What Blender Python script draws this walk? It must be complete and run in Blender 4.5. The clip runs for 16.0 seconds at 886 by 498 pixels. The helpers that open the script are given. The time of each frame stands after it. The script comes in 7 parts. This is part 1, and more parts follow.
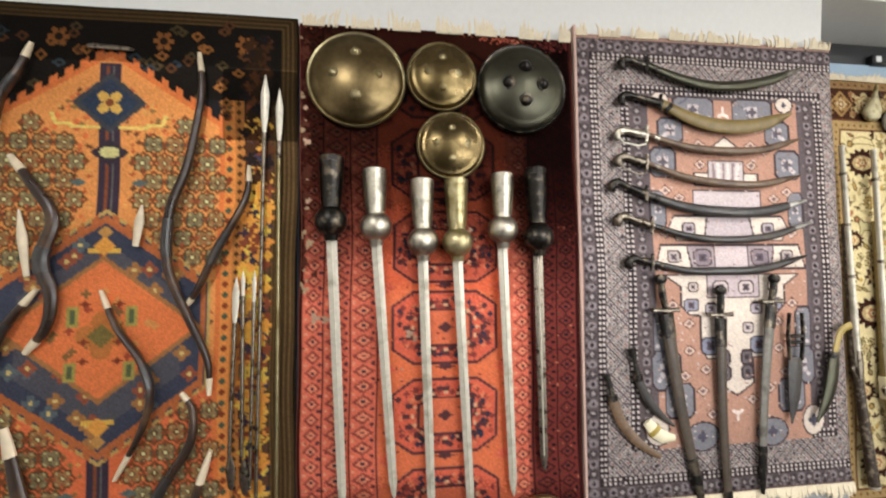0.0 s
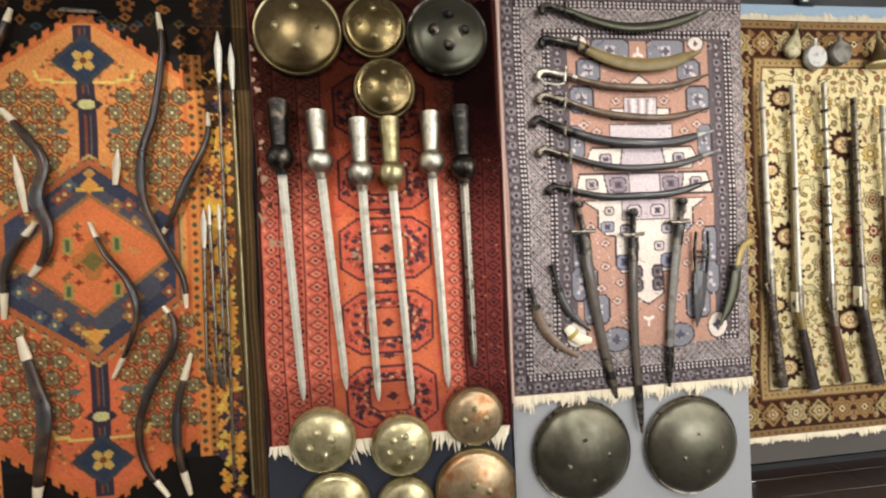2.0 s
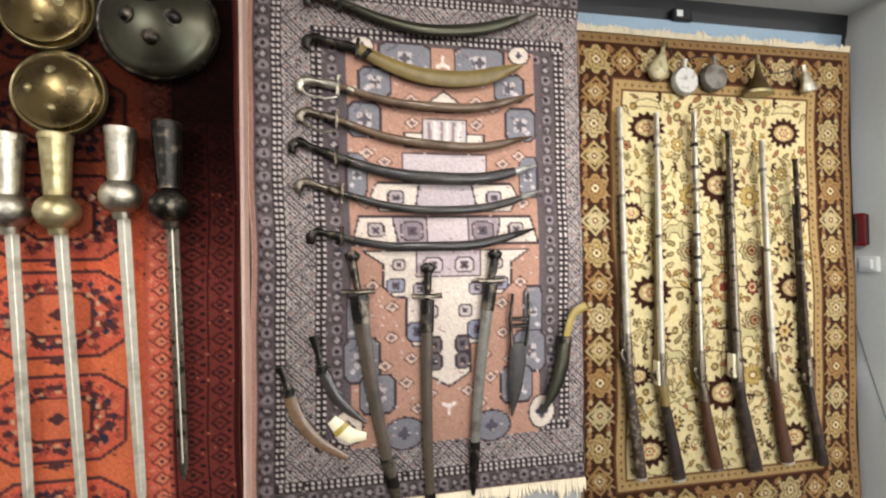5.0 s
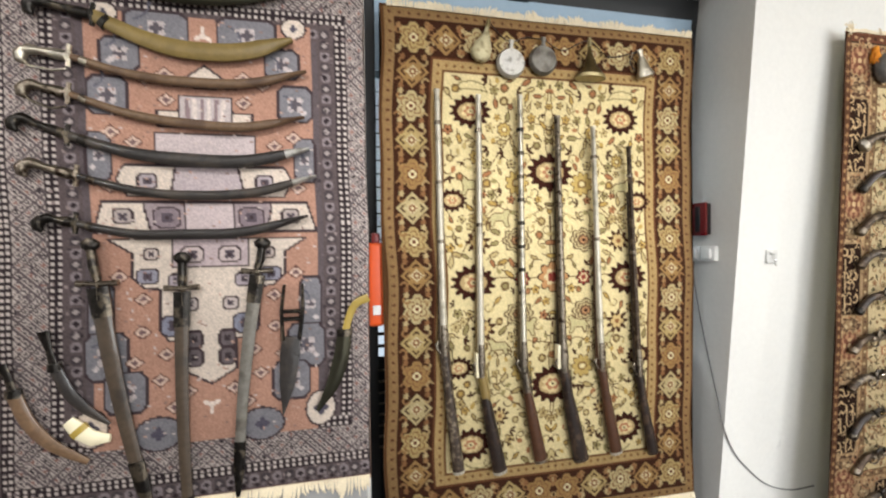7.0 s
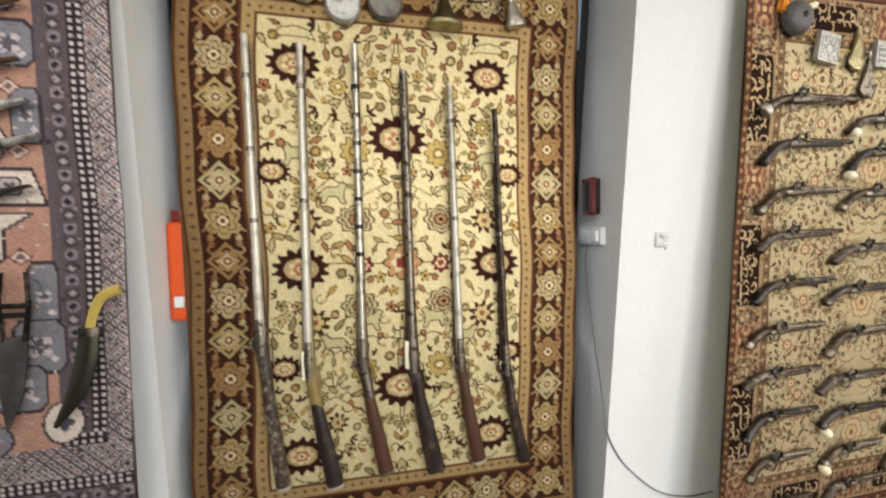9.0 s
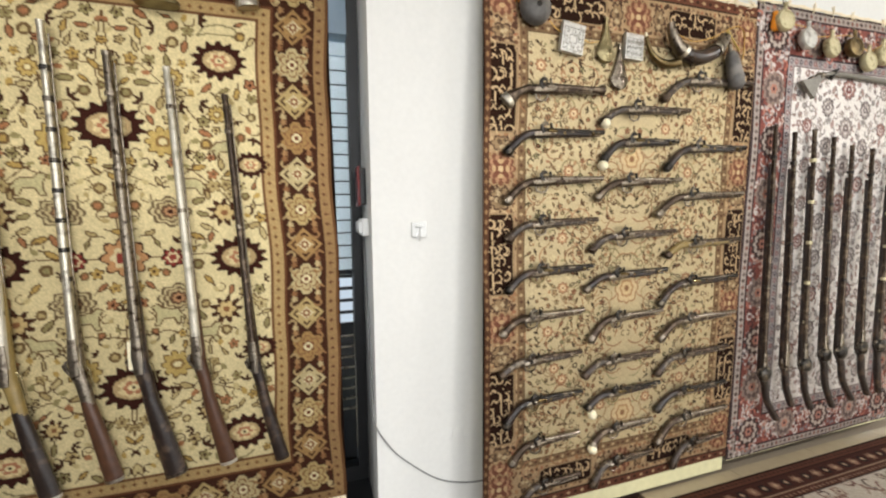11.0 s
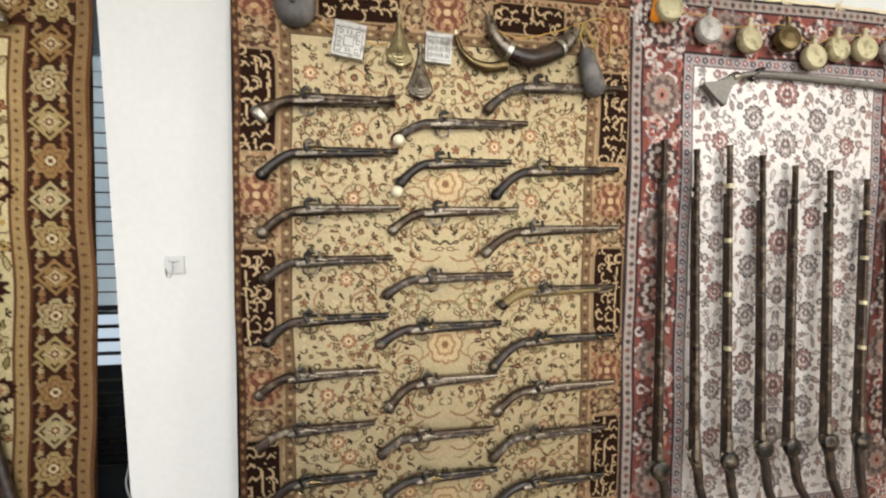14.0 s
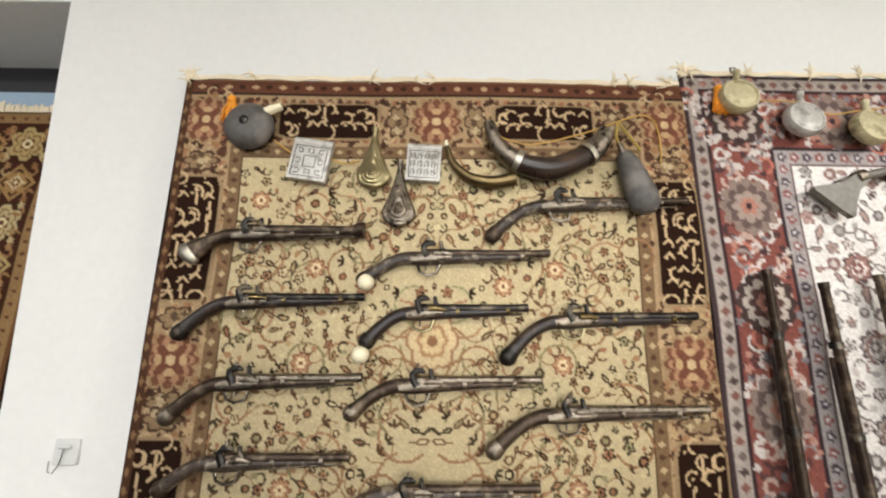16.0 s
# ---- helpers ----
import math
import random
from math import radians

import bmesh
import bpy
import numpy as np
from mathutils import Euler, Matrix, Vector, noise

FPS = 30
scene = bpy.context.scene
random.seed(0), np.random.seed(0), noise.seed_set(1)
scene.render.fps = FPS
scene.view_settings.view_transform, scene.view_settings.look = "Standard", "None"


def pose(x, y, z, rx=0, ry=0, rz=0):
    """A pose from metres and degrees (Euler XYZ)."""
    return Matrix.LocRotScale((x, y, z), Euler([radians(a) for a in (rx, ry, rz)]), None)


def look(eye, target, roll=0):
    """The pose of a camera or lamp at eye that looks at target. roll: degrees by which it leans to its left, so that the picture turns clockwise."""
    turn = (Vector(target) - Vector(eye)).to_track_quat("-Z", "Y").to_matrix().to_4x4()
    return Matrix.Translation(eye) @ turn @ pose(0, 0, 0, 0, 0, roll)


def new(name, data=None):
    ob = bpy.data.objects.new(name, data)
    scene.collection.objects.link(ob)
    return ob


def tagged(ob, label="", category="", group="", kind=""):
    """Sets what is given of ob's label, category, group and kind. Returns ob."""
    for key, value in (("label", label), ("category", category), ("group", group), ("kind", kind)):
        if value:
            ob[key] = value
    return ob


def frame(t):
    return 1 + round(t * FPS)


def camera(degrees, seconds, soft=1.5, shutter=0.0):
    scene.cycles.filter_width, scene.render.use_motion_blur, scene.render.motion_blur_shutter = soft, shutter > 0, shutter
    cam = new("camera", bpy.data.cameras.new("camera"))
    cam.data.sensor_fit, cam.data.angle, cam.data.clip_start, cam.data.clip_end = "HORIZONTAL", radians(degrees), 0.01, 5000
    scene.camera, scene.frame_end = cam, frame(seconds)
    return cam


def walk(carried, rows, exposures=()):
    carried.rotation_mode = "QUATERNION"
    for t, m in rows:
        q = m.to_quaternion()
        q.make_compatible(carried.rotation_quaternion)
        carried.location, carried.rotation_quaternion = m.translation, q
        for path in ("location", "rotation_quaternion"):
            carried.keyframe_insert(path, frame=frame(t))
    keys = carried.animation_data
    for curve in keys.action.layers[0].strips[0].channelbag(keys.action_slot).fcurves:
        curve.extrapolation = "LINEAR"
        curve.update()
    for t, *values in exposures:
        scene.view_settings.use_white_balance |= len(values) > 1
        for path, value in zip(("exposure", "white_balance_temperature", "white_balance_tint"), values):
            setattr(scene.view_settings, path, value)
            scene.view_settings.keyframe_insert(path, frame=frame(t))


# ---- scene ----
cam = camera(95.7, 16.0, soft=2.2)
METRES, EYE, TILT, LEAN, TURN = 5.4, 1.5, 0.0, 0.0, -7.0
ROWS = [
    (0.0, 0.0, 0.0, 0.0, 0.03, 2.93, 0.52),
    (0.5, 0.0163, 0.0105, -0.0144, 0.02, 2.84, 0.44),
    (1.0, 0.0284, -0.0031, -0.0265, 1.26, 0.67, 0.73),
    (1.5, 0.0396, -0.0295, -0.0358, 1.81, -0.42, 1.55),
    (2.0, 0.048, -0.0395, -0.0361, 0.79, -0.61, 2.43),
    (2.5, 0.0654, -0.037, -0.0337, -1.74, -1.9, 3.2),
    (3.0, 0.0984, -0.0199, -0.0283, -3.57, -1.85, 3.4),
    (3.5, 0.131, -0.0001, -0.021, -4.35, -1.2, 2.72),
    (6.0, 0.2526, 0.0502, -0.0049, -1.19, 0.92, -0.17),
    (6.5, 0.2926, 0.0437, -0.007, -2.77, 0.08, 0.34),
    (7.0, 0.3309, 0.0446, -0.0095, -4.75, -1.01, 0.79),
    (7.5, 0.3573, 0.06, -0.0121, -4.8, -1.68, 0.86),
    (8.0, 0.3854, 0.077, -0.0128, -4.46, -2.31, 0.59),
    (10.5, 0.5638, 0.0759, -0.0159, -9.26, -4.45, 1.12),
    (11.0, 0.6097, 0.0683, -0.0158, -10.3, -4.77, 1.18),
    (11.5, 0.6521, 0.0641, -0.014, -12.21, -4.37, 1.07),
    (12.0, 0.6875, 0.0709, -0.0149, -12.82, -3.88, 0.99),
    (12.5, 0.7272, 0.0814, -0.015, -12.06, -3.46, 0.97),
    (13.0, 0.759, 0.0844, -0.0132, -9.59, -2.91, 0.81),
    (13.5, 0.7914, 0.0882, -0.0102, -6.01, -2.39, 0.37),
    (14.0, 0.8117, 0.1035, -0.0107, -1.96, -1.13, -0.05),
    (14.5, 0.8284, 0.1228, -0.0033, 1.93, 1.73, -0.41),
    (15.0, 0.8505, 0.1424, 0.0123, 4.94, 6.66, -0.57),
    (15.5, 0.8558, 0.165, 0.0257, 6.44, 10.32, -0.64),
    (16.0, 0.848, 0.1818, 0.0248, 6.35, 13.59, -0.5),
]
EXPOSURE = [(0.0, 0.02), (2.5, 0.08), (3.5, 0.08), (6.0, 0.05), (8.0, -0.14), (12.0, -0.2), (14.0, -0.26), (16.0, -0.31)]
walk(cam, [(t, pose(0, 0, EYE, TILT, LEAN, TURN) @ pose(METRES * x, METRES * y, METRES * z, 90 + pitch, roll, yaw)) for t, x, y, z, yaw, pitch, roll in ROWS], EXPOSURE)

# ---- light ----
world = bpy.data.worlds.new("dusk")
scene.world = world
world.use_nodes = True
world.node_tree.nodes["Background"].inputs[0].default_value = (0.30, 0.38, 0.46, 1)
world.node_tree.nodes["Background"].inputs[1].default_value = 0.9


def ceiling_panel(x, y, watts, wide=0.6, deep=0.6, colour=(0.99, 0.985, 0.975)):
    """A square lamp let into the ceiling, shining down."""
    lamp = bpy.data.lights.new("ceiling_lamp", "AREA")
    lamp.shape, lamp.size, lamp.size_y, lamp.energy, lamp.color = "RECTANGLE", wide, deep, watts, colour
    new("ceiling_lamp", lamp).matrix_world = pose(x, y, 3.08)


for lamp_x, watts in ((-1.0, 50), (1.5, 38), (3.2, 30), (5.0, 44), (7.9, 112)):
    ceiling_panel(lamp_x, -0.95, watts, 0.22, 0.22)
# unseen back row, added as fill light
for lamp_x, watts in ((-1.4, 66), (1.0, 62), (3.4, 24), (5.8, 24), (8.2, 24)):
    ceiling_panel(lamp_x, -3.2, watts)

# daylight from unseen windows across the room, assumed from the rugs' changing sheen
SOUTH_WINDOWS = ((2.35, 4.05), (4.75, 6.45), (7.15, 8.85))
SOUTH_SILL, SOUTH_HEAD = 0.12, 2.4
for left, right in SOUTH_WINDOWS:
    day = bpy.data.lights.new("south_daylight", "AREA")
    day.shape, day.size, day.size_y, day.energy, day.color = "RECTANGLE", right - left - 0.1, SOUTH_HEAD - SOUTH_SILL - 0.1, 128, (0.96, 0.985, 1.0)
    new("south_daylight", day).matrix_world = look(((left + right) / 2, -6.03, (SOUTH_SILL + SOUTH_HEAD) / 2), ((left + right) / 2, 0, (SOUTH_SILL + SOUTH_HEAD) / 2))


# area lamp added outside, standing in for daylight on the back of the blind
daylight = bpy.data.lights.new("window_daylight", "AREA")
daylight.shape, daylight.size, daylight.size_y, daylight.energy, daylight.color = "RECTANGLE", 1.6, 1.0, 330, (0.95, 0.98, 1.0)
new("window_daylight", daylight).matrix_world = look((2.67, 3.5, 3.3), (2.67, 1.95, 1.7))


# ---- materials ----
def srgb(*c):
    return np.array([(v / 255 / 12.92 if v <= 10 else ((v / 255 + 0.055) / 1.055) ** 2.4) for v in c])


def material(name, rgb, rough=0.6, metal=0.0, vary=0.25, grain=60.0, bump=0.15, blotch=6.0, spec=0.5, wear=None, coat=0.0):
    """A surface with fine grain and broad blotches; wear: a second colour that shows in patches."""
    m = bpy.data.materials.new(name)
    m.use_nodes = True
    nt = m.node_tree
    b = nt.nodes["Principled BSDF"]
    b.inputs["Metallic"].default_value = metal
    b.inputs["Specular IOR Level"].default_value = spec
    b.inputs["Coat Weight"].default_value = coat
    tc = nt.nodes.new("ShaderNodeTexCoord")
    fine, broad = nt.nodes.new("ShaderNodeTexNoise"), nt.nodes.new("ShaderNodeTexNoise")
    for n, s, d in ((fine, grain, 4), (broad, blotch, 3)):
        n.inputs["Scale"].default_value = s
        n.inputs["Detail"].default_value = d
        nt.links.new(tc.outputs["Object"], n.inputs["Vector"])
    lin = srgb(*rgb)
    lo, hi = lin * (1 - vary), np.minimum(lin * (1 + vary), 0.95)
    ramp = nt.nodes.new("ShaderNodeValToRGB")
    ramp.color_ramp.elements[0].position, ramp.color_ramp.elements[1].position = 0.3, 0.7
    ramp.color_ramp.elements[0].color, ramp.color_ramp.elements[1].color = (*lo, 1), (*hi, 1)
    add = nt.nodes.new("ShaderNodeMath")
    add.operation = "MULTIPLY_ADD"
    add.inputs[1].default_value, add.inputs[2].default_value = 0.5, 0.0
    nt.links.new(fine.outputs["Fac"], add.inputs[0])
    half = nt.nodes.new("ShaderNodeMath")
    half.operation = "MULTIPLY_ADD"
    half.inputs[1].default_value = 0.5
    nt.links.new(broad.outputs["Fac"], half.inputs[0])
    nt.links.new(add.outputs[0], half.inputs[2])
    nt.links.new(half.outputs[0], ramp.inputs["Fac"])
    colour = ramp.outputs["Color"]
    if wear:
        mix = nt.nodes.new("ShaderNodeMix")
        mix.data_type = "RGBA"
        r2 = nt.nodes.new("ShaderNodeValToRGB")
        r2.color_ramp.elements[0].position, r2.color_ramp.elements[1].position = 0.52, 0.66
        nt.links.new(broad.outputs["Fac"], r2.inputs["Fac"])
        nt.links.new(r2.outputs["Color"], mix.inputs["Factor"])
        nt.links.new(colour, mix.inputs["A"])
        mix.inputs["B"].default_value = (*srgb(*wear), 1)
        colour = mix.outputs["Result"]
    nt.links.new(colour, b.inputs["Base Color"])
    rr = nt.nodes.new("ShaderNodeMapRange")
    rr.inputs["To Min"].default_value, rr.inputs["To Max"].default_value = max(rough - 0.12, 0.03), min(rough + 0.12, 1)
    nt.links.new(broad.outputs["Fac"], rr.inputs["Value"])
    nt.links.new(rr.outputs["Result"], b.inputs["Roughness"])
    if bump:
        bp = nt.nodes.new("ShaderNodeBump")
        bp.inputs["Strength"].default_value, bp.inputs["Distance"].default_value = bump, 0.004
        nt.links.new(fine.outputs["Fac"], bp.inputs["Height"])
        nt.links.new(bp.outputs["Normal"], b.inputs["Normal"])
    return m


def pile_material():
    """Knotted wool: the knots' own colours with shade from knot to knot, a pile relief and the lustre of combed fibres, tinted by their dye."""
    m = bpy.data.materials.new("wool_pile")
    m.use_nodes = True
    nt = m.node_tree
    b = nt.nodes["Principled BSDF"]
    b.inputs["Roughness"].default_value = 0.9
    b.inputs["Specular IOR Level"].default_value = 0.05
    b.inputs["Sheen Weight"].default_value = 0.06
    b.inputs["Sheen Roughness"].default_value = 0.5
    col = nt.nodes.new("ShaderNodeAttribute")
    col.attribute_name = "knots"
    tc = nt.nodes.new("ShaderNodeTexCoord")
    fine, broad = nt.nodes.new("ShaderNodeTexNoise"), nt.nodes.new("ShaderNodeTexNoise")
    for n, s in ((fine, 260.0), (broad, 7.0)):
        n.inputs["Scale"].default_value = s
        n.inputs["Detail"].default_value = 3
        nt.links.new(tc.outputs["Object"], n.inputs["Vector"])
    mix = nt.nodes.new("ShaderNodeMath")
    mix.operation = "ADD"
    for i, (n, lo, hi) in enumerate(((fine, 0.22, 0.72), (broad, 0.30, 0.44))):
        mr = nt.nodes.new("ShaderNodeMapRange")
        mr.inputs["To Min"].default_value, mr.inputs["To Max"].default_value = lo, hi
        nt.links.new(n.outputs["Fac"], mr.inputs["Value"])
        nt.links.new(mr.outputs["Result"], mix.inputs[i])
    mul = nt.nodes.new("ShaderNodeVectorMath")
    mul.operation = "SCALE"
    nt.links.new(col.outputs["Color"], mul.inputs[0])
    nt.links.new(mix.outputs[0], mul.inputs["Scale"])
    nt.links.new(mul.outputs[0], b.inputs["Base Color"])
    bp = nt.nodes.new("ShaderNodeBump")
    bp.inputs["Strength"].default_value, bp.inputs["Distance"].default_value = 0.5, 0.004
    nt.links.new(fine.outputs["Fac"], bp.inputs["Height"])
    nt.links.new(bp.outputs["Normal"], b.inputs["Normal"])
    lustre, both = nt.nodes.new("ShaderNodeBsdfGlossy"), nt.nodes.new("ShaderNodeMixShader")
    lustre.inputs["Roughness"].default_value = 0.56
    nt.links.new(mul.outputs[0], lustre.inputs["Color"])
    both.inputs[0].default_value = 0.64
    nt.links.new(b.outputs[0], both.inputs[1])
    nt.links.new(lustre.outputs[0], both.inputs[2])
    nt.links.new(both.outputs[0], nt.nodes["Material Output"].inputs["Surface"])
    return m


def glass_material():
    m = bpy.data.materials.new("window_glass")
    m.use_nodes = True
    b = m.node_tree.nodes["Principled BSDF"]
    b.inputs["Base Color"].default_value = (0.9, 0.95, 0.96, 1)
    b.inputs["Transmission Weight"].default_value = 1.0
    b.inputs["Roughness"].default_value = 0.01
    b.inputs["IOR"].default_value = 1.02
    b.inputs["Specular IOR Level"].default_value = 0.5
    return m


def glow_material(name, rgb, strength):
    m = bpy.data.materials.new(name)
    m.use_nodes = True
    b = m.node_tree.nodes["Principled BSDF"]
    b.inputs["Base Color"].default_value = (0, 0, 0, 1)
    b.inputs["Emission Color"].default_value = (*srgb(*rgb), 1)
    b.inputs["Emission Strength"].default_value = strength
    return m


def blind_material(name, rgb):
    """A thin perforated sheet: a little of the daylight behind it comes through."""
    m = bpy.data.materials.new(name)
    m.use_nodes = True
    nt = m.node_tree
    b = nt.nodes["Principled BSDF"]
    b.inputs["Base Color"].default_value = (*srgb(*rgb), 1)
    b.inputs["Roughness"].default_value = 0.6
    through_light, mix = nt.nodes.new("ShaderNodeBsdfTranslucent"), nt.nodes.new("ShaderNodeMixShader")
    through_light.inputs["Color"].default_value = (*srgb(*rgb), 1)
    mix.inputs[0].default_value = 0.5
    nt.links.new(b.outputs[0], mix.inputs[1])
    nt.links.new(through_light.outputs[0], mix.inputs[2])
    nt.links.new(mix.outputs[0], nt.nodes["Material Output"].inputs["Surface"])
    return m


PILE = pile_material()
PLASTER = material("white_plaster", (222, 221, 217), 0.85, vary=0.04, grain=45, bump=0.12, blotch=1.6, spec=0.2)
GREY_BOARD = material("grey_painted_board", (150, 150, 150), 0.6, vary=0.06, grain=90, bump=0.05, blotch=2)
# shade below the rug's fringe is put into this board's dark tone
SHADE_BOARD = material("dark_shaded_board", (74, 68, 62), 0.6, vary=0.1, grain=60, bump=0.05, blotch=3)
PINK_WOOL = material("pink_selvedge", (200, 168, 154), 0.9, vary=0.2, grain=200, bump=0.4, blotch=8)
NAVY_CLOTH = material("navy_cloth", (30, 32, 42), 0.9, vary=0.25, grain=300, bump=0.3, blotch=5)
FAR_WALL = material("brown_wall", (104, 88, 72), 0.9, vary=0.2, grain=20, bump=0.1, blotch=2)
CEILING = material("ceiling_paint", (225, 222, 215), 0.9, vary=0.03, grain=40, bump=0.05, blotch=1.5, spec=0.1)
DARK_WOOD = material("dark_floorboards", (38, 25, 18), 0.42, vary=0.35, grain=30, bump=0.08, blotch=5)
BOARD_WOOD = material("pale_board", (196, 190, 150), 0.6, vary=0.12, grain=30, bump=0.08, blotch=4)
TILE = material("beige_tile", (154, 140, 115), 0.22, vary=0.12, grain=18, bump=0.02, blotch=3)
GROUT = material("grout", (120, 108, 92), 0.9, vary=0.1)
BLACK_FRAME = material("dark_window_frame", (30, 31, 33), 0.45, vary=0.1, grain=80, bump=0.05)
BLUE_FRAME = material("blue_grey_frame", (98, 112, 128), 0.4, vary=0.1, grain=80, bump=0.05)
SLAT = blind_material("grey_blind_slat", (222, 227, 230))
BLUE_PANEL = material("blue_grey_panel", (150, 172, 190), 0.45, vary=0.06, grain=40, bump=0.03)
GLASS = glass_material()
WHITE_PLASTIC = material("white_plastic", (232, 232, 230), 0.35, vary=0.03, grain=30, bump=0.0)
GREY_PLASTIC = material("clear_grey_plastic", (205, 205, 202), 0.25, vary=0.03, grain=30, bump=0.0)
RED_PLASTIC = material("red_plastic", (118, 24, 22), 0.3, vary=0.1, grain=30, bump=0.02)
ORANGE_PLASTIC = material("orange_plastic", (232, 92, 34), 0.4, vary=0.08, grain=30, bump=0.02)
BLACK_PLASTIC = material("black_plastic", (24, 24, 26), 0.4, vary=0.2, grain=50, bump=0.05)
CHROME = material("chrome", (205, 205, 205), 0.18, 1.0, vary=0.05, grain=50, bump=0.0)
STEEL = material("old_steel", (136, 126, 112), 0.36, 1.0, vary=0.4, grain=110, bump=0.4, blotch=40, wear=(62, 52, 43))
BRIGHT_STEEL = material("polished_steel", (204, 197, 180), 0.42, 0.45, vary=0.15, grain=70, bump=0.08, blotch=14, wear=(165, 158, 140))
IRON = material("blackened_iron", (52, 49, 46), 0.34, 0.9, vary=0.45, grain=90, bump=0.3, blotch=30, wear=(112, 102, 88))
PALE_IRON = material("rubbed_steel_plate", (108, 104, 88), 0.36, 0.85, vary=0.2, grain=50, bump=0.1, blotch=7, wear=(84, 80, 66))
GREEN_IRON = material("green_black_steel", (72, 70, 58), 0.33, 0.9, vary=0.16, grain=50, bump=0.1, blotch=6, wear=(74, 74, 62))
BRASS = material("aged_brass", (156, 144, 108), 0.36, 0.9, vary=0.25, grain=60, bump=0.15, blotch=10, wear=(120, 106, 72))
# brass darkened: the upper shields' dim reflections are put into its colour
DARK_BRASS = material("dark_brass", (114, 98, 67), 0.27, 1.0, vary=0.3, grain=60, bump=0.15, blotch=10, wear=(98, 84, 54))
BRONZE = material("olive_bronze", (114, 98, 68), 0.34, 1.0, vary=0.3, grain=60, bump=0.15, blotch=8, wear=(92, 78, 52))
SILVER = material("worn_silver", (198, 191, 174), 0.38, 1.0, vary=0.2, grain=120, bump=0.4, blotch=20, wear=(140, 134, 124))
STOCK = material("dark_walnut", (36, 26, 21), 0.36, vary=0.5, grain=70, bump=0.3, blotch=26, wear=(70, 54, 42))
STOCK_RED = material("red_brown_walnut", (74, 47, 31), 0.36, vary=0.35, grain=40, bump=0.15, blotch=9)
STOCK_GREY = material("grey_inlaid_wood", (58, 46, 37), 0.36, vary=0.5, grain=140, bump=0.5, blotch=48, wear=(124, 112, 94))
OCHRE_WOOD = material("ochre_wood", (128, 108, 62), 0.4, vary=0.25, grain=40, bump=0.15, blotch=9)
SCABBARD = material("brown_black_scabbard", (74, 62, 50), 0.42, coat=0.35, vary=0.35, grain=70, bump=0.4, blotch=9, wear=(52, 44, 36))
LEATHER = material("dark_leather", (44, 40, 38), 0.42, coat=0.35, vary=0.4, grain=70, bump=0.5, blotch=9, wear=(70, 62, 54))
BROWN_LEATHER = material("brown_leather", (112, 88, 66), 0.42, coat=0.35, vary=0.3, grain=70, bump=0.4, blotch=9, wear=(84, 62, 46))
IVORY = material("ivory", (232, 222, 190), 0.35, vary=0.06, grain=20, bump=0.05)
HORN = material("bow_horn", (46, 32, 24), 0.3, vary=0.5, grain=20, bump=0.12, blotch=8, wear=(84, 62, 42))
TIP_HORN = material("pale_horn", (206, 190, 162), 0.35, vary=0.18, grain=30, bump=0.05, blotch=12)
DULL_STEEL = material("dull_steel", (128, 124, 116), 0.55, 0.6, vary=0.25, grain=70, bump=0.2, blotch=12, wear=(92, 86, 78))
PALE_BRASS = material("pale_worn_brass", (196, 186, 150), 0.5, 0.45, vary=0.2, grain=150, bump=0.7, blotch=30, wear=(150, 138, 104))
# brass lightened: lower shields' light and olive reflections are put in, besides rust
PALE_SHIELD = material("pale_brass_plate", (186, 174, 134), 0.34, 0.8, vary=0.3, grain=60, bump=0.2, blotch=14, wear=(138, 124, 80))
COPPER_SHIELD = material("copper_brown_plate", (176, 152, 118), 0.34, 0.8, vary=0.3, grain=60, bump=0.15, blotch=12, wear=(150, 100, 62))
GREY_LEATHER = material("scuffed_grey_leather", (82, 78, 74), 0.5, vary=0.3, grain=60, bump=0.6, blotch=14, wear=(116, 110, 104))
ENGRAVED = material("engraved_silver", (196, 193, 186), 0.45, 0.5, vary=0.2, grain=160, bump=0.5, blotch=30, wear=(150, 146, 138))
BROWNED = material("browned_iron", (70, 58, 48), 0.38, 0.75, vary=0.4, grain=90, bump=0.35, blotch=32, wear=(112, 98, 82))
YELLOW_HORN = material("yellow_horn", (170, 146, 70), 0.35, vary=0.15, grain=30, bump=0.1)
OCHRE_CORD = material("ochre_cord", (186, 146, 72), 0.9, vary=0.25, grain=200, bump=0.4)
TASSEL = material("orange_tassel", (226, 146, 40), 0.9, vary=0.25, grain=200, bump=0.6)
FRINGE = material("cream_fringe", (222, 208, 180), 0.95, vary=0.15, grain=150, bump=0.4)
CORD = material("grey_cable", (120, 120, 118), 0.6, vary=0.05)
SKY_GLOW = glow_material("bright_outdoors", (222, 232, 245), 1.0)


# ---- mesh helpers ----
def part(name, bm, mat, parent=None, label="", smooth=True):
    """Links a bmesh as one mesh object, under parent where given."""
    bmesh.ops.recalc_face_normals(bm, faces=bm.faces)
    me = bpy.data.meshes.new(name)
    bm.to_mesh(me)
    bm.free()
    me.materials.append(mat)
    if smooth:
        for p in me.polygons:
            p.use_smooth = True
        me.set_sharp_from_angle(angle=radians(40))
    ob = new(name, me)
    if parent:
        ob.parent = parent
        ob.matrix_parent_inverse = parent.matrix_world.inverted()
    if label:
        ob["label"] = label
    return ob


def thing(name, x, y, z, label, category, group=""):
    e = new(name)
    e.empty_display_size = 0.05
    e.matrix_world = pose(x, y, z)
    bpy.context.view_layer.update()
    return tagged(e, label, category, group)


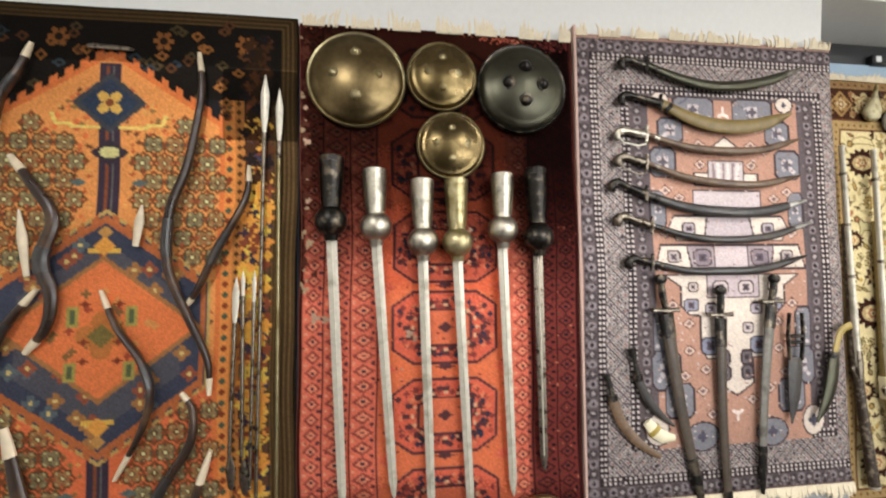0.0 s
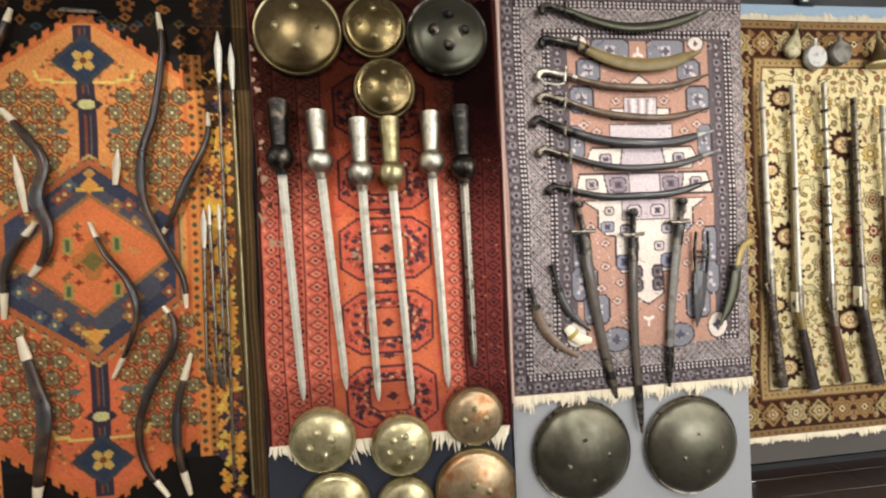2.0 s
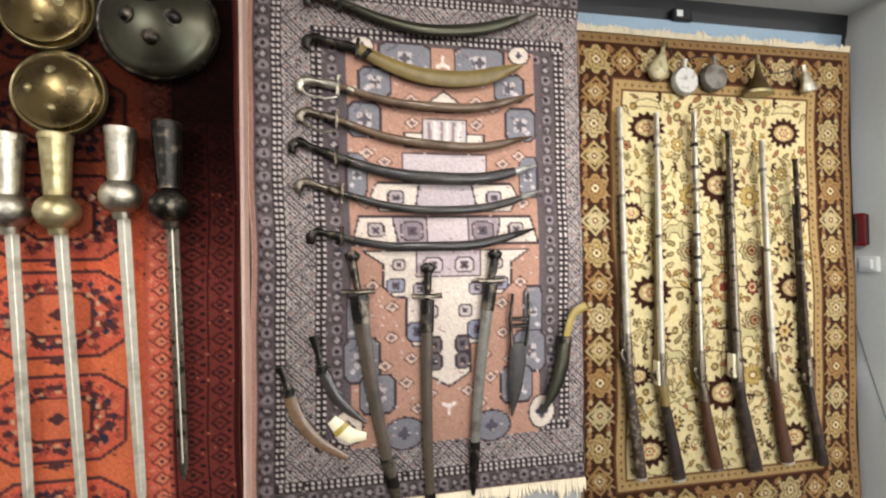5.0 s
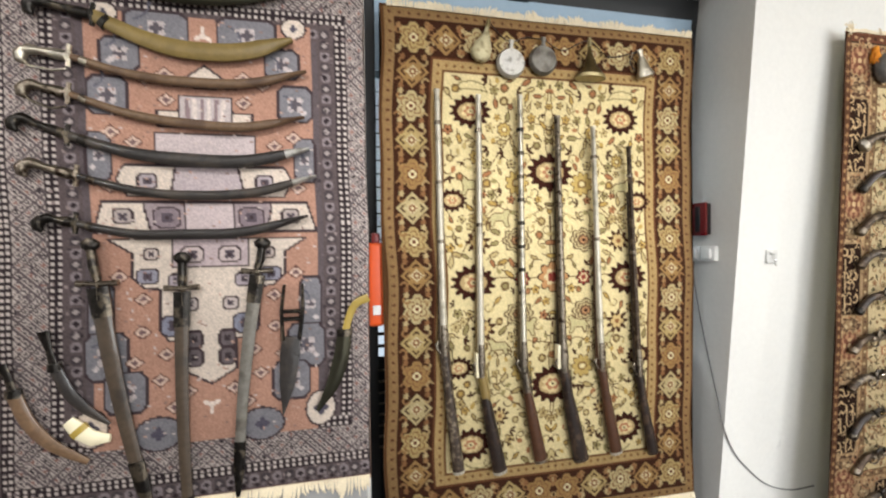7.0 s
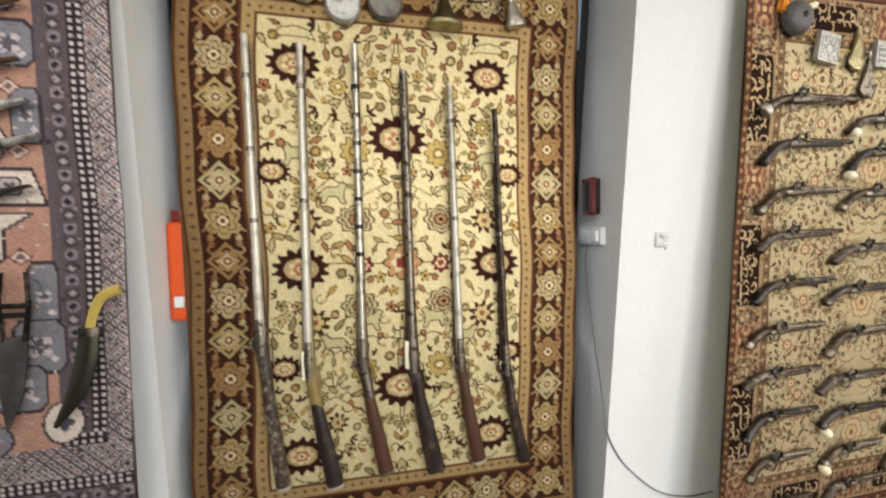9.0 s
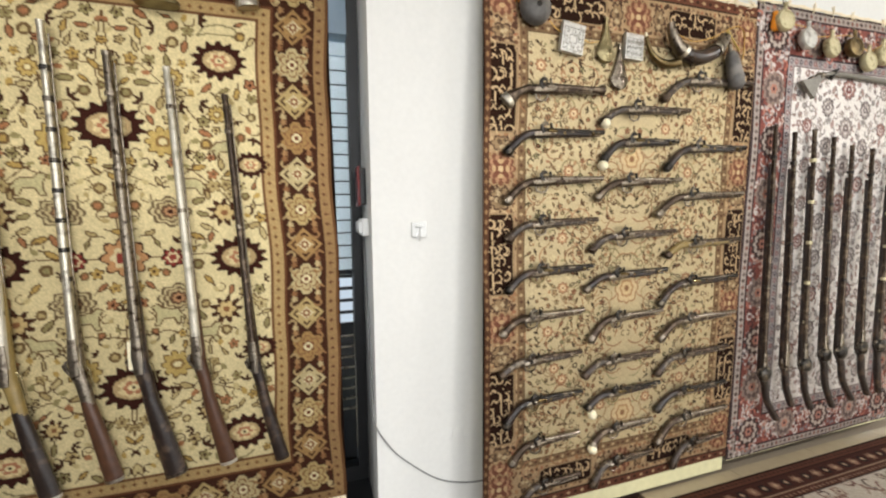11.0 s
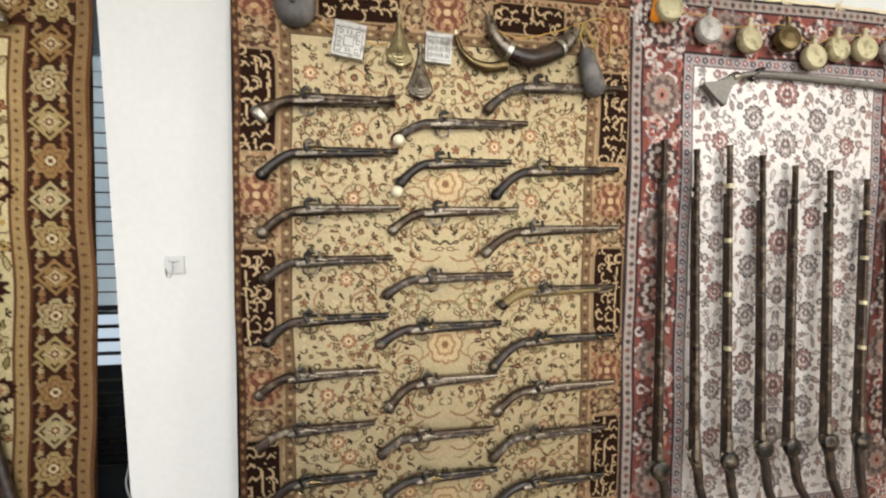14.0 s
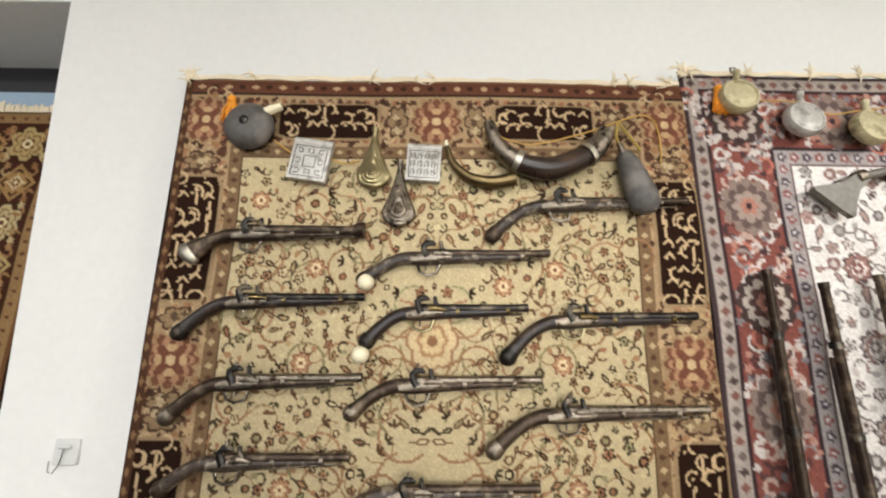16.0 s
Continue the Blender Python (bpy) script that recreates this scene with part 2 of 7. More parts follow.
def block(x0, x1, y0, y1, z0, z1, bevel=0.0, seg=1, bm=None):
    bm = bm or bmesh.new()
    made = bmesh.ops.create_cube(bm, size=1.0)["verts"]
    bmesh.ops.transform(bm, matrix=Matrix.LocRotScale(((x0 + x1) / 2, (y0 + y1) / 2, (z0 + z1) / 2), None, (x1 - x0, y1 - y0, z1 - z0)), verts=made)
    if bevel:
        edges = list({e for v in made for e in v.link_edges})
        bmesh.ops.bevel(bm, geom=edges, offset=bevel, segments=seg, affect="EDGES", profile=0.6)
    return bm


def smooth_path(pts, n):
    """Catmull-Rom through points of any size, n steps a span."""
    p = [np.array(q, float) for q in pts]
    p = [2 * p[0] - p[1]] + p + [2 * p[-1] - p[-2]]
    out = []
    for i in range(1, len(p) - 2):
        for k in range(n):
            t = k / n
            out.append(0.5 * ((2 * p[i]) + (p[i + 1] - p[i - 1]) * t + (2 * p[i - 1] - 5 * p[i] + 4 * p[i + 1] - p[i + 2]) * t ** 2 + (3 * p[i] - p[i - 1] - 3 * p[i + 1] + p[i + 2]) * t ** 3))
    out.append(p[-2])
    return out


def sweep(rows, y, sides=10, bm=None, square=1.0, deep=1.0):
    """A body along a line that lies flat on a wall: rows of (x, z, half width, half depth[, offset in y]). deep squares the section."""
    bm = bm or bmesh.new()
    rings, n = [], len(rows)
    for i, r in enumerate(rows):
        a, c = rows[max(i - 1, 0)], rows[min(i + 1, n - 1)]
        tx, tz = c[0] - a[0], c[1] - a[1]
        ln = math.hypot(tx, tz) or 1.0
        nx, nz = -tz / ln, tx / ln
        off = r[4] if len(r) > 4 else 0.0
        ring = []
        for k in range(sides):
            an = 2 * math.pi * (k + 0.5) / sides
            ca, sa = math.cos(an), math.sin(an)
            ca, sa = math.copysign(abs(ca) ** square, ca), math.copysign(abs(sa) ** square, sa)
            ring.append(bm.verts.new((r[0] + nx * r[2] * ca, y + off - r[3] * sa, r[1] + nz * r[2] * ca)))
        rings.append(ring)
    for a, c in zip(rings, rings[1:]):
        for k in range(sides):
            bm.faces.new((a[k], a[(k + 1) % sides], c[(k + 1) % sides], c[k]))
    bm.faces.new(rings[0])
    bm.faces.new(rings[-1][::-1])
    return bm


def tube(points, radius, sides=6, bm=None):
    """A round cord through points in space."""
    bm = bm or bmesh.new()
    pts = [Vector(p) for p in points]
    rings = []
    for i, p in enumerate(pts):
        d = (pts[min(i + 1, len(pts) - 1)] - pts[max(i - 1, 0)]).normalized()
        side = d.cross(Vector((0.13, 0.97, 0.21))).normalized()
        other = d.cross(side)
        rings.append([bm.verts.new(p + radius * (side * math.cos(2 * math.pi * k / sides) + other * math.sin(2 * math.pi * k / sides))) for k in range(sides)])
    for a, c in zip(rings, rings[1:]):
        for k in range(sides):
            bm.faces.new((a[k], a[(k + 1) % sides], c[(k + 1) % sides], c[k]))
    bm.faces.new(rings[0])
    bm.faces.new(rings[-1][::-1])
    return bm


def lathe(profile, m, sides=32, bm=None):
    """A turned body: profile rows (radius, height) about local z, set by the pose m."""
    bm = bm or bmesh.new()
    rings = []
    for r, h in profile:
        if r < 1e-5:
            rings.append([bm.verts.new(m @ Vector((0, 0, h)))])
        else:
            rings.append([bm.verts.new(m @ Vector((r * math.cos(2 * math.pi * k / sides), r * math.sin(2 * math.pi * k / sides), h))) for k in range(sides)])
    for a, c in zip(rings, rings[1:]):
        for k in range(sides):
            q = [a[k % len(a)], a[(k + 1) % len(a)], c[(k + 1) % len(c)], c[k % len(c)]]
            q = list(dict.fromkeys(q))
            if len(q) > 2:
                bm.faces.new(q)
    if len(rings[0]) > 1:
        bm.faces.new(rings[0])
    if len(rings[-1]) > 1:
        bm.faces.new(rings[-1])
    return bm


def facing(x, y, z, roll=0.0):
    """A pose whose local z comes off the wall towards the room."""
    return pose(x, y, z, 90, 0, 0) @ pose(0, 0, 0, 0, 0, roll)


def extrude_outline(pts, y0, y1, bm=None):
    """A flat plate with an outline in x and z, from y0 to y1."""
    bm = bm or bmesh.new()
    f = [bm.verts.new((x, y0, z)) for x, z in pts]
    b = [bm.verts.new((x, y1, z)) for x, z in pts]
    n = len(pts)
    bm.faces.new(f)
    bm.faces.new(b[::-1])
    for i in range(n):
        bm.faces.new((f[i], f[(i + 1) % n], b[(i + 1) % n], b[i]))
    return bm


def structure(ob, label="", category=""):
    return tagged(ob, label, category, kind="structure")


# ---- the large structure ----
def outer_y(z, base=1.552, slope=-0.082):
    """The outer wall leans in towards the room."""
    return base + slope * (z - 1.5)


def leaning_block(x0, x1, z0, z1, front, depth):
    bm = bmesh.new()
    v = [bm.verts.new((x, front(z) + d, z)) for z in (z0, z1) for d in (0, depth) for x in (x0, x1)]
    for q in ((0, 1, 5, 4), (2, 6, 7, 3), (0, 4, 6, 2), (1, 3, 7, 5), (0, 2, 3, 1), (4, 5, 7, 6)):
        bm.faces.new([v[i] for i in q])
    return bm


REVEAL_L, REVEAL_R, SOFFIT, SILL = 1.832, 3.515, 2.66, 0.03
structure(part("wall_west", leaning_block(-3.2, REVEAL_L, 0, 3.1, outer_y, 0.42), PLASTER, smooth=False), "white plastered wall behind the hung rugs", "wall")
structure(part("wall_pillar", leaning_block(REVEAL_R, 7.2, 0, 3.1, outer_y, 0.42), PLASTER, smooth=False), "white plastered wall leaning slightly inwards", "wall")
structure(part("wall_lintel", leaning_block(REVEAL_L, REVEAL_R, SOFFIT, 3.1, outer_y, 0.42), PLASTER, smooth=False), "white plastered lintel over the window recess", "wall")
# out of view: windows assumed, brown chosen to keep reflections and bounce dark
south = bmesh.new()
block(-3.2, 10.2, -6.2, -6.0, 0, SOUTH_SILL, bm=south)
block(-3.2, 10.2, -6.2, -6.0, SOUTH_HEAD, 3.1, bm=south)
edges = [-3.2] + [e for pair in SOUTH_WINDOWS for e in pair] + [10.2]
for left, right in zip(edges[::2], edges[1::2]):
    block(left, right, -6.2, -6.0, SOUTH_SILL, SOUTH_HEAD, bm=south)
structure(part("wall_south", south, FAR_WALL, smooth=False), "plain brown wall with windows across the room", "wall")
for number, (left, right) in enumerate(SOUTH_WINDOWS, 3):
    opening = structure(thing("window_%d" % number, (left + right) / 2, -6.1, SOUTH_SILL, "plain framed window letting daylight into the room", "window"))
    for x0, x1, z0, z1 in ((left, left + 0.05, SOUTH_SILL, SOUTH_HEAD), (right - 0.05, right, SOUTH_SILL, SOUTH_HEAD), (left + 0.05, right - 0.05, SOUTH_SILL, SOUTH_SILL + 0.05), (left + 0.05, right - 0.05, SOUTH_HEAD - 0.05, SOUTH_HEAD)):
        part("window_frame", block(x0, x1, -6.13, -6.05, z0, z1), BLACK_FRAME, opening, smooth=False)
    part("pane", block(left + 0.05, right - 0.05, -6.1, -6.094, SOUTH_SILL + 0.05, SOUTH_HEAD - 0.05), GLASS, opening, smooth=False).visible_shadow = False
structure(part("wall_far_west", block(-3.4, -3.2, -6.2, 1.96, 0, 3.1), PLASTER, smooth=False), "plain white end wall", "wall")
structure(part("wall_far_east", block(10.2, 10.4, -6.2, 3.4, 0, 3.1), PLASTER, smooth=False), "plain white end wall", "wall")
structure(part("ceiling", block(-3.4, 10.4, -6.2, 3.4, 3.1, 3.25), CEILING, smooth=False), "plain white painted ceiling", "ceiling")
structure(part("ground", block(-300, 300, -300, 300, -0.4, -0.3), GROUT, smooth=False), "dark ground outside", "ground")

structure(part("floor", block(-3.4, 10.4, -6.2, 3.4, -0.3, -0.012), GROUT, smooth=False), "subfloor under the boards and tiles", "floor")


def window_y(z):
    return 1.889 - 0.098 * (z - 1.5)


# ---- the window in its recess ----
window = structure(thing("window_1", 2.67, window_y(0.2), 0.03, "dark-framed window with grey slatted blind, dusk outside", "window"))
part("window_sill", block(REVEAL_L, REVEAL_R, 1.74, 2.35, 0.0, SILL), BLACK_FRAME, window, "dark sill of the window recess", smooth=False)
for post_x0, post_x1 in ((REVEAL_L, REVEAL_L + 0.05), (REVEAL_R - 0.05, REVEAL_R)):
    part("window_frame", leaning_block(post_x0, post_x1, SILL, SOFFIT, window_y, 0.07), BLACK_FRAME, window, smooth=False)
part("window_frame", leaning_block(REVEAL_L, REVEAL_R, SOFFIT - 0.11, SOFFIT, lambda z: window_y(z) - 0.004, 0.08), BLACK_FRAME, window, smooth=False)
part("window_frame", leaning_block(REVEAL_L + 0.05, REVEAL_R - 0.05, SILL, SILL + 0.08, window_y, 0.07), BLACK_FRAME, window, smooth=False)
part("pane", leaning_block(REVEAL_L + 0.05, REVEAL_R - 0.05, SILL + 0.08, 2.198, lambda z: window_y(z) + 0.03, 0.006), GLASS, window, smooth=False).visible_shadow = False
part("head_panel", leaning_block(REVEAL_L + 0.05, REVEAL_R - 0.05, 2.2, SOFFIT - 0.11, lambda z: window_y(z) - 0.02, 0.088), BLUE_PANEL, window, "blue-grey roller box across the window head", smooth=False)
part("apron_panel", leaning_block(REVEAL_L + 0.05, REVEAL_R - 0.05, SILL, 0.868, lambda z: window_y(z) + 0.1, 0.02), BLACK_FRAME, window, "black panel low in the window", smooth=False)
for k in range(26):
    z = 0.875 + 0.062 * k
    half = 0.008 if k < 5 else 0.0275
    bm = block(REVEAL_L + 0.05, REVEAL_R - 0.05, -0.003, 0.003, -half, half)
    bm.transform(pose(0, window_y(z) + 0.08, z, 10))
    part("slat", bm, BLACK_FRAME if k < 5 else SLAT, window, smooth=False)
for k in range(8):
    z = 0.40 + 0.058 * k
    part("slat", block(REVEAL_L + 0.05, REVEAL_R - 0.05, window_y(z) + 0.078, window_y(z) + 0.094, z, z + 0.007), STEEL, window, "thin metal slat edge", smooth=False)
# glowing sheet close behind the slats stands in for the bright outdoors
part("glow_strip", leaning_block(REVEAL_L + 0.05, REVEAL_R - 0.05, 0.87, 1.125, lambda z: window_y(z) + 0.11, 0.004), SKY_GLOW, window, "glowing strip standing in for daylight low behind the blind", smooth=False)
part("lift_tape", leaning_block(REVEAL_R - 0.19, REVEAL_R - 0.165, 0.9, 2.2, lambda z: window_y(z) + 0.06, 0.003), BLACK_FRAME, window, smooth=False)
# unseen dark sheet, added so the gaps between slats stay dark
structure(part("backdrop", block(-12, 7.0, 9.6, 9.7, -0.3, 5.0), BLACK_FRAME, smooth=False), "plain dark backdrop sheet behind the blind", "backdrop")

sensor = thing("wall_box", 2.53, window_y(2.58) - 0.03, 2.56, "small black box with white marks above the rug", "box")
part("case", block(2.48, 2.585, window_y(2.5) - 0.045, window_y(2.5) - 0.004, 2.545, 2.60, 0.005), BLACK_PLASTIC, sensor)
part("mark", block(2.497, 2.528, window_y(2.5) - 0.047, window_y(2.5) - 0.043, 2.56, 2.59), WHITE_PLASTIC, sensor)

hammer_box = thing("emergency_case", 1.87, 1.72, 1.27, "orange plastic emergency case on the window frame", "safety case")
part("case", block(1.834, 1.90, 1.70, 1.80, 1.10, 1.45, 0.018, 3), ORANGE_PLASTIC, hammer_box)
part("cap", block(1.85, 1.885, 1.705, 1.75, 1.445, 1.49, 0.008, 2), RED_PLASTIC, hammer_box, "dark red cap")
part("catch", block(1.852, 1.885, 1.692, 1.70, 1.15, 1.19, 0.003), WHITE_PLASTIC, hammer_box, "white catch")
part("bracket", block(1.84, 1.89, 1.78, 1.90, 1.2, 1.35), BLACK_FRAME, hammer_box)

alarm = thing("alarm_box", REVEAL_R, 1.75, 1.53, "dark red alarm box on the window reveal", "alarm")
part("body", block(3.487, REVEAL_R, 1.702, 1.788, 1.467, 1.623, 0.006, 2), BLACK_PLASTIC, alarm)
part("cover", block(3.478, 3.489, 1.698, 1.792, 1.462, 1.628, 0.004, 2), RED_PLASTIC, alarm, "dark red front cover")
part("front_strip", block(3.474, 3.479, 1.73, 1.76, 1.48, 1.61, 0.002), BLACK_PLASTIC, alarm)
for sock_y in (1.70, 1.785):
    sock = thing("wall_socket", REVEAL_R, sock_y, 1.37, "white double wall socket on the window reveal", "socket", "sockets on the reveal")
    part("plate", block(3.488, REVEAL_R, sock_y - 0.04, sock_y + 0.04, 1.335, 1.41, 0.006, 2), WHITE_PLASTIC, sock)
    part("insert", block(3.474, 3.49, sock_y - 0.026, sock_y + 0.026, 1.348, 1.398, 0.008, 2), WHITE_PLASTIC, sock)
cable_pts = smooth_path([(3.509, 1.80, 1.33), (3.509, 1.80, 1.22), (3.509, 1.736, 0.934), (3.507, 1.66, 0.66), (3.505, outer_y(0.54) - 0.004, 0.54), (3.565, outer_y(0.42) - 0.005, 0.42), (3.64, outer_y(0.33) - 0.005, 0.33), (3.79, outer_y(0.2) - 0.005, 0.205), (3.95, outer_y(0.15) - 0.005, 0.15), (4.1, outer_y(0.15) - 0.005, 0.15)], 6)
tagged(part("power_cable", tube(cable_pts, 0.0035), CORD), "thin grey cable hanging from the socket along the wall", "cable")

hook = thing("wall_hook", 3.705, outer_y(1.36), 1.36, "small clear plastic adhesive hook on the white wall", "hook")
hy = outer_y(1.36)
part("plate", block(3.675, 3.738, hy - 0.008, hy + 0.004, 1.328, 1.39, 0.002), GREY_PLASTIC, hook, "square translucent plate")
part("bracket", block(3.69, 3.722, hy - 0.018, hy - 0.008, 1.368, 1.378, 0.003), GREY_PLASTIC, hook)
part("wire", tube([(3.706, hy - 0.014, 1.37), (3.706, hy - 0.02, 1.335), (3.702, hy - 0.03, 1.315), (3.694, hy - 0.034, 1.32), (3.692, hy - 0.034, 1.345)], 0.0018), CHROME, hook)
outlet = thing("wall_socket", 3.88, outer_y(0.42), 0.42, "white wall socket low on the wall", "socket")
part("plate", block(3.845, 3.915, outer_y(0.385) - 0.003, outer_y(0.42) + 0.012, 0.385, 0.455, 0.002, 2), PLASTER, outlet)
part("insert", block(3.858, 3.902, outer_y(0.385) - 0.006, outer_y(0.385), 0.398, 0.442, 0.002), PLASTER, outlet)

# ---- the glazed passage beyond the long-gun rug ----


def passage_y(z):
    return 2.1 - 0.09 * (z - 0.27)


structure(part("wall_passage", block(7.0, 10.2, 2.14, 2.44, 0.0, 0.26), PLASTER, smooth=False), "low white plinth under the glazing", "wall")
structure(part("wall_passage_side", leaning_block(7.0, 8.05, 0.26, 3.1, passage_y, 0.3), PLASTER, smooth=False), "white wall beside the glazing", "wall")
structure(part("wall_passage_top", block(8.05, 10.2, 1.86, 2.3, 2.76, 3.1), PLASTER, smooth=False), "white wall above the glazing", "wall")
glazing = structure(thing("window_2", 8.7, 2.14, 0.24, "tall glazing with a blue-grey frame and bright light behind", "window"))
part("window_frame", leaning_block(8.05, 8.27, 0.26, 2.53, passage_y, 0.08), BLUE_FRAME, glazing, smooth=False)
part("window_beam", leaning_block(8.05, 10.2, 2.53, 2.69, passage_y, 0.12), WHITE_PLASTIC, glazing, "white beam over the glazing", smooth=False)
part("window_frame", leaning_block(8.05, 10.2, 2.69, 2.76, passage_y, 0.12), BLACK_FRAME, glazing, smooth=False)
part("pane", leaning_block(8.27, 10.2, 0.26, 2.53, lambda z: passage_y(z) + 0.04, 0.008), GLASS, glazing, smooth=False).visible_shadow = False
part("handle", tube(smooth_path([(8.11, 2.03, 1.06), (8.17, 1.98, 0.98), (8.21, 1.98, 0.84), (8.22, 2.0, 0.72)], 4), 0.016), BLACK_PLASTIC, glazing, "black pull handle")
part("lock", block(8.16, 8.21, 2.03, 2.085, 0.42, 0.53, 0.004), BLACK_PLASTIC, glazing)
structure(part("backdrop_bright", block(7.2, 11.0, 2.75, 2.8, -0.2, 3.3), SKY_GLOW, smooth=False), "bright daylight haze outside", "backdrop")
leaf = structure(thing("door_1", 8.9, 2.0, 0.0, "frameless glass door with a dark bottom rail standing open", "door"))
part("pane", leaning_block(8.64, 9.6, 0.07, 2.3, lambda z: 2.06 - 0.09 * z, 0.01), GLASS, leaf, smooth=False).visible_shadow = False
part("bottom_rail", block(8.63, 9.6, 2.04, 2.085, 0.0, 0.075, 0.004), BLACK_FRAME, leaf)
part("edge_strip", leaning_block(8.625, 8.64, 0.0, 1.22, lambda z: 2.055 - 0.09 * z, 0.02), BLACK_FRAME, leaf)
part("sticker", leaning_block(8.5, 9.0, 1.475, 1.525, lambda z: 2.05 - 0.09 * z, 0.004), ORANGE_PLASTIC, leaf, "orange sticker strip", smooth=False)
part("latch", leaning_block(8.36, 8.43, 1.29, 1.315, lambda z: 2.04 - 0.09 * z, 0.012), BLACK_PLASTIC, leaf)


# ---- rugs: knotted colour by colour ----
class Knots:
    """A rug's pattern, one colour a knot; metres from its top left corner."""

    def __init__(self, w, h, res, base):
        self.w, self.h, self.res = w, h, res
        self.nx, self.ny = int(round(w / res)) + 1, int(round(h / res)) + 1
        self.a = np.empty((self.ny, self.nx, 3))
        self.a[:] = srgb(*base)
        self.xs, self.ys = np.linspace(0, w, self.nx), np.linspace(0, h, self.ny)
        self.rng = np.random.RandomState(5)

    def win(self, x0, y0, x1, y1):
        i0, i1 = max(int(x0 / self.res) - 1, 0), min(int(x1 / self.res) + 3, self.nx)
        j0, j1 = max(int(y0 / self.res) - 1, 0), min(int(y1 / self.res) + 3, self.ny)
        if i1 <= i0 or j1 <= j0:
            return None
        return slice(j0, j1), slice(i0, i1), self.xs[None, i0:i1], self.ys[j0:j1, None]

    def stamp(self, box, test, col):
        w = self.win(*box)
        if w is None:
            return
        m = np.broadcast_to(test(w[2], w[3]), (w[0].stop - w[0].start, w[1].stop - w[1].start))
        self.a[w[0], w[1]][m] = srgb(*col)

    def rect(self, x0, y0, x1, y1, col):
        self.stamp((x0, y0, x1, y1), lambda x, y: (x >= x0) & (x <= x1) & (y >= y0) & (y <= y1), col)

    def ell(self, cx, cy, rx, ry, col, turn=0.0):
        r, c, s = max(rx, ry), math.cos(turn), math.sin(turn)
        self.stamp((cx - r, cy - r, cx + r, cy + r), lambda x, y: (((x - cx) * c + (y - cy) * s) / rx) ** 2 + ((-(x - cx) * s + (y - cy) * c) / ry) ** 2 <= 1, col)

    def dia(self, cx, cy, rx, ry, col, lo=0.0):
        def test(x, y):
            d = abs(x - cx) / rx + abs(y - cy) / ry
            return (d <= 1) & (d >= lo)
        self.stamp((cx - rx, cy - ry, cx + rx, cy + ry), test, col)

    def octa(self, cx, cy, rx, ry, col, cut=0.62):
        def test(x, y):
            u, v = abs(x - cx) / rx, abs(y - cy) / ry
            return (u <= 1) & (v <= 1) & (u + v <= 1 + cut)
        self.stamp((cx - rx, cy - ry, cx + rx, cy + ry), test, col)

    def rose(self, cx, cy, r, n, deep, col, turn=0.0, tall=1.0, spiky=False):
        """A shape with n round petals, or n spikes."""
        def test(x, y):
            u, v = x - cx, (y - cy) / tall
            a = np.arctan2(v, u) + turn
            return np.hypot(u, v) <= r * (1 - deep + deep * (np.cos(n * a) if spiky else 1.5 * np.abs(np.cos(n / 2 * a)) - 0.5))
        self.stamp((cx - r, cy - r * tall, cx + r, cy + r * tall), test, col)

    def line(self, pts, wd, col):
        for (x0, y0), (x1, y1) in zip(pts, pts[1:]):
            dx, dy = x1 - x0, y1 - y0
            l2 = dx * dx + dy * dy or 1e-9

            def test(x, y):
                t = np.clip(((x - x0) * dx + (y - y0) * dy) / l2, 0, 1)
                return (x - x0 - t * dx) ** 2 + (y - y0 - t * dy) ** 2 <= wd * wd / 4
            self.stamp((min(x0, x1) - wd, min(y0, y1) - wd, max(x0, x1) + wd, max(y0, y1) + wd), test, col)

    def curl(self, x, y, size, turn, wd, col, bend=4.0):
        pts = []
        for k in range(9):
            pts.append((x, y))
            x, y = x + size / 8 * math.cos(turn), y + size / 8 * math.sin(turn)
            turn += bend / 8
        self.line(pts, wd, col)

    def band(self, d0, d1, col):
        w, h = self.w, self.h
        self.rect(d0, d0, w - d0, d1, col), self.rect(d0, h - d1, w - d0, h - d0, col)
        self.rect(d0, d0, d1, h - d0, col), self.rect(w - d1, d0, w - d0, h - d0, col)

    def round_band(self, d, step):
        """Places along the rectangle inset by d, with the angle of the edge there."""
        w, h = self.w - 2 * d, self.h - 2 * d
        nx, ny = max(int(round(w / step)), 1), max(int(round(h / step)), 1)
        for k in range(nx + 1):
            yield d + w * k / nx, d, 0, k
            yield d + w * k / nx, d + h, 0, k
        for k in range(1, ny):
            yield d, d + h * k / ny, 1, k
            yield d + w, d + h * k / ny, 1, k

    def flower(self, x, y, r, petals, ring, heart, n=8, turn=0.0):
        self.rose(x, y, r, n, 0.18, petals, turn)
        self.rose(x, y, r * 0.66, n, 0.12, ring, turn)
        self.ell(x, y, r * 0.3, r * 0.3, heart)

    def poly(self, pts, col, ink=None, wd=0.007):
        """A filled shape, outlined where an ink is given."""
        xs, ys = [p[0] for p in pts], [p[1] for p in pts]

        def test(x, y):
            inside = np.zeros(np.broadcast(x, y).shape, bool)
            for (xa, ya), (xb, yb) in zip(pts, pts[1:] + pts[:1]):
                if ya != yb:
                    inside ^= ((ya > y) != (yb > y)) & (x < (xb - xa) * (y - ya) / (yb - ya) + xa)
            return inside
        self.stamp((min(xs), min(ys), max(xs), max(ys)), test, col)
        if ink:
            self.line(pts + pts[:1], wd, ink)

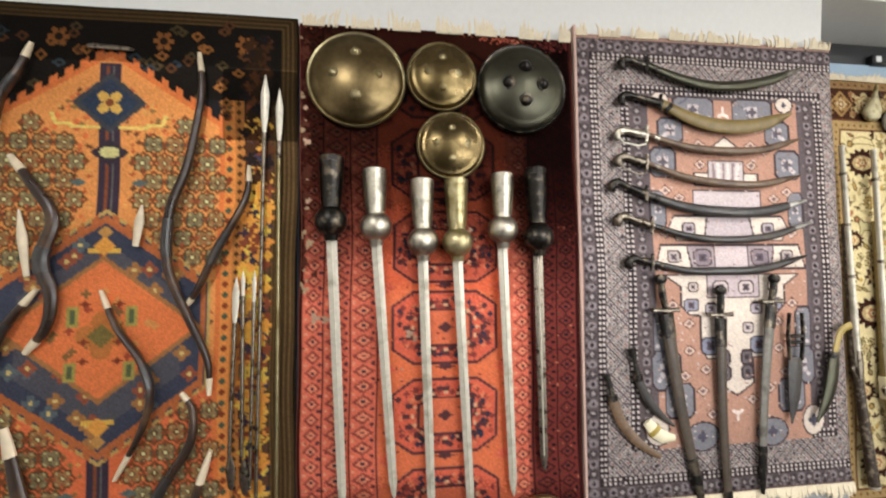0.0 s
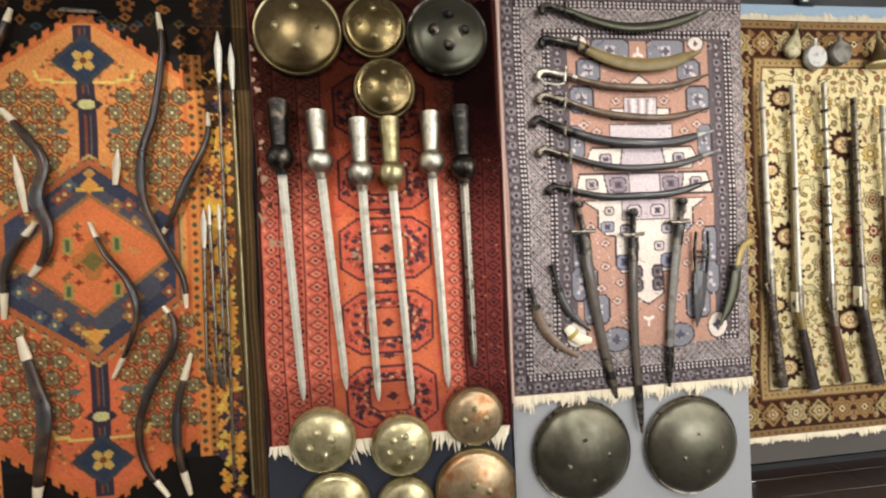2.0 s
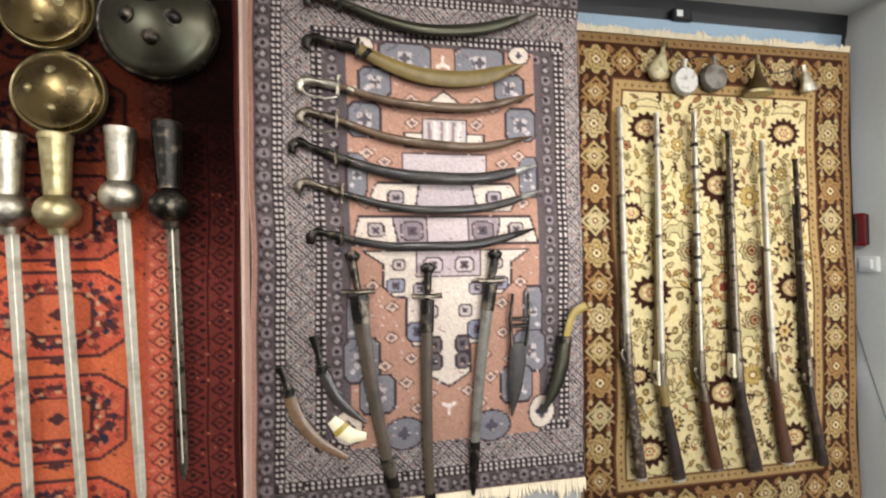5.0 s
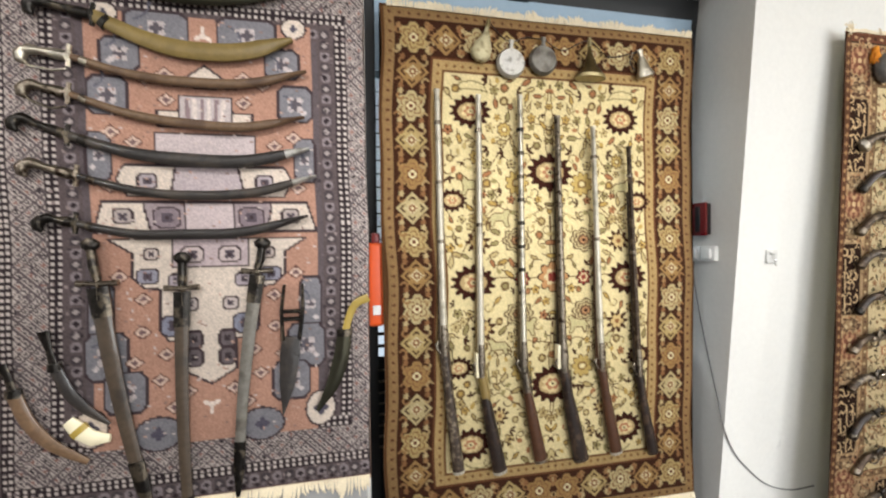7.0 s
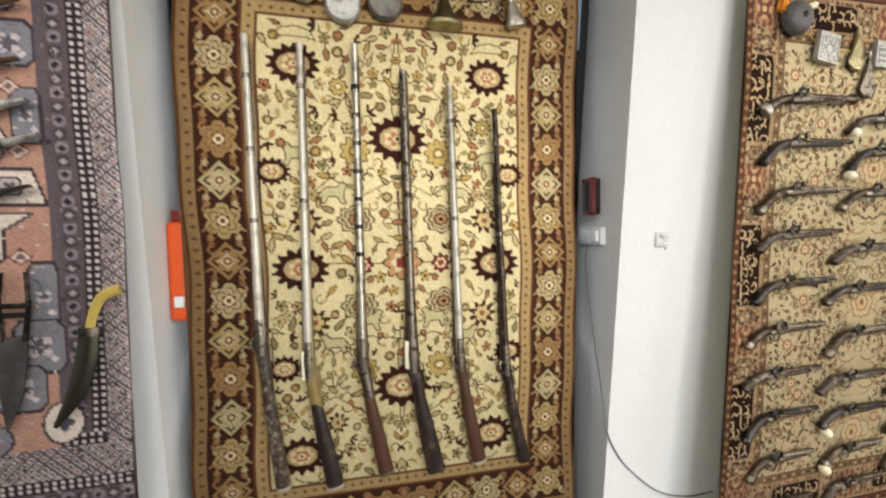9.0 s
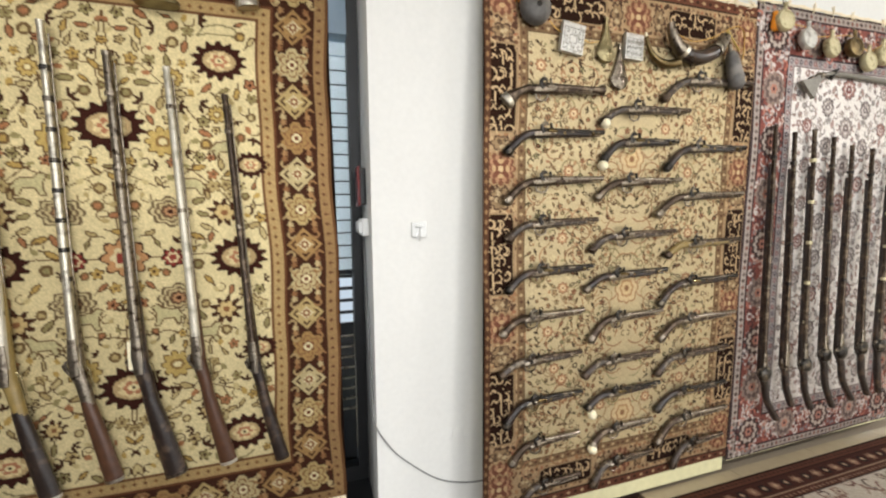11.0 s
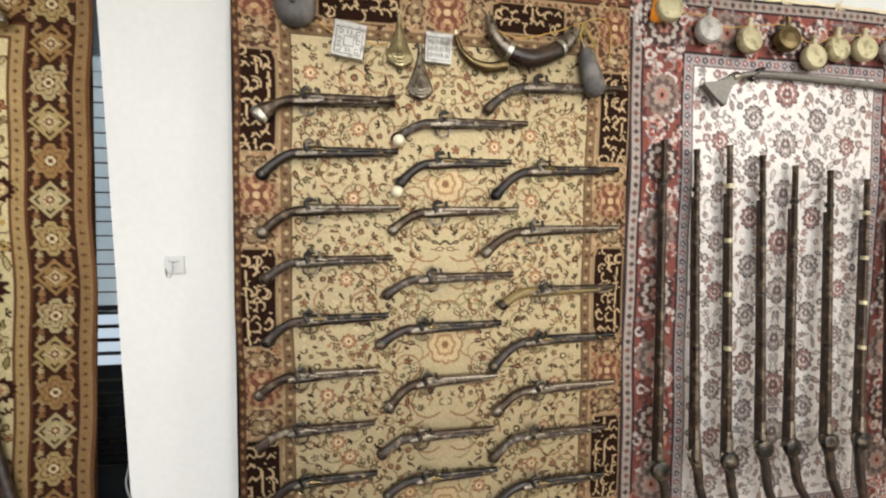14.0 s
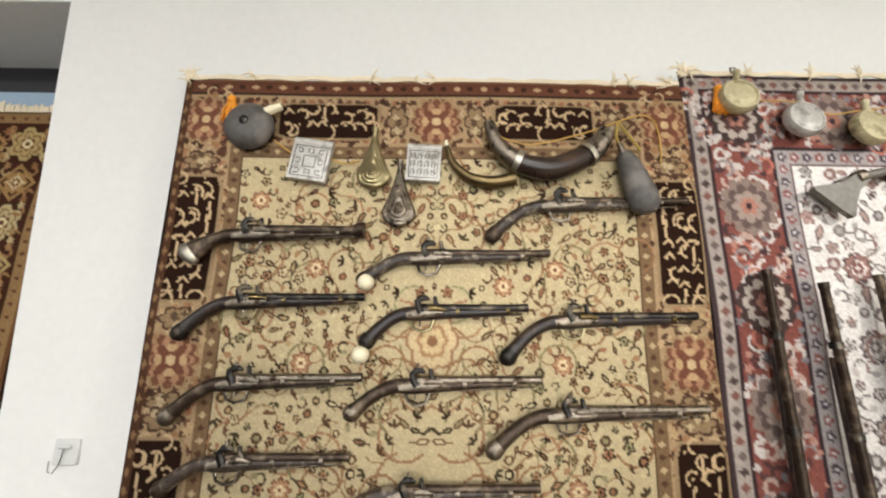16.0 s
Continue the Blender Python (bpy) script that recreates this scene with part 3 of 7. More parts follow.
    def scatter(self, x0, y0, x1, y1, gap, taken, tries=4000):
        """Places kept at least gap apart, clear of the (x, y, r) in taken."""
        out = []
        for _ in range(tries):
            x, y = self.rng.uniform(x0, x1), self.rng.uniform(y0, y1)
            if all((x - a) ** 2 + (y - b) ** 2 > (r + gap * 0.5) ** 2 for a, b, r in taken) and all((x - a) ** 2 + (y - b) ** 2 > gap * gap for a, b in out):
                out.append((x, y))
        return out

    def sprig(self, x, y, r, kind, fill, ink, turn):
        """A small field flower or leaf drawn with a thin dark outline."""
        c, n = math.cos(turn), math.sin(turn)
        if kind == 0:
            self.ell(x, y, r, r * 0.5, ink, turn), self.ell(x, y, r - 0.005, r * 0.5 - 0.005, fill, turn)
            self.line([(x - c * r * 1.7, y - n * r * 1.7), (x - c * r, y - n * r)], 0.005, ink)
        elif kind == 1:
            self.rose(x, y, r, 5, 0.3, ink, turn), self.rose(x, y, r - 0.005, 5, 0.3, fill, turn), self.ell(x, y, r * 0.25, r * 0.25, ink)
        elif kind == 2:
            self.ell(x, y, r * 0.8, r * 0.8, ink), self.ell(x, y, r * 0.42, r * 0.42, fill)
        elif kind == 3:
            for a in (-0.9, 0.0, 0.9):
                self.ell(x + r * 0.7 * math.cos(turn + a), y + r * 0.7 * math.sin(turn + a), r * 0.6, r * 0.24, ink, turn + a)
        else:
            self.curl(x, y, r * 3.4, turn, 0.005, ink, 4.2), self.ell(x, y, r * 0.6, r * 0.4, fill, turn)

    def mirror(self, across=True, down=False):
        if across:
            n = self.nx // 2
            self.a[:, self.nx - n:] = self.a[:, :n][:, ::-1]
        if down:
            n = self.ny // 2
            self.a[self.ny - n:] = self.a[:n][::-1]

    def trim(self, left, right):
        """Cuts the pattern to the part that faces the room."""
        i0, i1 = int(round(left / self.res)), self.nx - int(round(right / self.res))
        self.a = self.a[:, i0:i1]
        self.nx = i1 - i0
        self.w = (self.nx - 1) * self.res
        self.xs = np.linspace(0, self.w, self.nx)
        return self

    def age(self, amount=0.08, rich=0.86):
        """Uneven dye lots in rows, and knots of slightly different wool."""
        tones = np.interp(np.arange(self.ny), np.linspace(0, self.ny, 24), self.rng.uniform(1 - amount, 1 + amount, 24))
        self.a *= tones[:, None, None]
        self.a *= self.rng.uniform(0.86, 1.14, (self.ny, self.nx, 1))
        # greying puts the haze over the rugs into their colours
        grey = self.a.mean(-1, keepdims=True)
        self.a = np.clip((grey + (self.a - grey) * rich), 0.001, 0.95)


def hung_rug(name, k, x0, z1, surface, label, thick=0.010, group="rugs on the wall", wave=0.004):
    """A rug on the wall with its top left corner at x0, z1; surface gives y from x and z."""
    nx, ny = k.nx, k.ny
    xs, zs = x0 + k.xs, z1 - k.ys
    X, Z = np.meshgrid(xs, zs)
    edge = np.minimum(np.minimum(X - xs[0], xs[-1] - X), np.minimum(zs[0] - Z, Z - zs[-1]))
    Y = surface(X, Z) + 0.006 * np.exp(-edge / 0.01)
    X = X + wave * np.sin(Z * 5.1 + x0) + 0.5 * wave * np.sin(Z * 13 + 2 * x0)
    front = np.stack([X, Y, Z], -1).reshape(-1, 3)
    corners = np.array([[xs[0], surface(xs[0], zs[0]) + thick, zs[0]], [xs[-1], surface(xs[-1], zs[0]) + thick, zs[0]], [xs[-1], surface(xs[-1], zs[-1]) + thick, zs[-1]], [xs[0], surface(xs[0], zs[-1]) + thick, zs[-1]]])
    n = nx * ny
    idx = np.arange(n).reshape(ny, nx)
    quads = np.stack([idx[:-1, :-1], idx[1:, :-1], idx[1:, 1:], idx[:-1, 1:]], -1).reshape(-1, 4)
    rims = [list(idx[0, ::-1]) + [n, n + 1], list(idx[:, -1][::-1]) + [n + 1, n + 2], list(idx[-1]) + [n + 2, n + 3], list(idx[:, 0]) + [n + 3, n]]
    me = bpy.data.meshes.new(name)
    verts = np.concatenate([front, corners])
    rims.append([n + 3, n + 2, n + 1, n])
    loops = np.concatenate([quads.reshape(-1)] + [np.array(r) for r in rims])
    sizes = np.concatenate([np.full(len(quads), 4), [len(r) for r in rims]])
    starts = np.concatenate([[0], np.cumsum(sizes)[:-1]])
    me.vertices.add(len(verts))
    me.vertices.foreach_set("co", verts.astype(np.float32).ravel())
    me.loops.add(len(loops))
    me.loops.foreach_set("vertex_index", loops.astype(np.int32))
    me.polygons.add(len(sizes))
    me.polygons.foreach_set("loop_start", starts.astype(np.int32))
    me.polygons.foreach_set("loop_total", sizes.astype(np.int32))
    me.update(calc_edges=True)
    me.validate()
    col = np.ones((len(verts), 4), np.float32)
    col[:n, :3] = k.a.reshape(-1, 3)
    col[n:, :3] = k.a[0, 0]
    at = me.color_attributes.new("knots", "FLOAT_COLOR", "POINT")
    at.data.foreach_set("color", col.ravel())
    me.materials.append(PILE)
    ob = new(name, me)
    return tagged(ob, label, "rug", group)


def fringe(rug, x0, x1, z, surface, length, down=True, seed=1, step=0.011, keep=1.0):
    """Uneven knotted strands along a rug's end."""
    rng = random.Random(seed)
    bm = bmesh.new()
    n = int((x1 - x0) / step)
    lean = 0.0
    for i in range(n):
        x = x0 + (x1 - x0) * (i + 0.5) / n
        lean = 0.8 * lean + rng.uniform(-0.008, 0.008)
        if keep < 1 and (math.sin(i * 0.37 + seed) + rng.uniform(-0.9, 0.9)) > 2 * keep - 1 and 3 < i < n - 4:
            continue
        ln = length * rng.uniform(0.45, 1.0) * (0.8 + 0.3 * math.sin(i * 0.35 + seed))
        w = step * rng.uniform(0.5, 0.85)
        zt = z - ln if down else z + ln
        y = float(surface(x, z)) - 0.002
        bend = rng.uniform(0.002, 0.008)
        sweep([(x, z + (0.012 if down else -0.012), w, 0.003), (x + lean * 0.4, (z + zt) / 2, w * 0.9, 0.003, -bend), (x + lean + rng.uniform(-0.006, 0.006), zt, w * 0.25, 0.0015, -bend * rng.uniform(0, 1.5))], y, 4, bm)
    return tagged(part("fringe", bm, FRINGE, rug, "cream cotton fringe", smooth=False), kind="stuff")


def tufts(rug, x0, x1, z, surface, seed):
    """A thin woven edge with a few worn tufts of warp left on it."""
    rng = random.Random(seed)
    y = float(surface(x0, z)) + 0.004
    part("selvedge", sweep([(x0 + (x1 - x0) * i / 40, z + 0.006 + 0.003 * math.sin(i * 1.7 + seed), 0.008 + 0.002 * math.sin(i * 2.3), 0.004) for i in range(41)], y, 6), FRINGE, rug, "frayed cream woven edge")
    spots = [x0 + 0.01, x0 + 0.03, x1 - 0.03] + [rng.uniform(x0, x1) for _ in range(7)]
    for x in spots:
        bm = bmesh.new()
        way = rng.uniform(-1, 1)
        for q in range(rng.randrange(5, 11)):
            a, ln = way * 0.6 + rng.uniform(-0.8, 0.8), rng.uniform(0.012, 0.045)
            up = rng.choice([1, 1, 1, -0.5])
            sweep([(x + rng.uniform(-0.008, 0.008), z + 0.004, 0.0028, 0.002), (x + 0.4 * a * ln, z + 0.5 * ln * up, 0.0024, 0.002, -0.006), (x + a * ln, z + ln * up * math.cos(a), 0.0012, 0.001, -0.004)], y - 0.003, 4, bm)
        tagged(part("tuft", bm, FRINGE, rug, smooth=False), kind="stuff")


def west_y(base):
    return lambda x, z: base + 0.003 * np.sin(3.1 * x + 2.2 * z) + 0.002 * np.sin(7 * x - 4 * z)


def east_y(base=1.437, slope=-0.03):
    return lambda x, z: base + slope * (z - 1.5) + 0.003 * np.sin(4 * x + 1.7 * z) + 0.002 * np.sin(9 * x - 3 * z)


Y_A, Y_B, Y_C, Y_D = west_y(1.405), west_y(1.395), west_y(1.44), west_y(1.672)
Y_E = Y_F = east_y()


def orange_rug():
    k = Knots(1.18, 2.16, 0.005, (34, 26, 26))
    R = k.rng
    w, h, cx, cy = k.w, k.h, 0.59, 1.08
    k.band(0, 0.085, (60, 42, 30))
    for d in (0.012, 0.028, 0.044, 0.06, 0.074):
        k.band(d, d + 0.005, (96, 68, 44))
    k.band(0.085, 0.165, (86, 54, 46)), k.band(0.165, 0.172, (46, 32, 28)), k.band(0.172, 0.205, (168, 100, 46)), k.band(0.205, 0.24, (200, 116, 50))
    for x, y, side, i in k.round_band(0.125, 0.085):
        k.rose(x, y, 0.046, 5, 0.35, ((222, 160, 50), (54, 52, 84), (214, 150, 60))[i % 3])
        k.dia(x, y, 0.02, 0.02, ((60, 40, 60), (206, 160, 70))[i % 2])
        for q in range(12):
            k.ell(x + R.uniform(-0.04, 0.04), y + R.uniform(-0.04, 0.04), 0.010, 0.009, ((206, 140, 50), (40, 40, 66), (120, 54, 36))[q % 3])
    for x, y, side, i in k.round_band(0.19, 0.03):
        k.dia(x, y, 0.010, 0.010, (70, 44, 30))
    for x, y, side, i in k.round_band(0.223, 0.035):
        k.dia(x, y, 0.012, 0.012, ((120, 50, 30), (70, 76, 70))[i % 2])
    k.rect(0.24, 0.24, w - 0.24, h - 0.24, (34, 30, 38))
    k.rect(0.05, 0.05, w - 0.05, 0.3, (28, 22, 24))
    k.rect(0.24, h - 0.3, w - 0.05, h - 0.05, (28, 22, 24))
    for q in range(70):
        x, y = R.uniform(0.06, w - 0.06), R.uniform(0.04, 0.42)
        k.dia(x, y, 0.022, 0.018, ((78, 60, 44), (90, 52, 34), (50, 56, 74), (146, 86, 40))[q % 4])
        k.dia(x, y, 0.010, 0.008, (32, 26, 28))
    for side in (-1, 1):
        for x in (0.16, 0.42):
            k.rose(cx + side * x, 0.11, 0.034, 6, 0.3, (140, 80, 38)), k.ell(cx + side * x, 0.11, 0.012, 0.012, (44, 30, 30))

    def hexa(x, y, top, slope, half, saw=0.0, teeth=0.045):
        u, v = abs(x - cx), abs(y - cy)
        return (v < top - slope * u + saw * (np.floor(u / teeth * 2) % 2)) & (u < half)
    full = (0, 0, w, h)
    k.stamp(full, lambda x, y: hexa(x, y, 0.93, 0.66, 0.352, 0.022), (196, 96, 42))
    k.stamp(full, lambda x, y: hexa(x, y, 0.91, 0.66, 0.34), (222, 124, 66))
    k.stamp((0, cy, w, h), lambda x, y: hexa(x, y, 0.91, 0.66, 0.34) & (y > cy + 0.1), (214, 92, 52))
    for q in range(1700):
        u, v = R.uniform(-0.33, 0.33), R.uniform(-0.85, 0.85)
        if abs(v) < 0.86 - 0.66 * abs(u) and abs(u) > 0.05:
            k.rose(cx + u, cy + v, R.uniform(0.005, 0.011), 4, 0.35, ((170, 74, 40), (128, 92, 58), (206, 140, 76), (104, 60, 44), (222, 96, 46))[q % 5])
    # flower lattice at the sides
    for iy in range(-13, 14):
        for ix in range(-5, 6):
            u, v = ix * 0.066 + (0.033 if iy % 2 else 0), iy * 0.062
            room = 0.86 - 0.66 * abs(u)
            if abs(u) > 0.33 or abs(v) > room or abs(v) < 0.40 - 0.6 * abs(u) or abs(u) < 0.07 + 0.12 * (abs(v) > 0.62):
                continue
            c = ((132, 100, 76), (122, 102, 84), (144, 96, 66))[(ix + iy) % 3]
            k.dia(cx + u, cy + v, 0.042, 0.040, (120, 62, 38), 0.72)
            k.rose(cx + u, cy + v, 0.034, 4, 0.3, (78, 56, 38), 0.78), k.rose(cx + u, cy + v, 0.029, 4, 0.3, c, 0.78)
            k.dia(cx + u, cy + v, 0.012, 0.012, (96, 60, 42)), k.ell(cx + u, cy + v, 0.005, 0.005, (206, 190, 156))
            for s1, s2 in ((1, 1), (-1, 1), (1, -1), (-1, -1)):
                k.ell(cx + u + s1 * 0.016, cy + v + s2 * 0.016, 0.004, 0.004, (170, 146, 114))
            for s1, s2 in ((1, 0), (-1, 0), (0, 1)):
                k.dia(cx + u + s1 * 0.022, cy + v + s2 * 0.02, 0.006, 0.006, ((70, 76, 74), (150, 70, 44))[iy % 2])
    for s in (-1, 1):
        k.rect(cx - 0.03, cy + s * 0.62 - 0.27, cx + 0.03, cy + s * 0.62 + 0.27, (58, 44, 66))
        k.rect(cx - 0.012, cy + s * 0.62 - 0.26, cx - 0.004, cy + s * 0.62 + 0.26, (120, 62, 44))
        k.rect(cx + 0.006, cy + s * 0.62 - 0.26, cx + 0.012, cy + s * 0.62 + 0.26, (92, 84, 96))
        k.dia(cx, cy + s * 0.755, 0.115, 0.1, (62, 60, 76)), k.dia(cx, cy + s * 0.755, 0.09, 0.08, (48, 54, 84))
        k.rose(cx, cy + s * 0.755, 0.045, 4, 0.4, (196, 146, 70), 0.78), k.ell(cx, cy + s * 0.755, 0.014, 0.014, (120, 60, 40))
        k.dia(cx, cy + s * 0.59, 0.06, 0.045, (56, 44, 62)), k.ell(cx, cy + s * 0.59, 0.03, 0.019, (188, 170, 128))
        for e in (-1, 1):
            y = cy + s * 0.672
            k.line([(cx + e * 0.035, y), (cx + e * 0.11, y), (cx + e * 0.12, y - 0.012), (cx + e * 0.16, y - 0.012), (cx + e * 0.17, y - 0.04)], 0.012, (208, 168, 96))
            k.dia(cx + e * 0.09, cy + s * 0.49, 0.025, 0.014, (84, 92, 104))
    for top, half, c in ((0.405, 0.325, (176, 136, 84)), (0.392, 0.315, (58, 58, 86)), (0.30, 0.24, (76, 70, 92))):
        k.stamp(full, lambda x, y: hexa(x, y, top, 0.72, half, 0.0), c)
    k.stamp(full, lambda x, y: hexa(x, y, 0.385, 0.72, 0.31, 0.018, 0.04) & ~hexa(x, y, 0.36, 0.72, 0.295), (168, 86, 46))
    for q in range(60):
        u, v = R.uniform(-0.27, 0.27), R.uniform(-0.33, 0.33)
        if abs(v) < 0.35 - 0.72 * abs(u):
            k.rose(cx + u, cy + v, 0.026, 4, 0.3, ((134, 66, 54), (84, 88, 108), (150, 96, 60))[q % 3]), k.ell(cx + u, cy + v, 0.007, 0.007, (196, 160, 110))
    k.stamp(full, lambda x, y: (abs(y - cy + 0.02) < 0.235 - 0.78 * abs(x - cx)), (150, 96, 60))
    k.stamp(full, lambda x, y: (abs(y - cy + 0.02) < 0.218 - 0.78 * abs(x - cx)), (220, 100, 52))
    for q in range(46):
        u, v = R.uniform(-0.2, 0.2), R.uniform(-0.18, 0.14)
        if abs(v) < 0.17 - 0.78 * abs(u):
            k.rose(cx + u, cy + v, 0.014, 4, 0.35, ((150, 60, 40), (120, 84, 54), (190, 120, 66))[q % 3])
    k.rose(cx, cy, 0.075, 4, 0.3, (170, 96, 44)), k.dia(cx, cy, 0.04, 0.04, (110, 90, 54))
    for e in (-1, 1):
        for v in (-0.06, 0.11):
            k.rect(cx + e * 0.085 - 0.017, cy + v - 0.03, cx + e * 0.085 + 0.017, cy + v + 0.03, (150, 128, 70)), k.rect(cx + e * 0.085 - 0.007, cy + v - 0.02, cx + e * 0.085 + 0.007, cy + v + 0.02, (80, 84, 66))
        for v in (-0.1, 0.02, 0.08):
            k.dia(cx + e * 0.05, cy + v, 0.016, 0.012, (120, 50, 34))
    for s in (-1, 1):
        k.rect(cx - 0.045, cy + s * 0.27 - 0.008, cx + 0.045, cy + s * 0.27 + 0.008, (214, 150, 54)), k.dia(cx, cy + s * 0.285, 0.035, 0.03, (206, 132, 48)), k.dia(cx, cy + s * 0.33, 0.022, 0.02, (176, 120, 66))
    # the outer border turns from near black at the top to gold and navy below
    for q in range(420):
        x, y = R.uniform(w - 0.17, w - 0.09), R.uniform(0.08, h - 0.12)
        low = y > 0.62 + 0.06 * math.sin(40 * x)
        k.rose(x, y, R.uniform(0.012, 0.024), 4, 0.35, ((214, 138, 40), (204, 124, 40), (60, 44, 70), (222, 160, 60), (120, 56, 40), (206, 130, 40))[q % 6] if low else ((46, 30, 24), (66, 38, 28), (36, 28, 34), (84, 46, 30))[q % 4])
    # top rows and upper sides of the pattern are darkened
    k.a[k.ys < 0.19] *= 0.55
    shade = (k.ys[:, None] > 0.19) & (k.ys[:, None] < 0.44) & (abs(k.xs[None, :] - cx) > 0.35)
    k.a[shade] *= 0.35  # near black towards the upper corners
    k.a = np.minimum(k.a * np.array((1.5, 1.68, 1.16)), 0.9)
    k.age(0.10, 0.88)
    return k


def red_rug():
    k = Knots(0.987, 1.84, 0.005, (186, 68, 54))
    R, w, h = k.rng, k.w, k.h
    k.rect(0.27, 0.2, 0.72, h - 0.16, (216, 72, 44))
    # right border: a deeper red, with shade also put into its colours
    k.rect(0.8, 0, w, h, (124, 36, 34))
    for x0, x1 in ((0.02, 0.075), (0.085, 0.165), (0.175, 0.255), (0.735, 0.80), (0.81, 0.89), (0.90, 0.965)):
        mid, half = (x0 + x1) / 2, (x1 - x0) / 2
        n = int(h / 0.05)
        for i in range(n):
            y = (i + 0.5) * h / n
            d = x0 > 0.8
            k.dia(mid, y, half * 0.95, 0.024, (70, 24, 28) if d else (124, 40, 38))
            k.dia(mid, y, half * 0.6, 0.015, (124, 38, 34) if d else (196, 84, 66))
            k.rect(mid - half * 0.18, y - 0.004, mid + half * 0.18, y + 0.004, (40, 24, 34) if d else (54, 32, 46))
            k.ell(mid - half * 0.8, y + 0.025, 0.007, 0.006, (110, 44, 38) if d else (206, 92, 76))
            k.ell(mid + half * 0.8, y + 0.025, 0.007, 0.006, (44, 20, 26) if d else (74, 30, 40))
        k.rect(x1 + 0.002, 0, x1 + 0.008, h, (50, 18, 22))
    for i, y in enumerate((0.20, 0.49, 0.78, 1.06, 1.36, 1.66)):
        navy, lit, mid = (80, 34, 40), (204, 72, 48), (188, 62, 46)
        k.octa(0.495, y, 0.185, 0.125, navy), k.octa(0.495, y, 0.176, 0.117, mid)
        for q in range(190):
            u, v = R.uniform(-0.165, 0.165), R.uniform(-0.1, 0.1)
            if abs(u) / 0.17 + abs(v) / 0.11 < 1.5:
                k.rose(0.495 + u, y + v, 0.011, 4, 0.3, (navy, (150, 48, 42), (120, 38, 38), (46, 34, 52), (206, 78, 56))[q % 5])
        k.octa(0.495, y, 0.095, 0.065, navy), k.octa(0.495, y, 0.086, 0.057, lit)
        k.dia(0.495, y, 0.06, 0.04, lit), k.dia(0.495, y, 0.028, 0.02, navy)
        for q in range(16):
            a = q * math.pi / 8
            k.ell(0.495 + 0.135 * math.cos(a), y + 0.09 * math.sin(a), 0.013, 0.010, navy)
            k.ell(0.495 + 0.112 * math.cos(a), y + 0.078 * math.sin(a), 0.007, 0.006, (210, 110, 90))
        for e in (-1, 1):
            k.dia(0.495 + e * 0.2, y + 0.14, 0.03, 0.02, mid), k.dia(0.495, y + 0.135, 0.035, 0.012, navy)
    for q in range(500):
        x, y = R.uniform(0, w), R.uniform(0.1, h)
        k.ell(x, y, R.uniform(0.002, 0.005), R.uniform(0.002, 0.004), ((96, 26, 30), (210, 84, 66), (70, 26, 34))[q % 3])
    # the upper part's shade is put into the colours in bands: near-black red at the top, madder red below
    starts, tones = (0.0, 0.48, 0.60, 0.68, 0.76, 0.85, 0.95), (0.05, 0.09, 0.19, 0.36, 0.64, 0.98, 1.35)
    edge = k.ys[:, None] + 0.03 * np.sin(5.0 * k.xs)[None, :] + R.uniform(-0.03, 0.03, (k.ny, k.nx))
    for start, tone in list(zip(starts, tones)):
        k.a[edge >= start] = k.a[edge >= start] / (tones[max(starts.index(start) - 1, 0)] if start else 1.0) * tone
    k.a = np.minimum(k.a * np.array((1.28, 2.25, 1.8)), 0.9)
    for x, y, r in ((0.37, 1.08, 0.016), (0.39, 1.10, 0.01), (0.055, 1.02, 0.02), (0.09, 1.025, 0.016), (0.58, 0.72, 0.008), (0.12, 1.33, 0.007), (0.02, 0.42, 0.02), (0.01, 0.55, 0.016), (0.025, 0.62, 0.012), (0.012, 0.3, 0.014), (0.34, 1.2, 0.006), (0.73, 1.15, 0.006)):
        k.rose(x, y, r, 3, 0.35, (196, 160, 132))
    # shade along the right side, multiplied into the colours
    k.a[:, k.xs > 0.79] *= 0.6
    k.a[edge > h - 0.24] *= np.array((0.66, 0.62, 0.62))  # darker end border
    k.band(0, 0.012, (60, 22, 20))
    for q in range(60):
        k.rose(R.uniform(0, 0.05) * R.uniform(0.2, 1), R.uniform(0.05, 0.95), R.uniform(0.005, 0.018), 3, 0.45, (186, 160, 124) if q % 4 == 0 else (84, 44, 32), R.uniform(0, 6))
    k.band(0, 0.004, (120, 60, 40))
    k.age(0.10, 0.90)
    return k


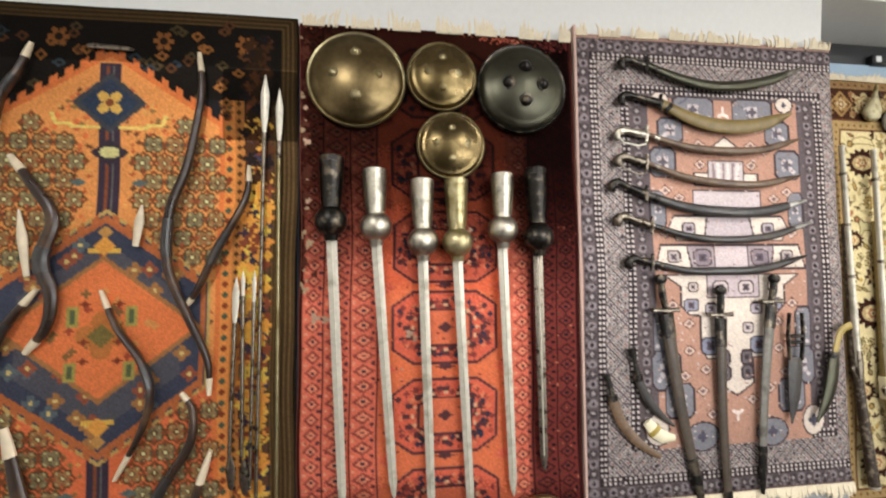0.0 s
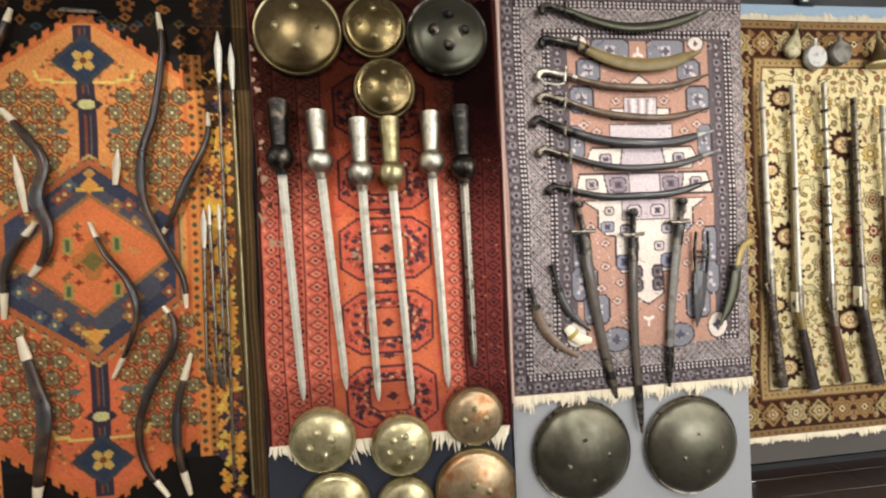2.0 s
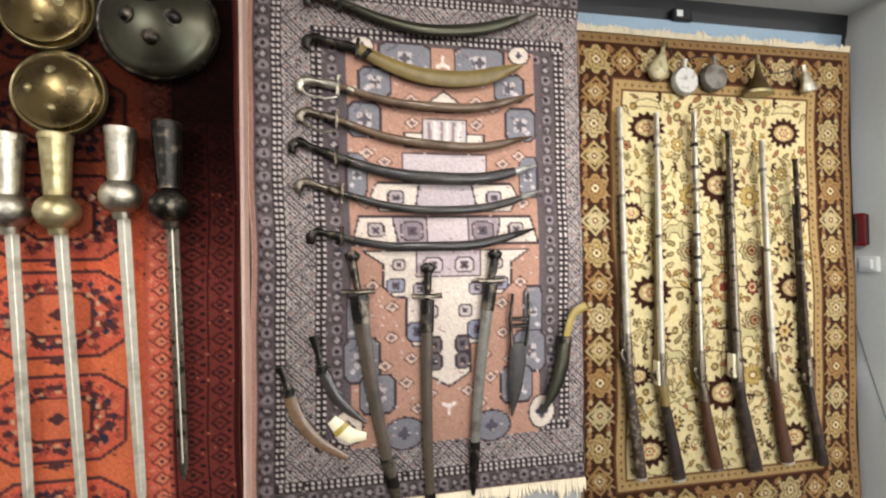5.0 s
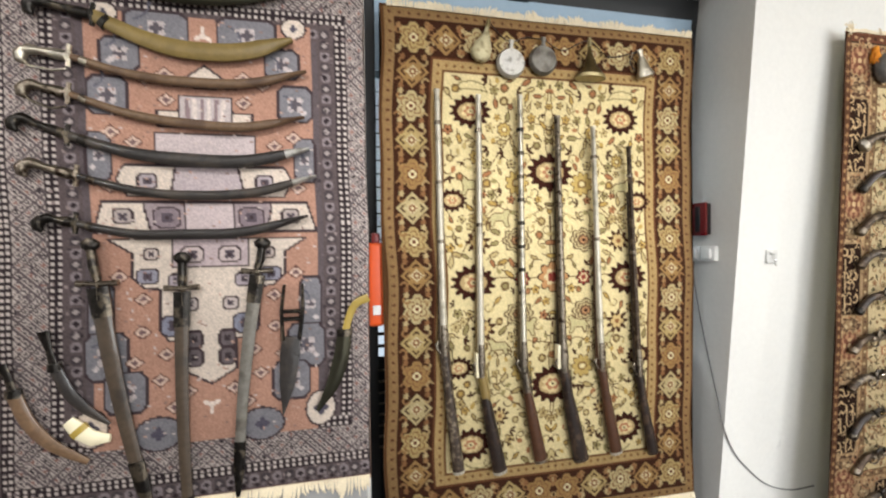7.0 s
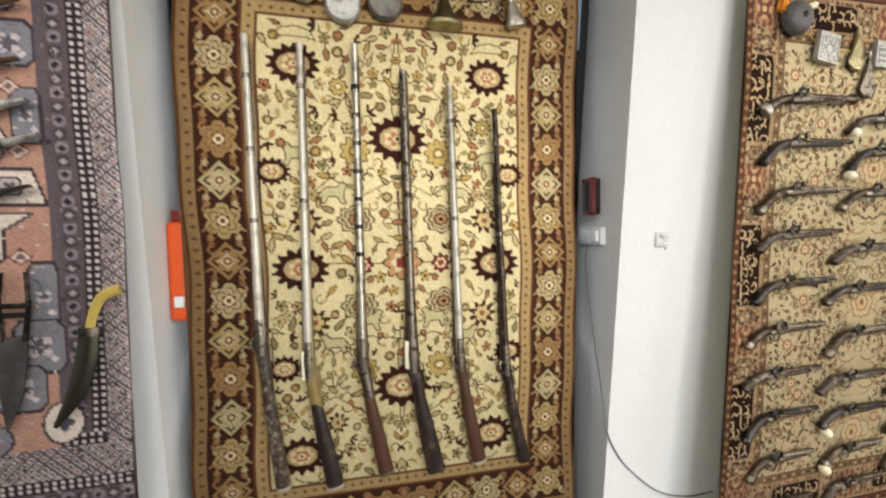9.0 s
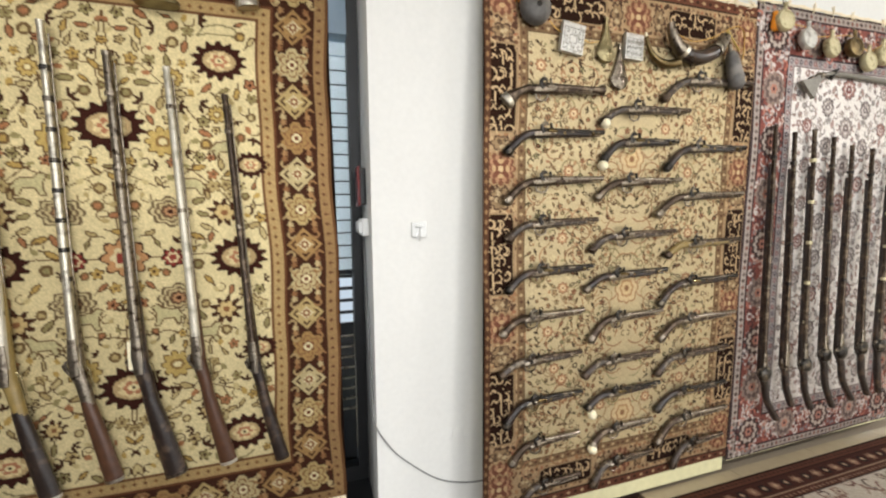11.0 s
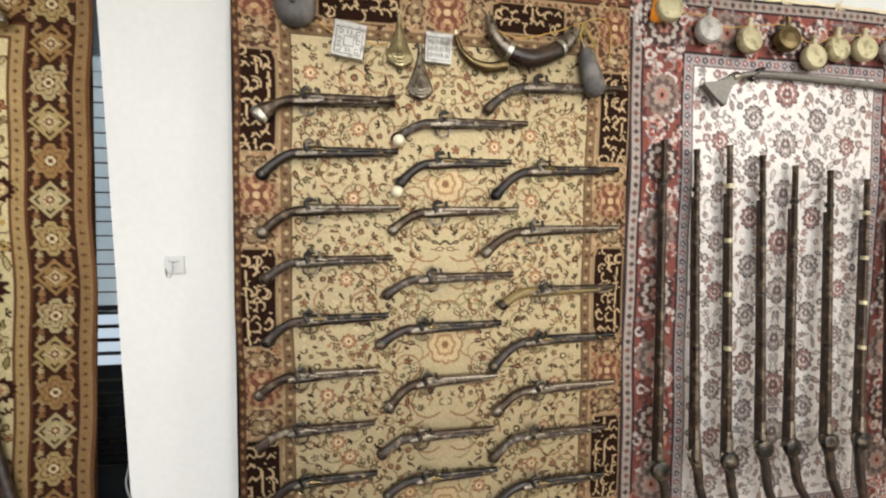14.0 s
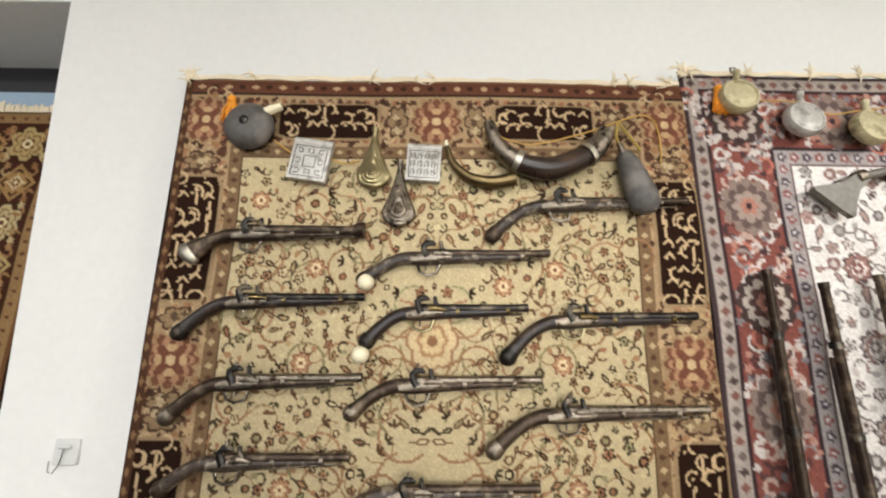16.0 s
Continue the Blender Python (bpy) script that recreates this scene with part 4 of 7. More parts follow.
def grey_rug():
    """The right-hand border is turned round the board's edge, so the pattern is drawn wider and trimmed."""
    k = Knots(1.285, 1.80, 0.005, (150, 142, 142))
    R, w, h = k.rng, k.w, k.h
    light, dim, dark = (204, 196, 190), (98, 88, 90), (54, 46, 50)
    k.band(0, 0.018, (202, 166, 150)), k.band(0.018, 0.075, dim), k.band(0.075, 0.108, dark), k.band(0.108, 0.2, (186, 178, 172)), k.band(0.2, 0.235, dark), k.band(0.235, 0.295, dim), k.band(0.295, 0.315, (100, 92, 96))
    for x, y, side, i in k.round_band(0.03, 0.02):
        k.dia(x, y, 0.008, 0.008, ((128, 120, 124), dark)[i % 2])
    for d, st in ((0.05, 0.036), (0.268, 0.036)):
        for x, y, side, i in k.round_band(d, st):
            k.octa(x, y, 0.015, 0.015, ((140, 132, 136), (78, 72, 76))[i % 2]), k.rose(x, y, 0.009, 4, 0.3, (dark, (168, 160, 158))[i % 2])
    for d in (0.0915, 0.2175):
        for x, y, side, i in k.round_band(d, 0.02):
            for s in (-0.008, 0.008):
                u, v = (x + s, y) if side else (x, y + s)
                k.rect(u - 0.005, v - 0.005, u + 0.005, v + 0.005, light)
    for d in (0.123, 0.154, 0.185):
        for x, y, side, i in k.round_band(d, 0.031):
            k.dia(x, y, 0.019, 0.019, (98, 90, 93), 0.6), k.rose(x, y, 0.006, 4, 0.3, ((72, 66, 72), (140, 100, 92))[i % 2])
    for d in (0.1385, 0.1695):
        for x, y, side, i in k.round_band(d, 0.031):
            k.dia(x, y, 0.006, 0.006, (84, 78, 82))
    for q in range(900):
        d, t = R.uniform(0.02, 0.3), R.uniform(0, 1)
        x, y = ((d, t * h), (w - d, t * h), (t * w, d), (t * w, h - d))[q % 4]
        k.ell(x, y, 0.005, 0.004, ((120, 112, 114), (60, 54, 58), (150, 138, 136))[q % 3])
    cx, x0, x1, y0, y1 = w / 2, 0.315, w - 0.315, 0.25, h - 0.2
    k.rect(x0, y0, x1, y1, (186, 144, 122))
    blue, white, pale, ink = (132, 134, 142), (220, 210, 196), (198, 190, 190), (72, 60, 64)

    def at(px, py):
        return cx + px * 0.00115, y0 + (py - 95) * 0.00115

    def shape(half, c):
        k.poly([at(-px, py) for px, py in half] + [at(px, py) for px, py in half[::-1]], c, ink)

    def eye(px, py, r, c1, c2, tall=0.85):
        for e in (-1, 1):
            x, y = at(e * px, py)
            k.octa(x, y, r + 0.006, (r + 0.006) * tall, ink), k.octa(x, y, r, r * tall, c1), k.rose(x, y, r * 0.62, 4, 0.3, c2, 0.78), k.ell(x, y, r * 0.18, r * 0.18, ink)

    def ring(px, py, r=0.024):
        for e in (-1, 1):
            x, y = at(e * px, py)
            k.dia(x, y, r * 1.25, r, (112, 78, 70)), k.dia(x, y, r * 0.98, r * 0.74, (214, 190, 172)), k.dia(x, y, r * 0.55, r * 0.4, (122, 98, 100))
    for px, py, rx, ry in ((115, 130, 0.085, 0.05), (205, 205, 0.05, 0.045), (238, 318, 0.05, 0.055), (262, 480, 0.03, 0.07), (268, 900, 0.032, 0.09), (255, 1020, 0.055, 0.07), (212, 1120, 0.055, 0.06)):
        for e in (-1, 1):
            x, y = at(e * px, py)
            k.octa(x, y, rx + 0.007, ry + 0.007, ink, 0.7), k.octa(x, y, rx, ry, blue, 0.7)
            k.rose(x, y, min(rx, ry) * 0.62, 4, 0.35, pale, 0.78), k.rose(x, y, min(rx, ry) * 0.4, 4, 0.35, (98, 94, 102))
            k.curl(x - rx * 0.7, y - ry * 0.5, rx * 1.2, 0.3 * e, 0.006, (100, 102, 116), 2.0 * e), k.dia(x + e * rx * 0.55, y + ry * 0.5, 0.012, 0.01, (206, 200, 200))
    for e in (-1, 1):
        for px, py, rx, ry in ((132, 1240, 0.066, 0.05), (295, 1210, 0.045, 0.055), (240, 100, 0.035, 0.03)):
            x, y = at(e * px, py)
            k.ell(x, y, rx + 0.007, ry + 0.007, ink), k.ell(x, y, rx, ry, blue if px == 132 else white), k.rose(x, y, ry * 0.45, 4, 0.3, (90, 88, 104))
    shape([(0, 222), (80, 282), (0, 284)], white)
    shape([(68, 308), (68, 350), (122, 352), (122, 392), (0, 392)], white)
    k.poly([at(-68, 308), at(68, 308), at(68, 388), at(-68, 388)], pale, ink)
    for q in range(6):
        k.line([at(-48 + q * 19, 318), at(-44 + q * 17, 380)], 0.012, ((150, 132, 136), (222, 214, 208))[q % 2])
    shape([(128, 412), (128, 492), (0, 492)], (198, 188, 190))
    shape([(205, 502), (225, 540), (200, 586), (0, 586)], white)
    shape([(80, 502), (95, 586), (0, 586)], (190, 180, 184))
    shape([(262, 602), (285, 684), (0, 684)], white)
    shape([(165, 604), (150, 684), (0, 684)], (164, 152, 156))
    shape([(62, 602), (62, 684), (0, 684)], (202, 190, 192))
    shape([(255, 704), (196, 742), (196, 806), (168, 838), (126, 842), (126, 958), (104, 986), (66, 986), (66, 1072), (0, 1112)], white)
    shape([(98, 704), (98, 782), (0, 782)], (196, 182, 186))
    for px, py, r, c1 in ((150, 545, 0.024, (178, 170, 176)), (215, 642, 0.024, (182, 172, 168)), (108, 645, 0.034, (140, 128, 136)), (48, 748, 0.028, (206, 194, 192)), (158, 806, 0.026, (150, 152, 168)), (86, 820, 0.022, (176, 168, 176)), (92, 944, 0.034, (140, 146, 166)), (150, 745, 0.018, (204, 192, 184)), (52, 886, 0.020, (200, 190, 186))):
        eye(px, py, r, c1, (92, 84, 94))
    for px, py in ((42, 986), (42, 1036)):
        eye(px, py, 0.020, (112, 104, 108), (66, 58, 62), 1.2)
    for px, py in ((98, 322), (100, 252), (150, 268), (168, 868), (170, 958), (226, 805), (112, 1022), (128, 1092), (58, 1128), (94, 1170), (190, 1040), (240, 560), (232, 415), (180, 440)):
        ring(px, py)
    for py, up in ((140, 1), (1172, -1)):
        for turn in (0, 2.1, 4.2):
            x, y = at(0, py)
            k.line([(x, y), (x + 0.024 * math.sin(turn), y - up * 0.024 * math.cos(turn))], 0.013, (226, 216, 206))
    for q in range(420):
        x, y = R.uniform(x0, x1), R.uniform(y0, y1)
        k.ell(x, y, 0.005, 0.003, ((198, 166, 150), (150, 122, 114), (206, 196, 190))[q % 3])
    k.a = np.minimum(k.a * np.array((1.08, 1.0, 0.97)), 0.9)
    k.age(0.06)
    return k.trim(0, 0.14)


def gold_rug():
    k = Knots(1.485, 2.22, 0.005, (214, 190, 126))
    R, w, h = k.rng, k.w, k.h
    brown, cream, gold = (72, 40, 24), (228, 208, 152), (186, 150, 88)
    k.band(0, 0.012, (110, 70, 36)), k.band(0.012, 0.055, (156, 118, 68)), k.band(0.055, 0.205, brown), k.band(0.205, 0.215, (110, 64, 34)), k.band(0.215, 0.255, gold), k.band(0.255, 0.262, (120, 76, 40))
    for x, y, side, i in k.round_band(0.034, 0.04):
        k.dia(x, y, 0.010, 0.007, (104, 62, 34))
    for x, y, side, i in k.round_band(0.236, 0.035):
        k.dia(x, y, 0.008, 0.008, ((112, 66, 34), (138, 88, 40))[i % 2])
    for x, y, side, i in k.round_band(0.13, 0.137):
        c = ((186, 156, 92), (168, 126, 66), (194, 170, 114))[i % 3]
        if i % 2:
            k.dia(x, y, 0.068, 0.066, c), k.rose(x, y, 0.054, 4, 0.25, c), k.dia(x, y, 0.052, 0.05, brown, 0.8), k.dia(x, y, 0.03, 0.028, (214, 192, 140)), k.rose(x, y, 0.02, 8, 0.25, (140, 84, 46)), k.ell(x, y, 0.007, 0.007, cream)
            for a in range(4):
                k.rose(x + 0.036 * math.cos(a * 1.57 + 0.785), y + 0.036 * math.sin(a * 1.57 + 0.785), 0.015, 5, 0.3, c)
        else:
            k.rose(x, y, 0.064, 6, 0.2, c, 0.5), k.rose(x, y, 0.05, 6, 0.24, (140, 96, 52), 0.5), k.rose(x, y, 0.043, 6, 0.26, c, 0.5), k.rose(x, y, 0.026, 6, 0.2, (120, 70, 38), 0.5), k.ell(x, y, 0.017, 0.017, cream), k.ell(x, y, 0.008, 0.008, (116, 56, 34))
        for e in (-1, 1):
            dx, dy = ((0.0, 0.068), (0.068, 0.0))[0 if side else 1]
            for s in (-1, 1):
                ox, oy = (s * 0.045, e * 0.06) if side else (e * 0.06, s * 0.045)
                k.curl(x + ox * 1.1, y + oy * 0.85, 0.05, 2.2 * s + 1.57 * e, 0.008, ((160, 114, 62), (176, 144, 90))[s > 0], 4.0 * s), k.rose(x + ox, y + oy, 0.014, 5, 0.3, ((150, 100, 54), (196, 168, 112), (168, 122, 70))[(i + s) % 3])
    # field: palmettes, roses and beasts in outline on cream; one half drawn, then mirrored
    fx0, fy0, fx1, fy1 = 0.262, 0.262, w - 0.262, h - 0.262
    k.rect(fx0, fy0, fx1, fy1, (230, 206, 144))
    cx, ink, deep = w / 2, (112, 80, 44), (66, 32, 22)

    def at(px, py):
        return fx0 + (px - 632) * 0.0021, fy0 + (py - 28) * 0.00204
    taken = []

    def mark(px, py, r):
        x, y = at(px, py)
        taken.append((x, y, r))
        return x, y
    for pts in ([(860, 40), (850, 130), (862, 300), (855, 450)], [(860, 780), (852, 640), (864, 520), (858, 450)], [(690, 462), (740, 452), (790, 458), (858, 455)], [(860, 300), (800, 330), (745, 300), (700, 340), (665, 400)], [(860, 600), (800, 590), (740, 620), (700, 560), (665, 520)], [(860, 130), (810, 120), (770, 160), (720, 230)], [(860, 760), (800, 740), (740, 700), (690, 720)]):
        k.line([at(*p) for p in pts], 0.005, ink)
    for px, py, r in ((690, 105, 0.088), (685, 462, 0.096), (685, 805, 0.09), (860, 228, 0.105), (860, 690, 0.105), (650, 290, 0.062), (655, 640, 0.062)):
        x, y = mark(px, py, r)
        k.rose(x, y, r * 1.06, 14, 0.11, deep, 0.2, 0.78, True), k.ell(x, y, r * 0.62, r * 0.42, (196, 162, 104)), k.rose(x, y, r * 0.48, 7, 0.2, (232, 204, 140), 0, 0.8), k.rose(x, y, r * 0.34, 6, 0.25, (190, 120, 76), 0, 0.8), k.ell(x, y, r * 0.16, r * 0.12, (236, 214, 150)), k.ell(x, y, r * 0.06, r * 0.05, deep)
    for px, py, r in ((700, 378, 0.054), (708, 560, 0.054), (745, 750, 0.04)):
        x, y = mark(px, py, r)
        k.rose(x, y, r * 1.08, 9, 0.2, (78, 44, 26), 0.3, 0.95, True), k.rose(x, y, r * 0.6, 6, 0.2, (214, 180, 110)), k.ell(x, y, r * 0.22, r * 0.2, (150, 96, 50))
    for px, py, r in ((786, 252, 0.058), (792, 655, 0.056), (700, 200, 0.036), (762, 140, 0.036)):
        x, y = mark(px, py, r)
        k.rose(x, y, r, 9, 0.2, ink), k.rose(x, y, r - 0.007, 9, 0.2, (206, 170, 82)), k.ell(x, y, r * 0.42, r * 0.36, (150, 112, 56)), k.ell(x, y, r * 0.24, r * 0.2, (236, 214, 150))
    for px, py in ((784, 375), (784, 532)):
        x, y = mark(px, py, 0.075)
        for f, c in ((1.0, (120, 96, 62)), (0.86, (216, 192, 132)), (0.74, (124, 98, 64)), (0.6, (206, 180, 120)), (0.46, (110, 78, 50)), (0.3, (196, 140, 86)), (0.14, deep)):
            k.rose(x, y, 0.072 * f, 8, 0.14, c, 0, 0.8)
    for px, py, r, c in ((790, 458, 0.04, (150, 50, 38)), (858, 455, 0.072, (206, 146, 84))):
        x, y = mark(px, py, r)
        k.rose(x, y, r, 8, 0.2, deep), k.rose(x, y, r - 0.008, 8, 0.2, c), k.rose(x, y, r * 0.55, 6, 0.2, (236, 210, 150)), k.rose(x, y, r * 0.34, 5, 0.2, (160, 62, 44))
    for px, py, flip in ((748, 326, 1), (742, 600, -1), (800, 560, 1), (690, 258, -1)):
        x, y = mark(px, py, 0.045)
        k.poly([(x + flip * a * 0.0021, y + b * 0.0021) for a, b in ((-24, 4), (-14, -8), (8, -10), (16, -18), (26, -14), (20, -4), (18, 8), (22, 20), (14, 20), (8, 8), (-8, 8), (-14, 20), (-20, 18), (-18, 6), (-28, 14))], (206, 188, 128), ink, 0.005)
    x, y = mark(690, 52, 0.05)
    k.line([(x - 0.07, y + 0.02), (x - 0.05, y - 0.012), (x, y - 0.022), (x + 0.05, y - 0.01), (x + 0.07, y + 0.022), (x + 0.03, y + 0.012), (x - 0.03, y + 0.014), (x - 0.07, y + 0.02)], 0.006, (140, 122, 76))
    x, y = mark(700, 850, 0.045)
    k.line([(x - 0.06, y - 0.01), (x - 0.03, y + 0.012), (x + 0.02, y + 0.016), (x + 0.06, y - 0.006)], 0.006, (140, 122, 76))
    fills = ((190, 162, 98), (196, 156, 70), (160, 142, 84), (180, 116, 66), (206, 180, 116))
    for q, (x, y) in enumerate(k.scatter(fx0 + 0.016, fy0 + 0.016, cx, fy1 - 0.016, 0.036, taken, 7000)):
        k.sprig(x, y, R.uniform(0.017, 0.027), (0, 4, 1, 0, 2, 3, 0, 1, 4)[q % 9], fills[q % 5], ((100, 70, 38), (122, 92, 50), (76, 44, 26))[q % 3], R.uniform(0, 6.3))
    k.mirror()
    k.a = np.minimum(k.a * np.array((0.96, 1.0, 1.05)), 0.9)
    k.age(0.05, 0.84)
    return k


def scribble_panel(k, x0, y0, x1, y1, ink=(204, 172, 126), ground=(44, 26, 18)):
    """A dark cartouche filled with looping pale strokes."""
    k.octa((x0 + x1) / 2, (y0 + y1) / 2, (x1 - x0) / 2 + 0.009, (y1 - y0) / 2 + 0.006, (158, 130, 92), 0.8)
    k.octa((x0 + x1) / 2, (y0 + y1) / 2, (x1 - x0) / 2, (y1 - y0) / 2, ground, 0.8)
    R = k.rng
    for x in np.arange(x0 + 0.022, x1 - 0.012, 0.033):
        for y in np.arange(y0 + 0.022, y1 - 0.012, 0.036):
            u, v, kind = x + R.uniform(-0.006, 0.006), y + R.uniform(-0.006, 0.006), R.randint(4)
            if kind == 0:
                k.line([(u, max(v - 0.024, y0 + 0.008)), (u + 0.004, min(v + 0.022, y1 - 0.008))], 0.0066, ink)
            elif kind == 1:
                k.line([(u - 0.012, v + 0.006), (u, v - 0.008), (u + 0.012, v + 0.004)], 0.0058, ink)
            else:
                k.curl(u - 0.012, v, 0.05, R.uniform(-0.8, 0.8), 0.0058, ink, R.choice([-3.2, 3.2, 2.2]))
            k.dia(u + R.uniform(-0.014, 0.014), v + R.uniform(-0.014, 0.014), 0.005, 0.004, ink)


def beige_rug():
    k = Knots(1.525, 2.27, 0.0036, (204, 180, 132))
    R, w, h = k.rng, k.w, k.h
    cx = w / 2
    k.band(0, 0.008, (140, 96, 66)), k.band(0.008, 0.045, (110, 66, 46))
    for x, y, side, i in k.round_band(0.027, 0.038):
        k.dia(x, y, 0.012, 0.009, ((196, 160, 116), (70, 44, 32))[i % 2])
    k.band(0.045, 0.052, (60, 44, 32)), k.band(0.052, 0.205, (172, 142, 102)), k.band(0.205, 0.235, (126, 98, 66)), k.band(0.235, 0.240, (80, 58, 40))
    for x, y, side, i in k.round_band(0.22, 0.028):
        k.dia(x, y, 0.010, 0.008, ((190, 164, 120), (92, 62, 44))[i % 2])
    for x, y, side, i in k.round_band(0.128, 0.026):
        for s in (-0.058, 0.058):
            k.ell(x + (s if side else 0), y + (0 if side else s), 0.010, 0.007, ((120, 84, 56), (92, 66, 46), (160, 104, 70))[i % 3], 0.6 * i)

    for q in range(170):
        d = R.uniform(0.085, 0.175)
        x, y = (d, R.uniform(0.05, h - 0.05)) if q % 3 else (R.uniform(0.05, cx), (d, h - d)[q % 2])
        k.curl(x, y, 0.05, R.uniform(0, 6.3), 0.005, (198, 168, 124), R.choice([-4, 4]))
    for q in range(1100):
        d = R.uniform(0.06, 0.2)
        x, y = (d, R.uniform(0.05, h - 0.05)) if q % 3 else (R.uniform(0.05, cx), (d, h - d)[q % 2])
        k.rose(x, y, R.uniform(0.006, 0.012), 5, 0.3, ((92, 60, 42), (190, 158, 112), (74, 50, 36), (160, 116, 76))[q % 4])

    def rosette(x, y, r=0.066, c=(124, 78, 54)):
        k.rose(x, y, r * 1.15, 12, 0.12, (164, 132, 92)), k.rose(x, y, r * 1.02, 12, 0.14, c), k.rose(x, y, r * 0.86, 10, 0.2, (174, 128, 92)), k.rose(x, y, r * 0.72, 8, 0.3, (122, 74, 52))
        for a in range(4):
            k.ell(x + 0.45 * r * math.cos(a * 1.571), y + 0.45 * r * math.sin(a * 1.571), r * 0.14, r * 0.2, (194, 158, 110), a * 1.571)
        k.ell(x, y, r * 0.18, r * 0.18, (206, 176, 128))

    def small_panel(x, y, rx, ry):
        k.rose(x, y, rx * 1.05, 6, 0.2, (84, 60, 44), 0, ry / rx), k.rose(x, y, rx * 0.85, 6, 0.2, (150, 122, 86), 0, ry / rx)
        for q in range(6):
            k.rose(x + R.uniform(-rx, rx) * 0.5, y + R.uniform(-ry, ry) * 0.6, 0.010, 4, 0.3, ((96, 74, 52), (190, 166, 124))[q % 2])
    # side borders
    for x in (0.128,):
        rosette(x, 0.128)
        y = 0.24
        for n in range(3):
            small_panel(x, y + 0.01, 0.05, 0.03)
            scribble_panel(k, x - 0.058, y + 0.055, x + 0.058, y + 0.385)
            small_panel(x, y + 0.43, 0.05, 0.03)
            rosette(x, y + 0.53)
            small_panel(x, y + 0.63, 0.05, 0.03)
            y += 0.655
    for y in (0.128, h - 0.128):
        rosette(0.128, y)
        small_panel(0.26, y, 0.04, 0.045)
        scribble_panel(k, 0.33, y - 0.05, 0.60, y + 0.05)
        small_panel(0.655, y, 0.032, 0.052)
        rosette(cx, y, 0.068)
    # field, one half
    f = 0.24
    k.rect(f, f, w - f, h - f, (195, 175, 131))
    taken = [(cx, v, 0.11) for v in (0.72, 1.3, 1.9)]
    # paired scrolls round the middle line
    for v in (0.5, 0.98, 1.08, 1.55, 1.68):
        k.curl(cx - 0.02, v, 0.22, 2.6, 0.007, (156, 116, 80), 3.6), k.curl(cx - 0.03, v + 0.09, 0.18, 3.4, 0.006, (150, 142, 100), -4.0)
        taken.append((cx - 0.05, v + 0.03, 0.05))
    for q in range(78):
        x, y, a = R.uniform(f + 0.04, cx - 0.03), f + 0.06 + 0.0226 * q, R.uniform(0, 6.3)
        k.curl(x, y, 0.2, a, 0.006, ((150, 110, 72), (140, 126, 86), (166, 122, 84))[q % 3], (4.4, -4.4)[q % 2])
        k.curl(x, y, 0.12, a + 3.1, 0.004, (150, 118, 80), (3.4, -3.4)[q % 2])
    for q in range(20):
        x, y = R.uniform(f + 0.05, cx - 0.02), R.uniform(f + 0.05, h - f - 0.05)
        if any((x - a) ** 2 + (y - b) ** 2 < (r + 0.03) ** 2 for a, b, r in taken):
            continue
        taken.append((x, y, 0.03))
        k.rose(x, y, 0.028, 8, 0.22, (128, 78, 50)), k.rose(x, y, 0.023, 8, 0.22, (180, 134, 94)), k.rose(x, y, 0.014, 6, 0.2, (222, 196, 148)), k.ell(x, y, 0.005, 0.005, (120, 66, 46))
    fills = ((180, 150, 104), (164, 122, 82), (150, 140, 98), (206, 186, 140), (156, 108, 74))
    inks = ((92, 66, 42), (52, 36, 26), (110, 76, 48), (76, 64, 42))
    for q, (x, y) in enumerate(k.scatter(f + 0.008, f + 0.008, cx, h - f - 0.008, 0.027, taken, 9000)):
        k.sprig(x, y, R.uniform(0.010, 0.017), (3, 0, 1, 4, 2, 3, 1, 0, 4)[q % 9], fills[q % 5], inks[q % 4], R.uniform(0, 6.3))
    for v in (0.72, 1.3, 1.9):
        for r, c in ((0.068, (158, 118, 80)), (0.060, (206, 180, 132)), (0.04, (172, 132, 90)), (0.03, (206, 178, 126)), (0.014, (140, 100, 66))):
            k.rose(cx, v, r, 7, 0.12, c, 0.4, 1.15)
    k.mirror()
    k.age(0.05)
    k.trim(0.053, 0.060)
    k.rect(0, 0, 0.022, k.h, (88, 60, 44))
    for i in range(56):
        k.dia(0.011, 0.02 + 0.04 * i, 0.008, 0.012, (150, 118, 84))
    return k


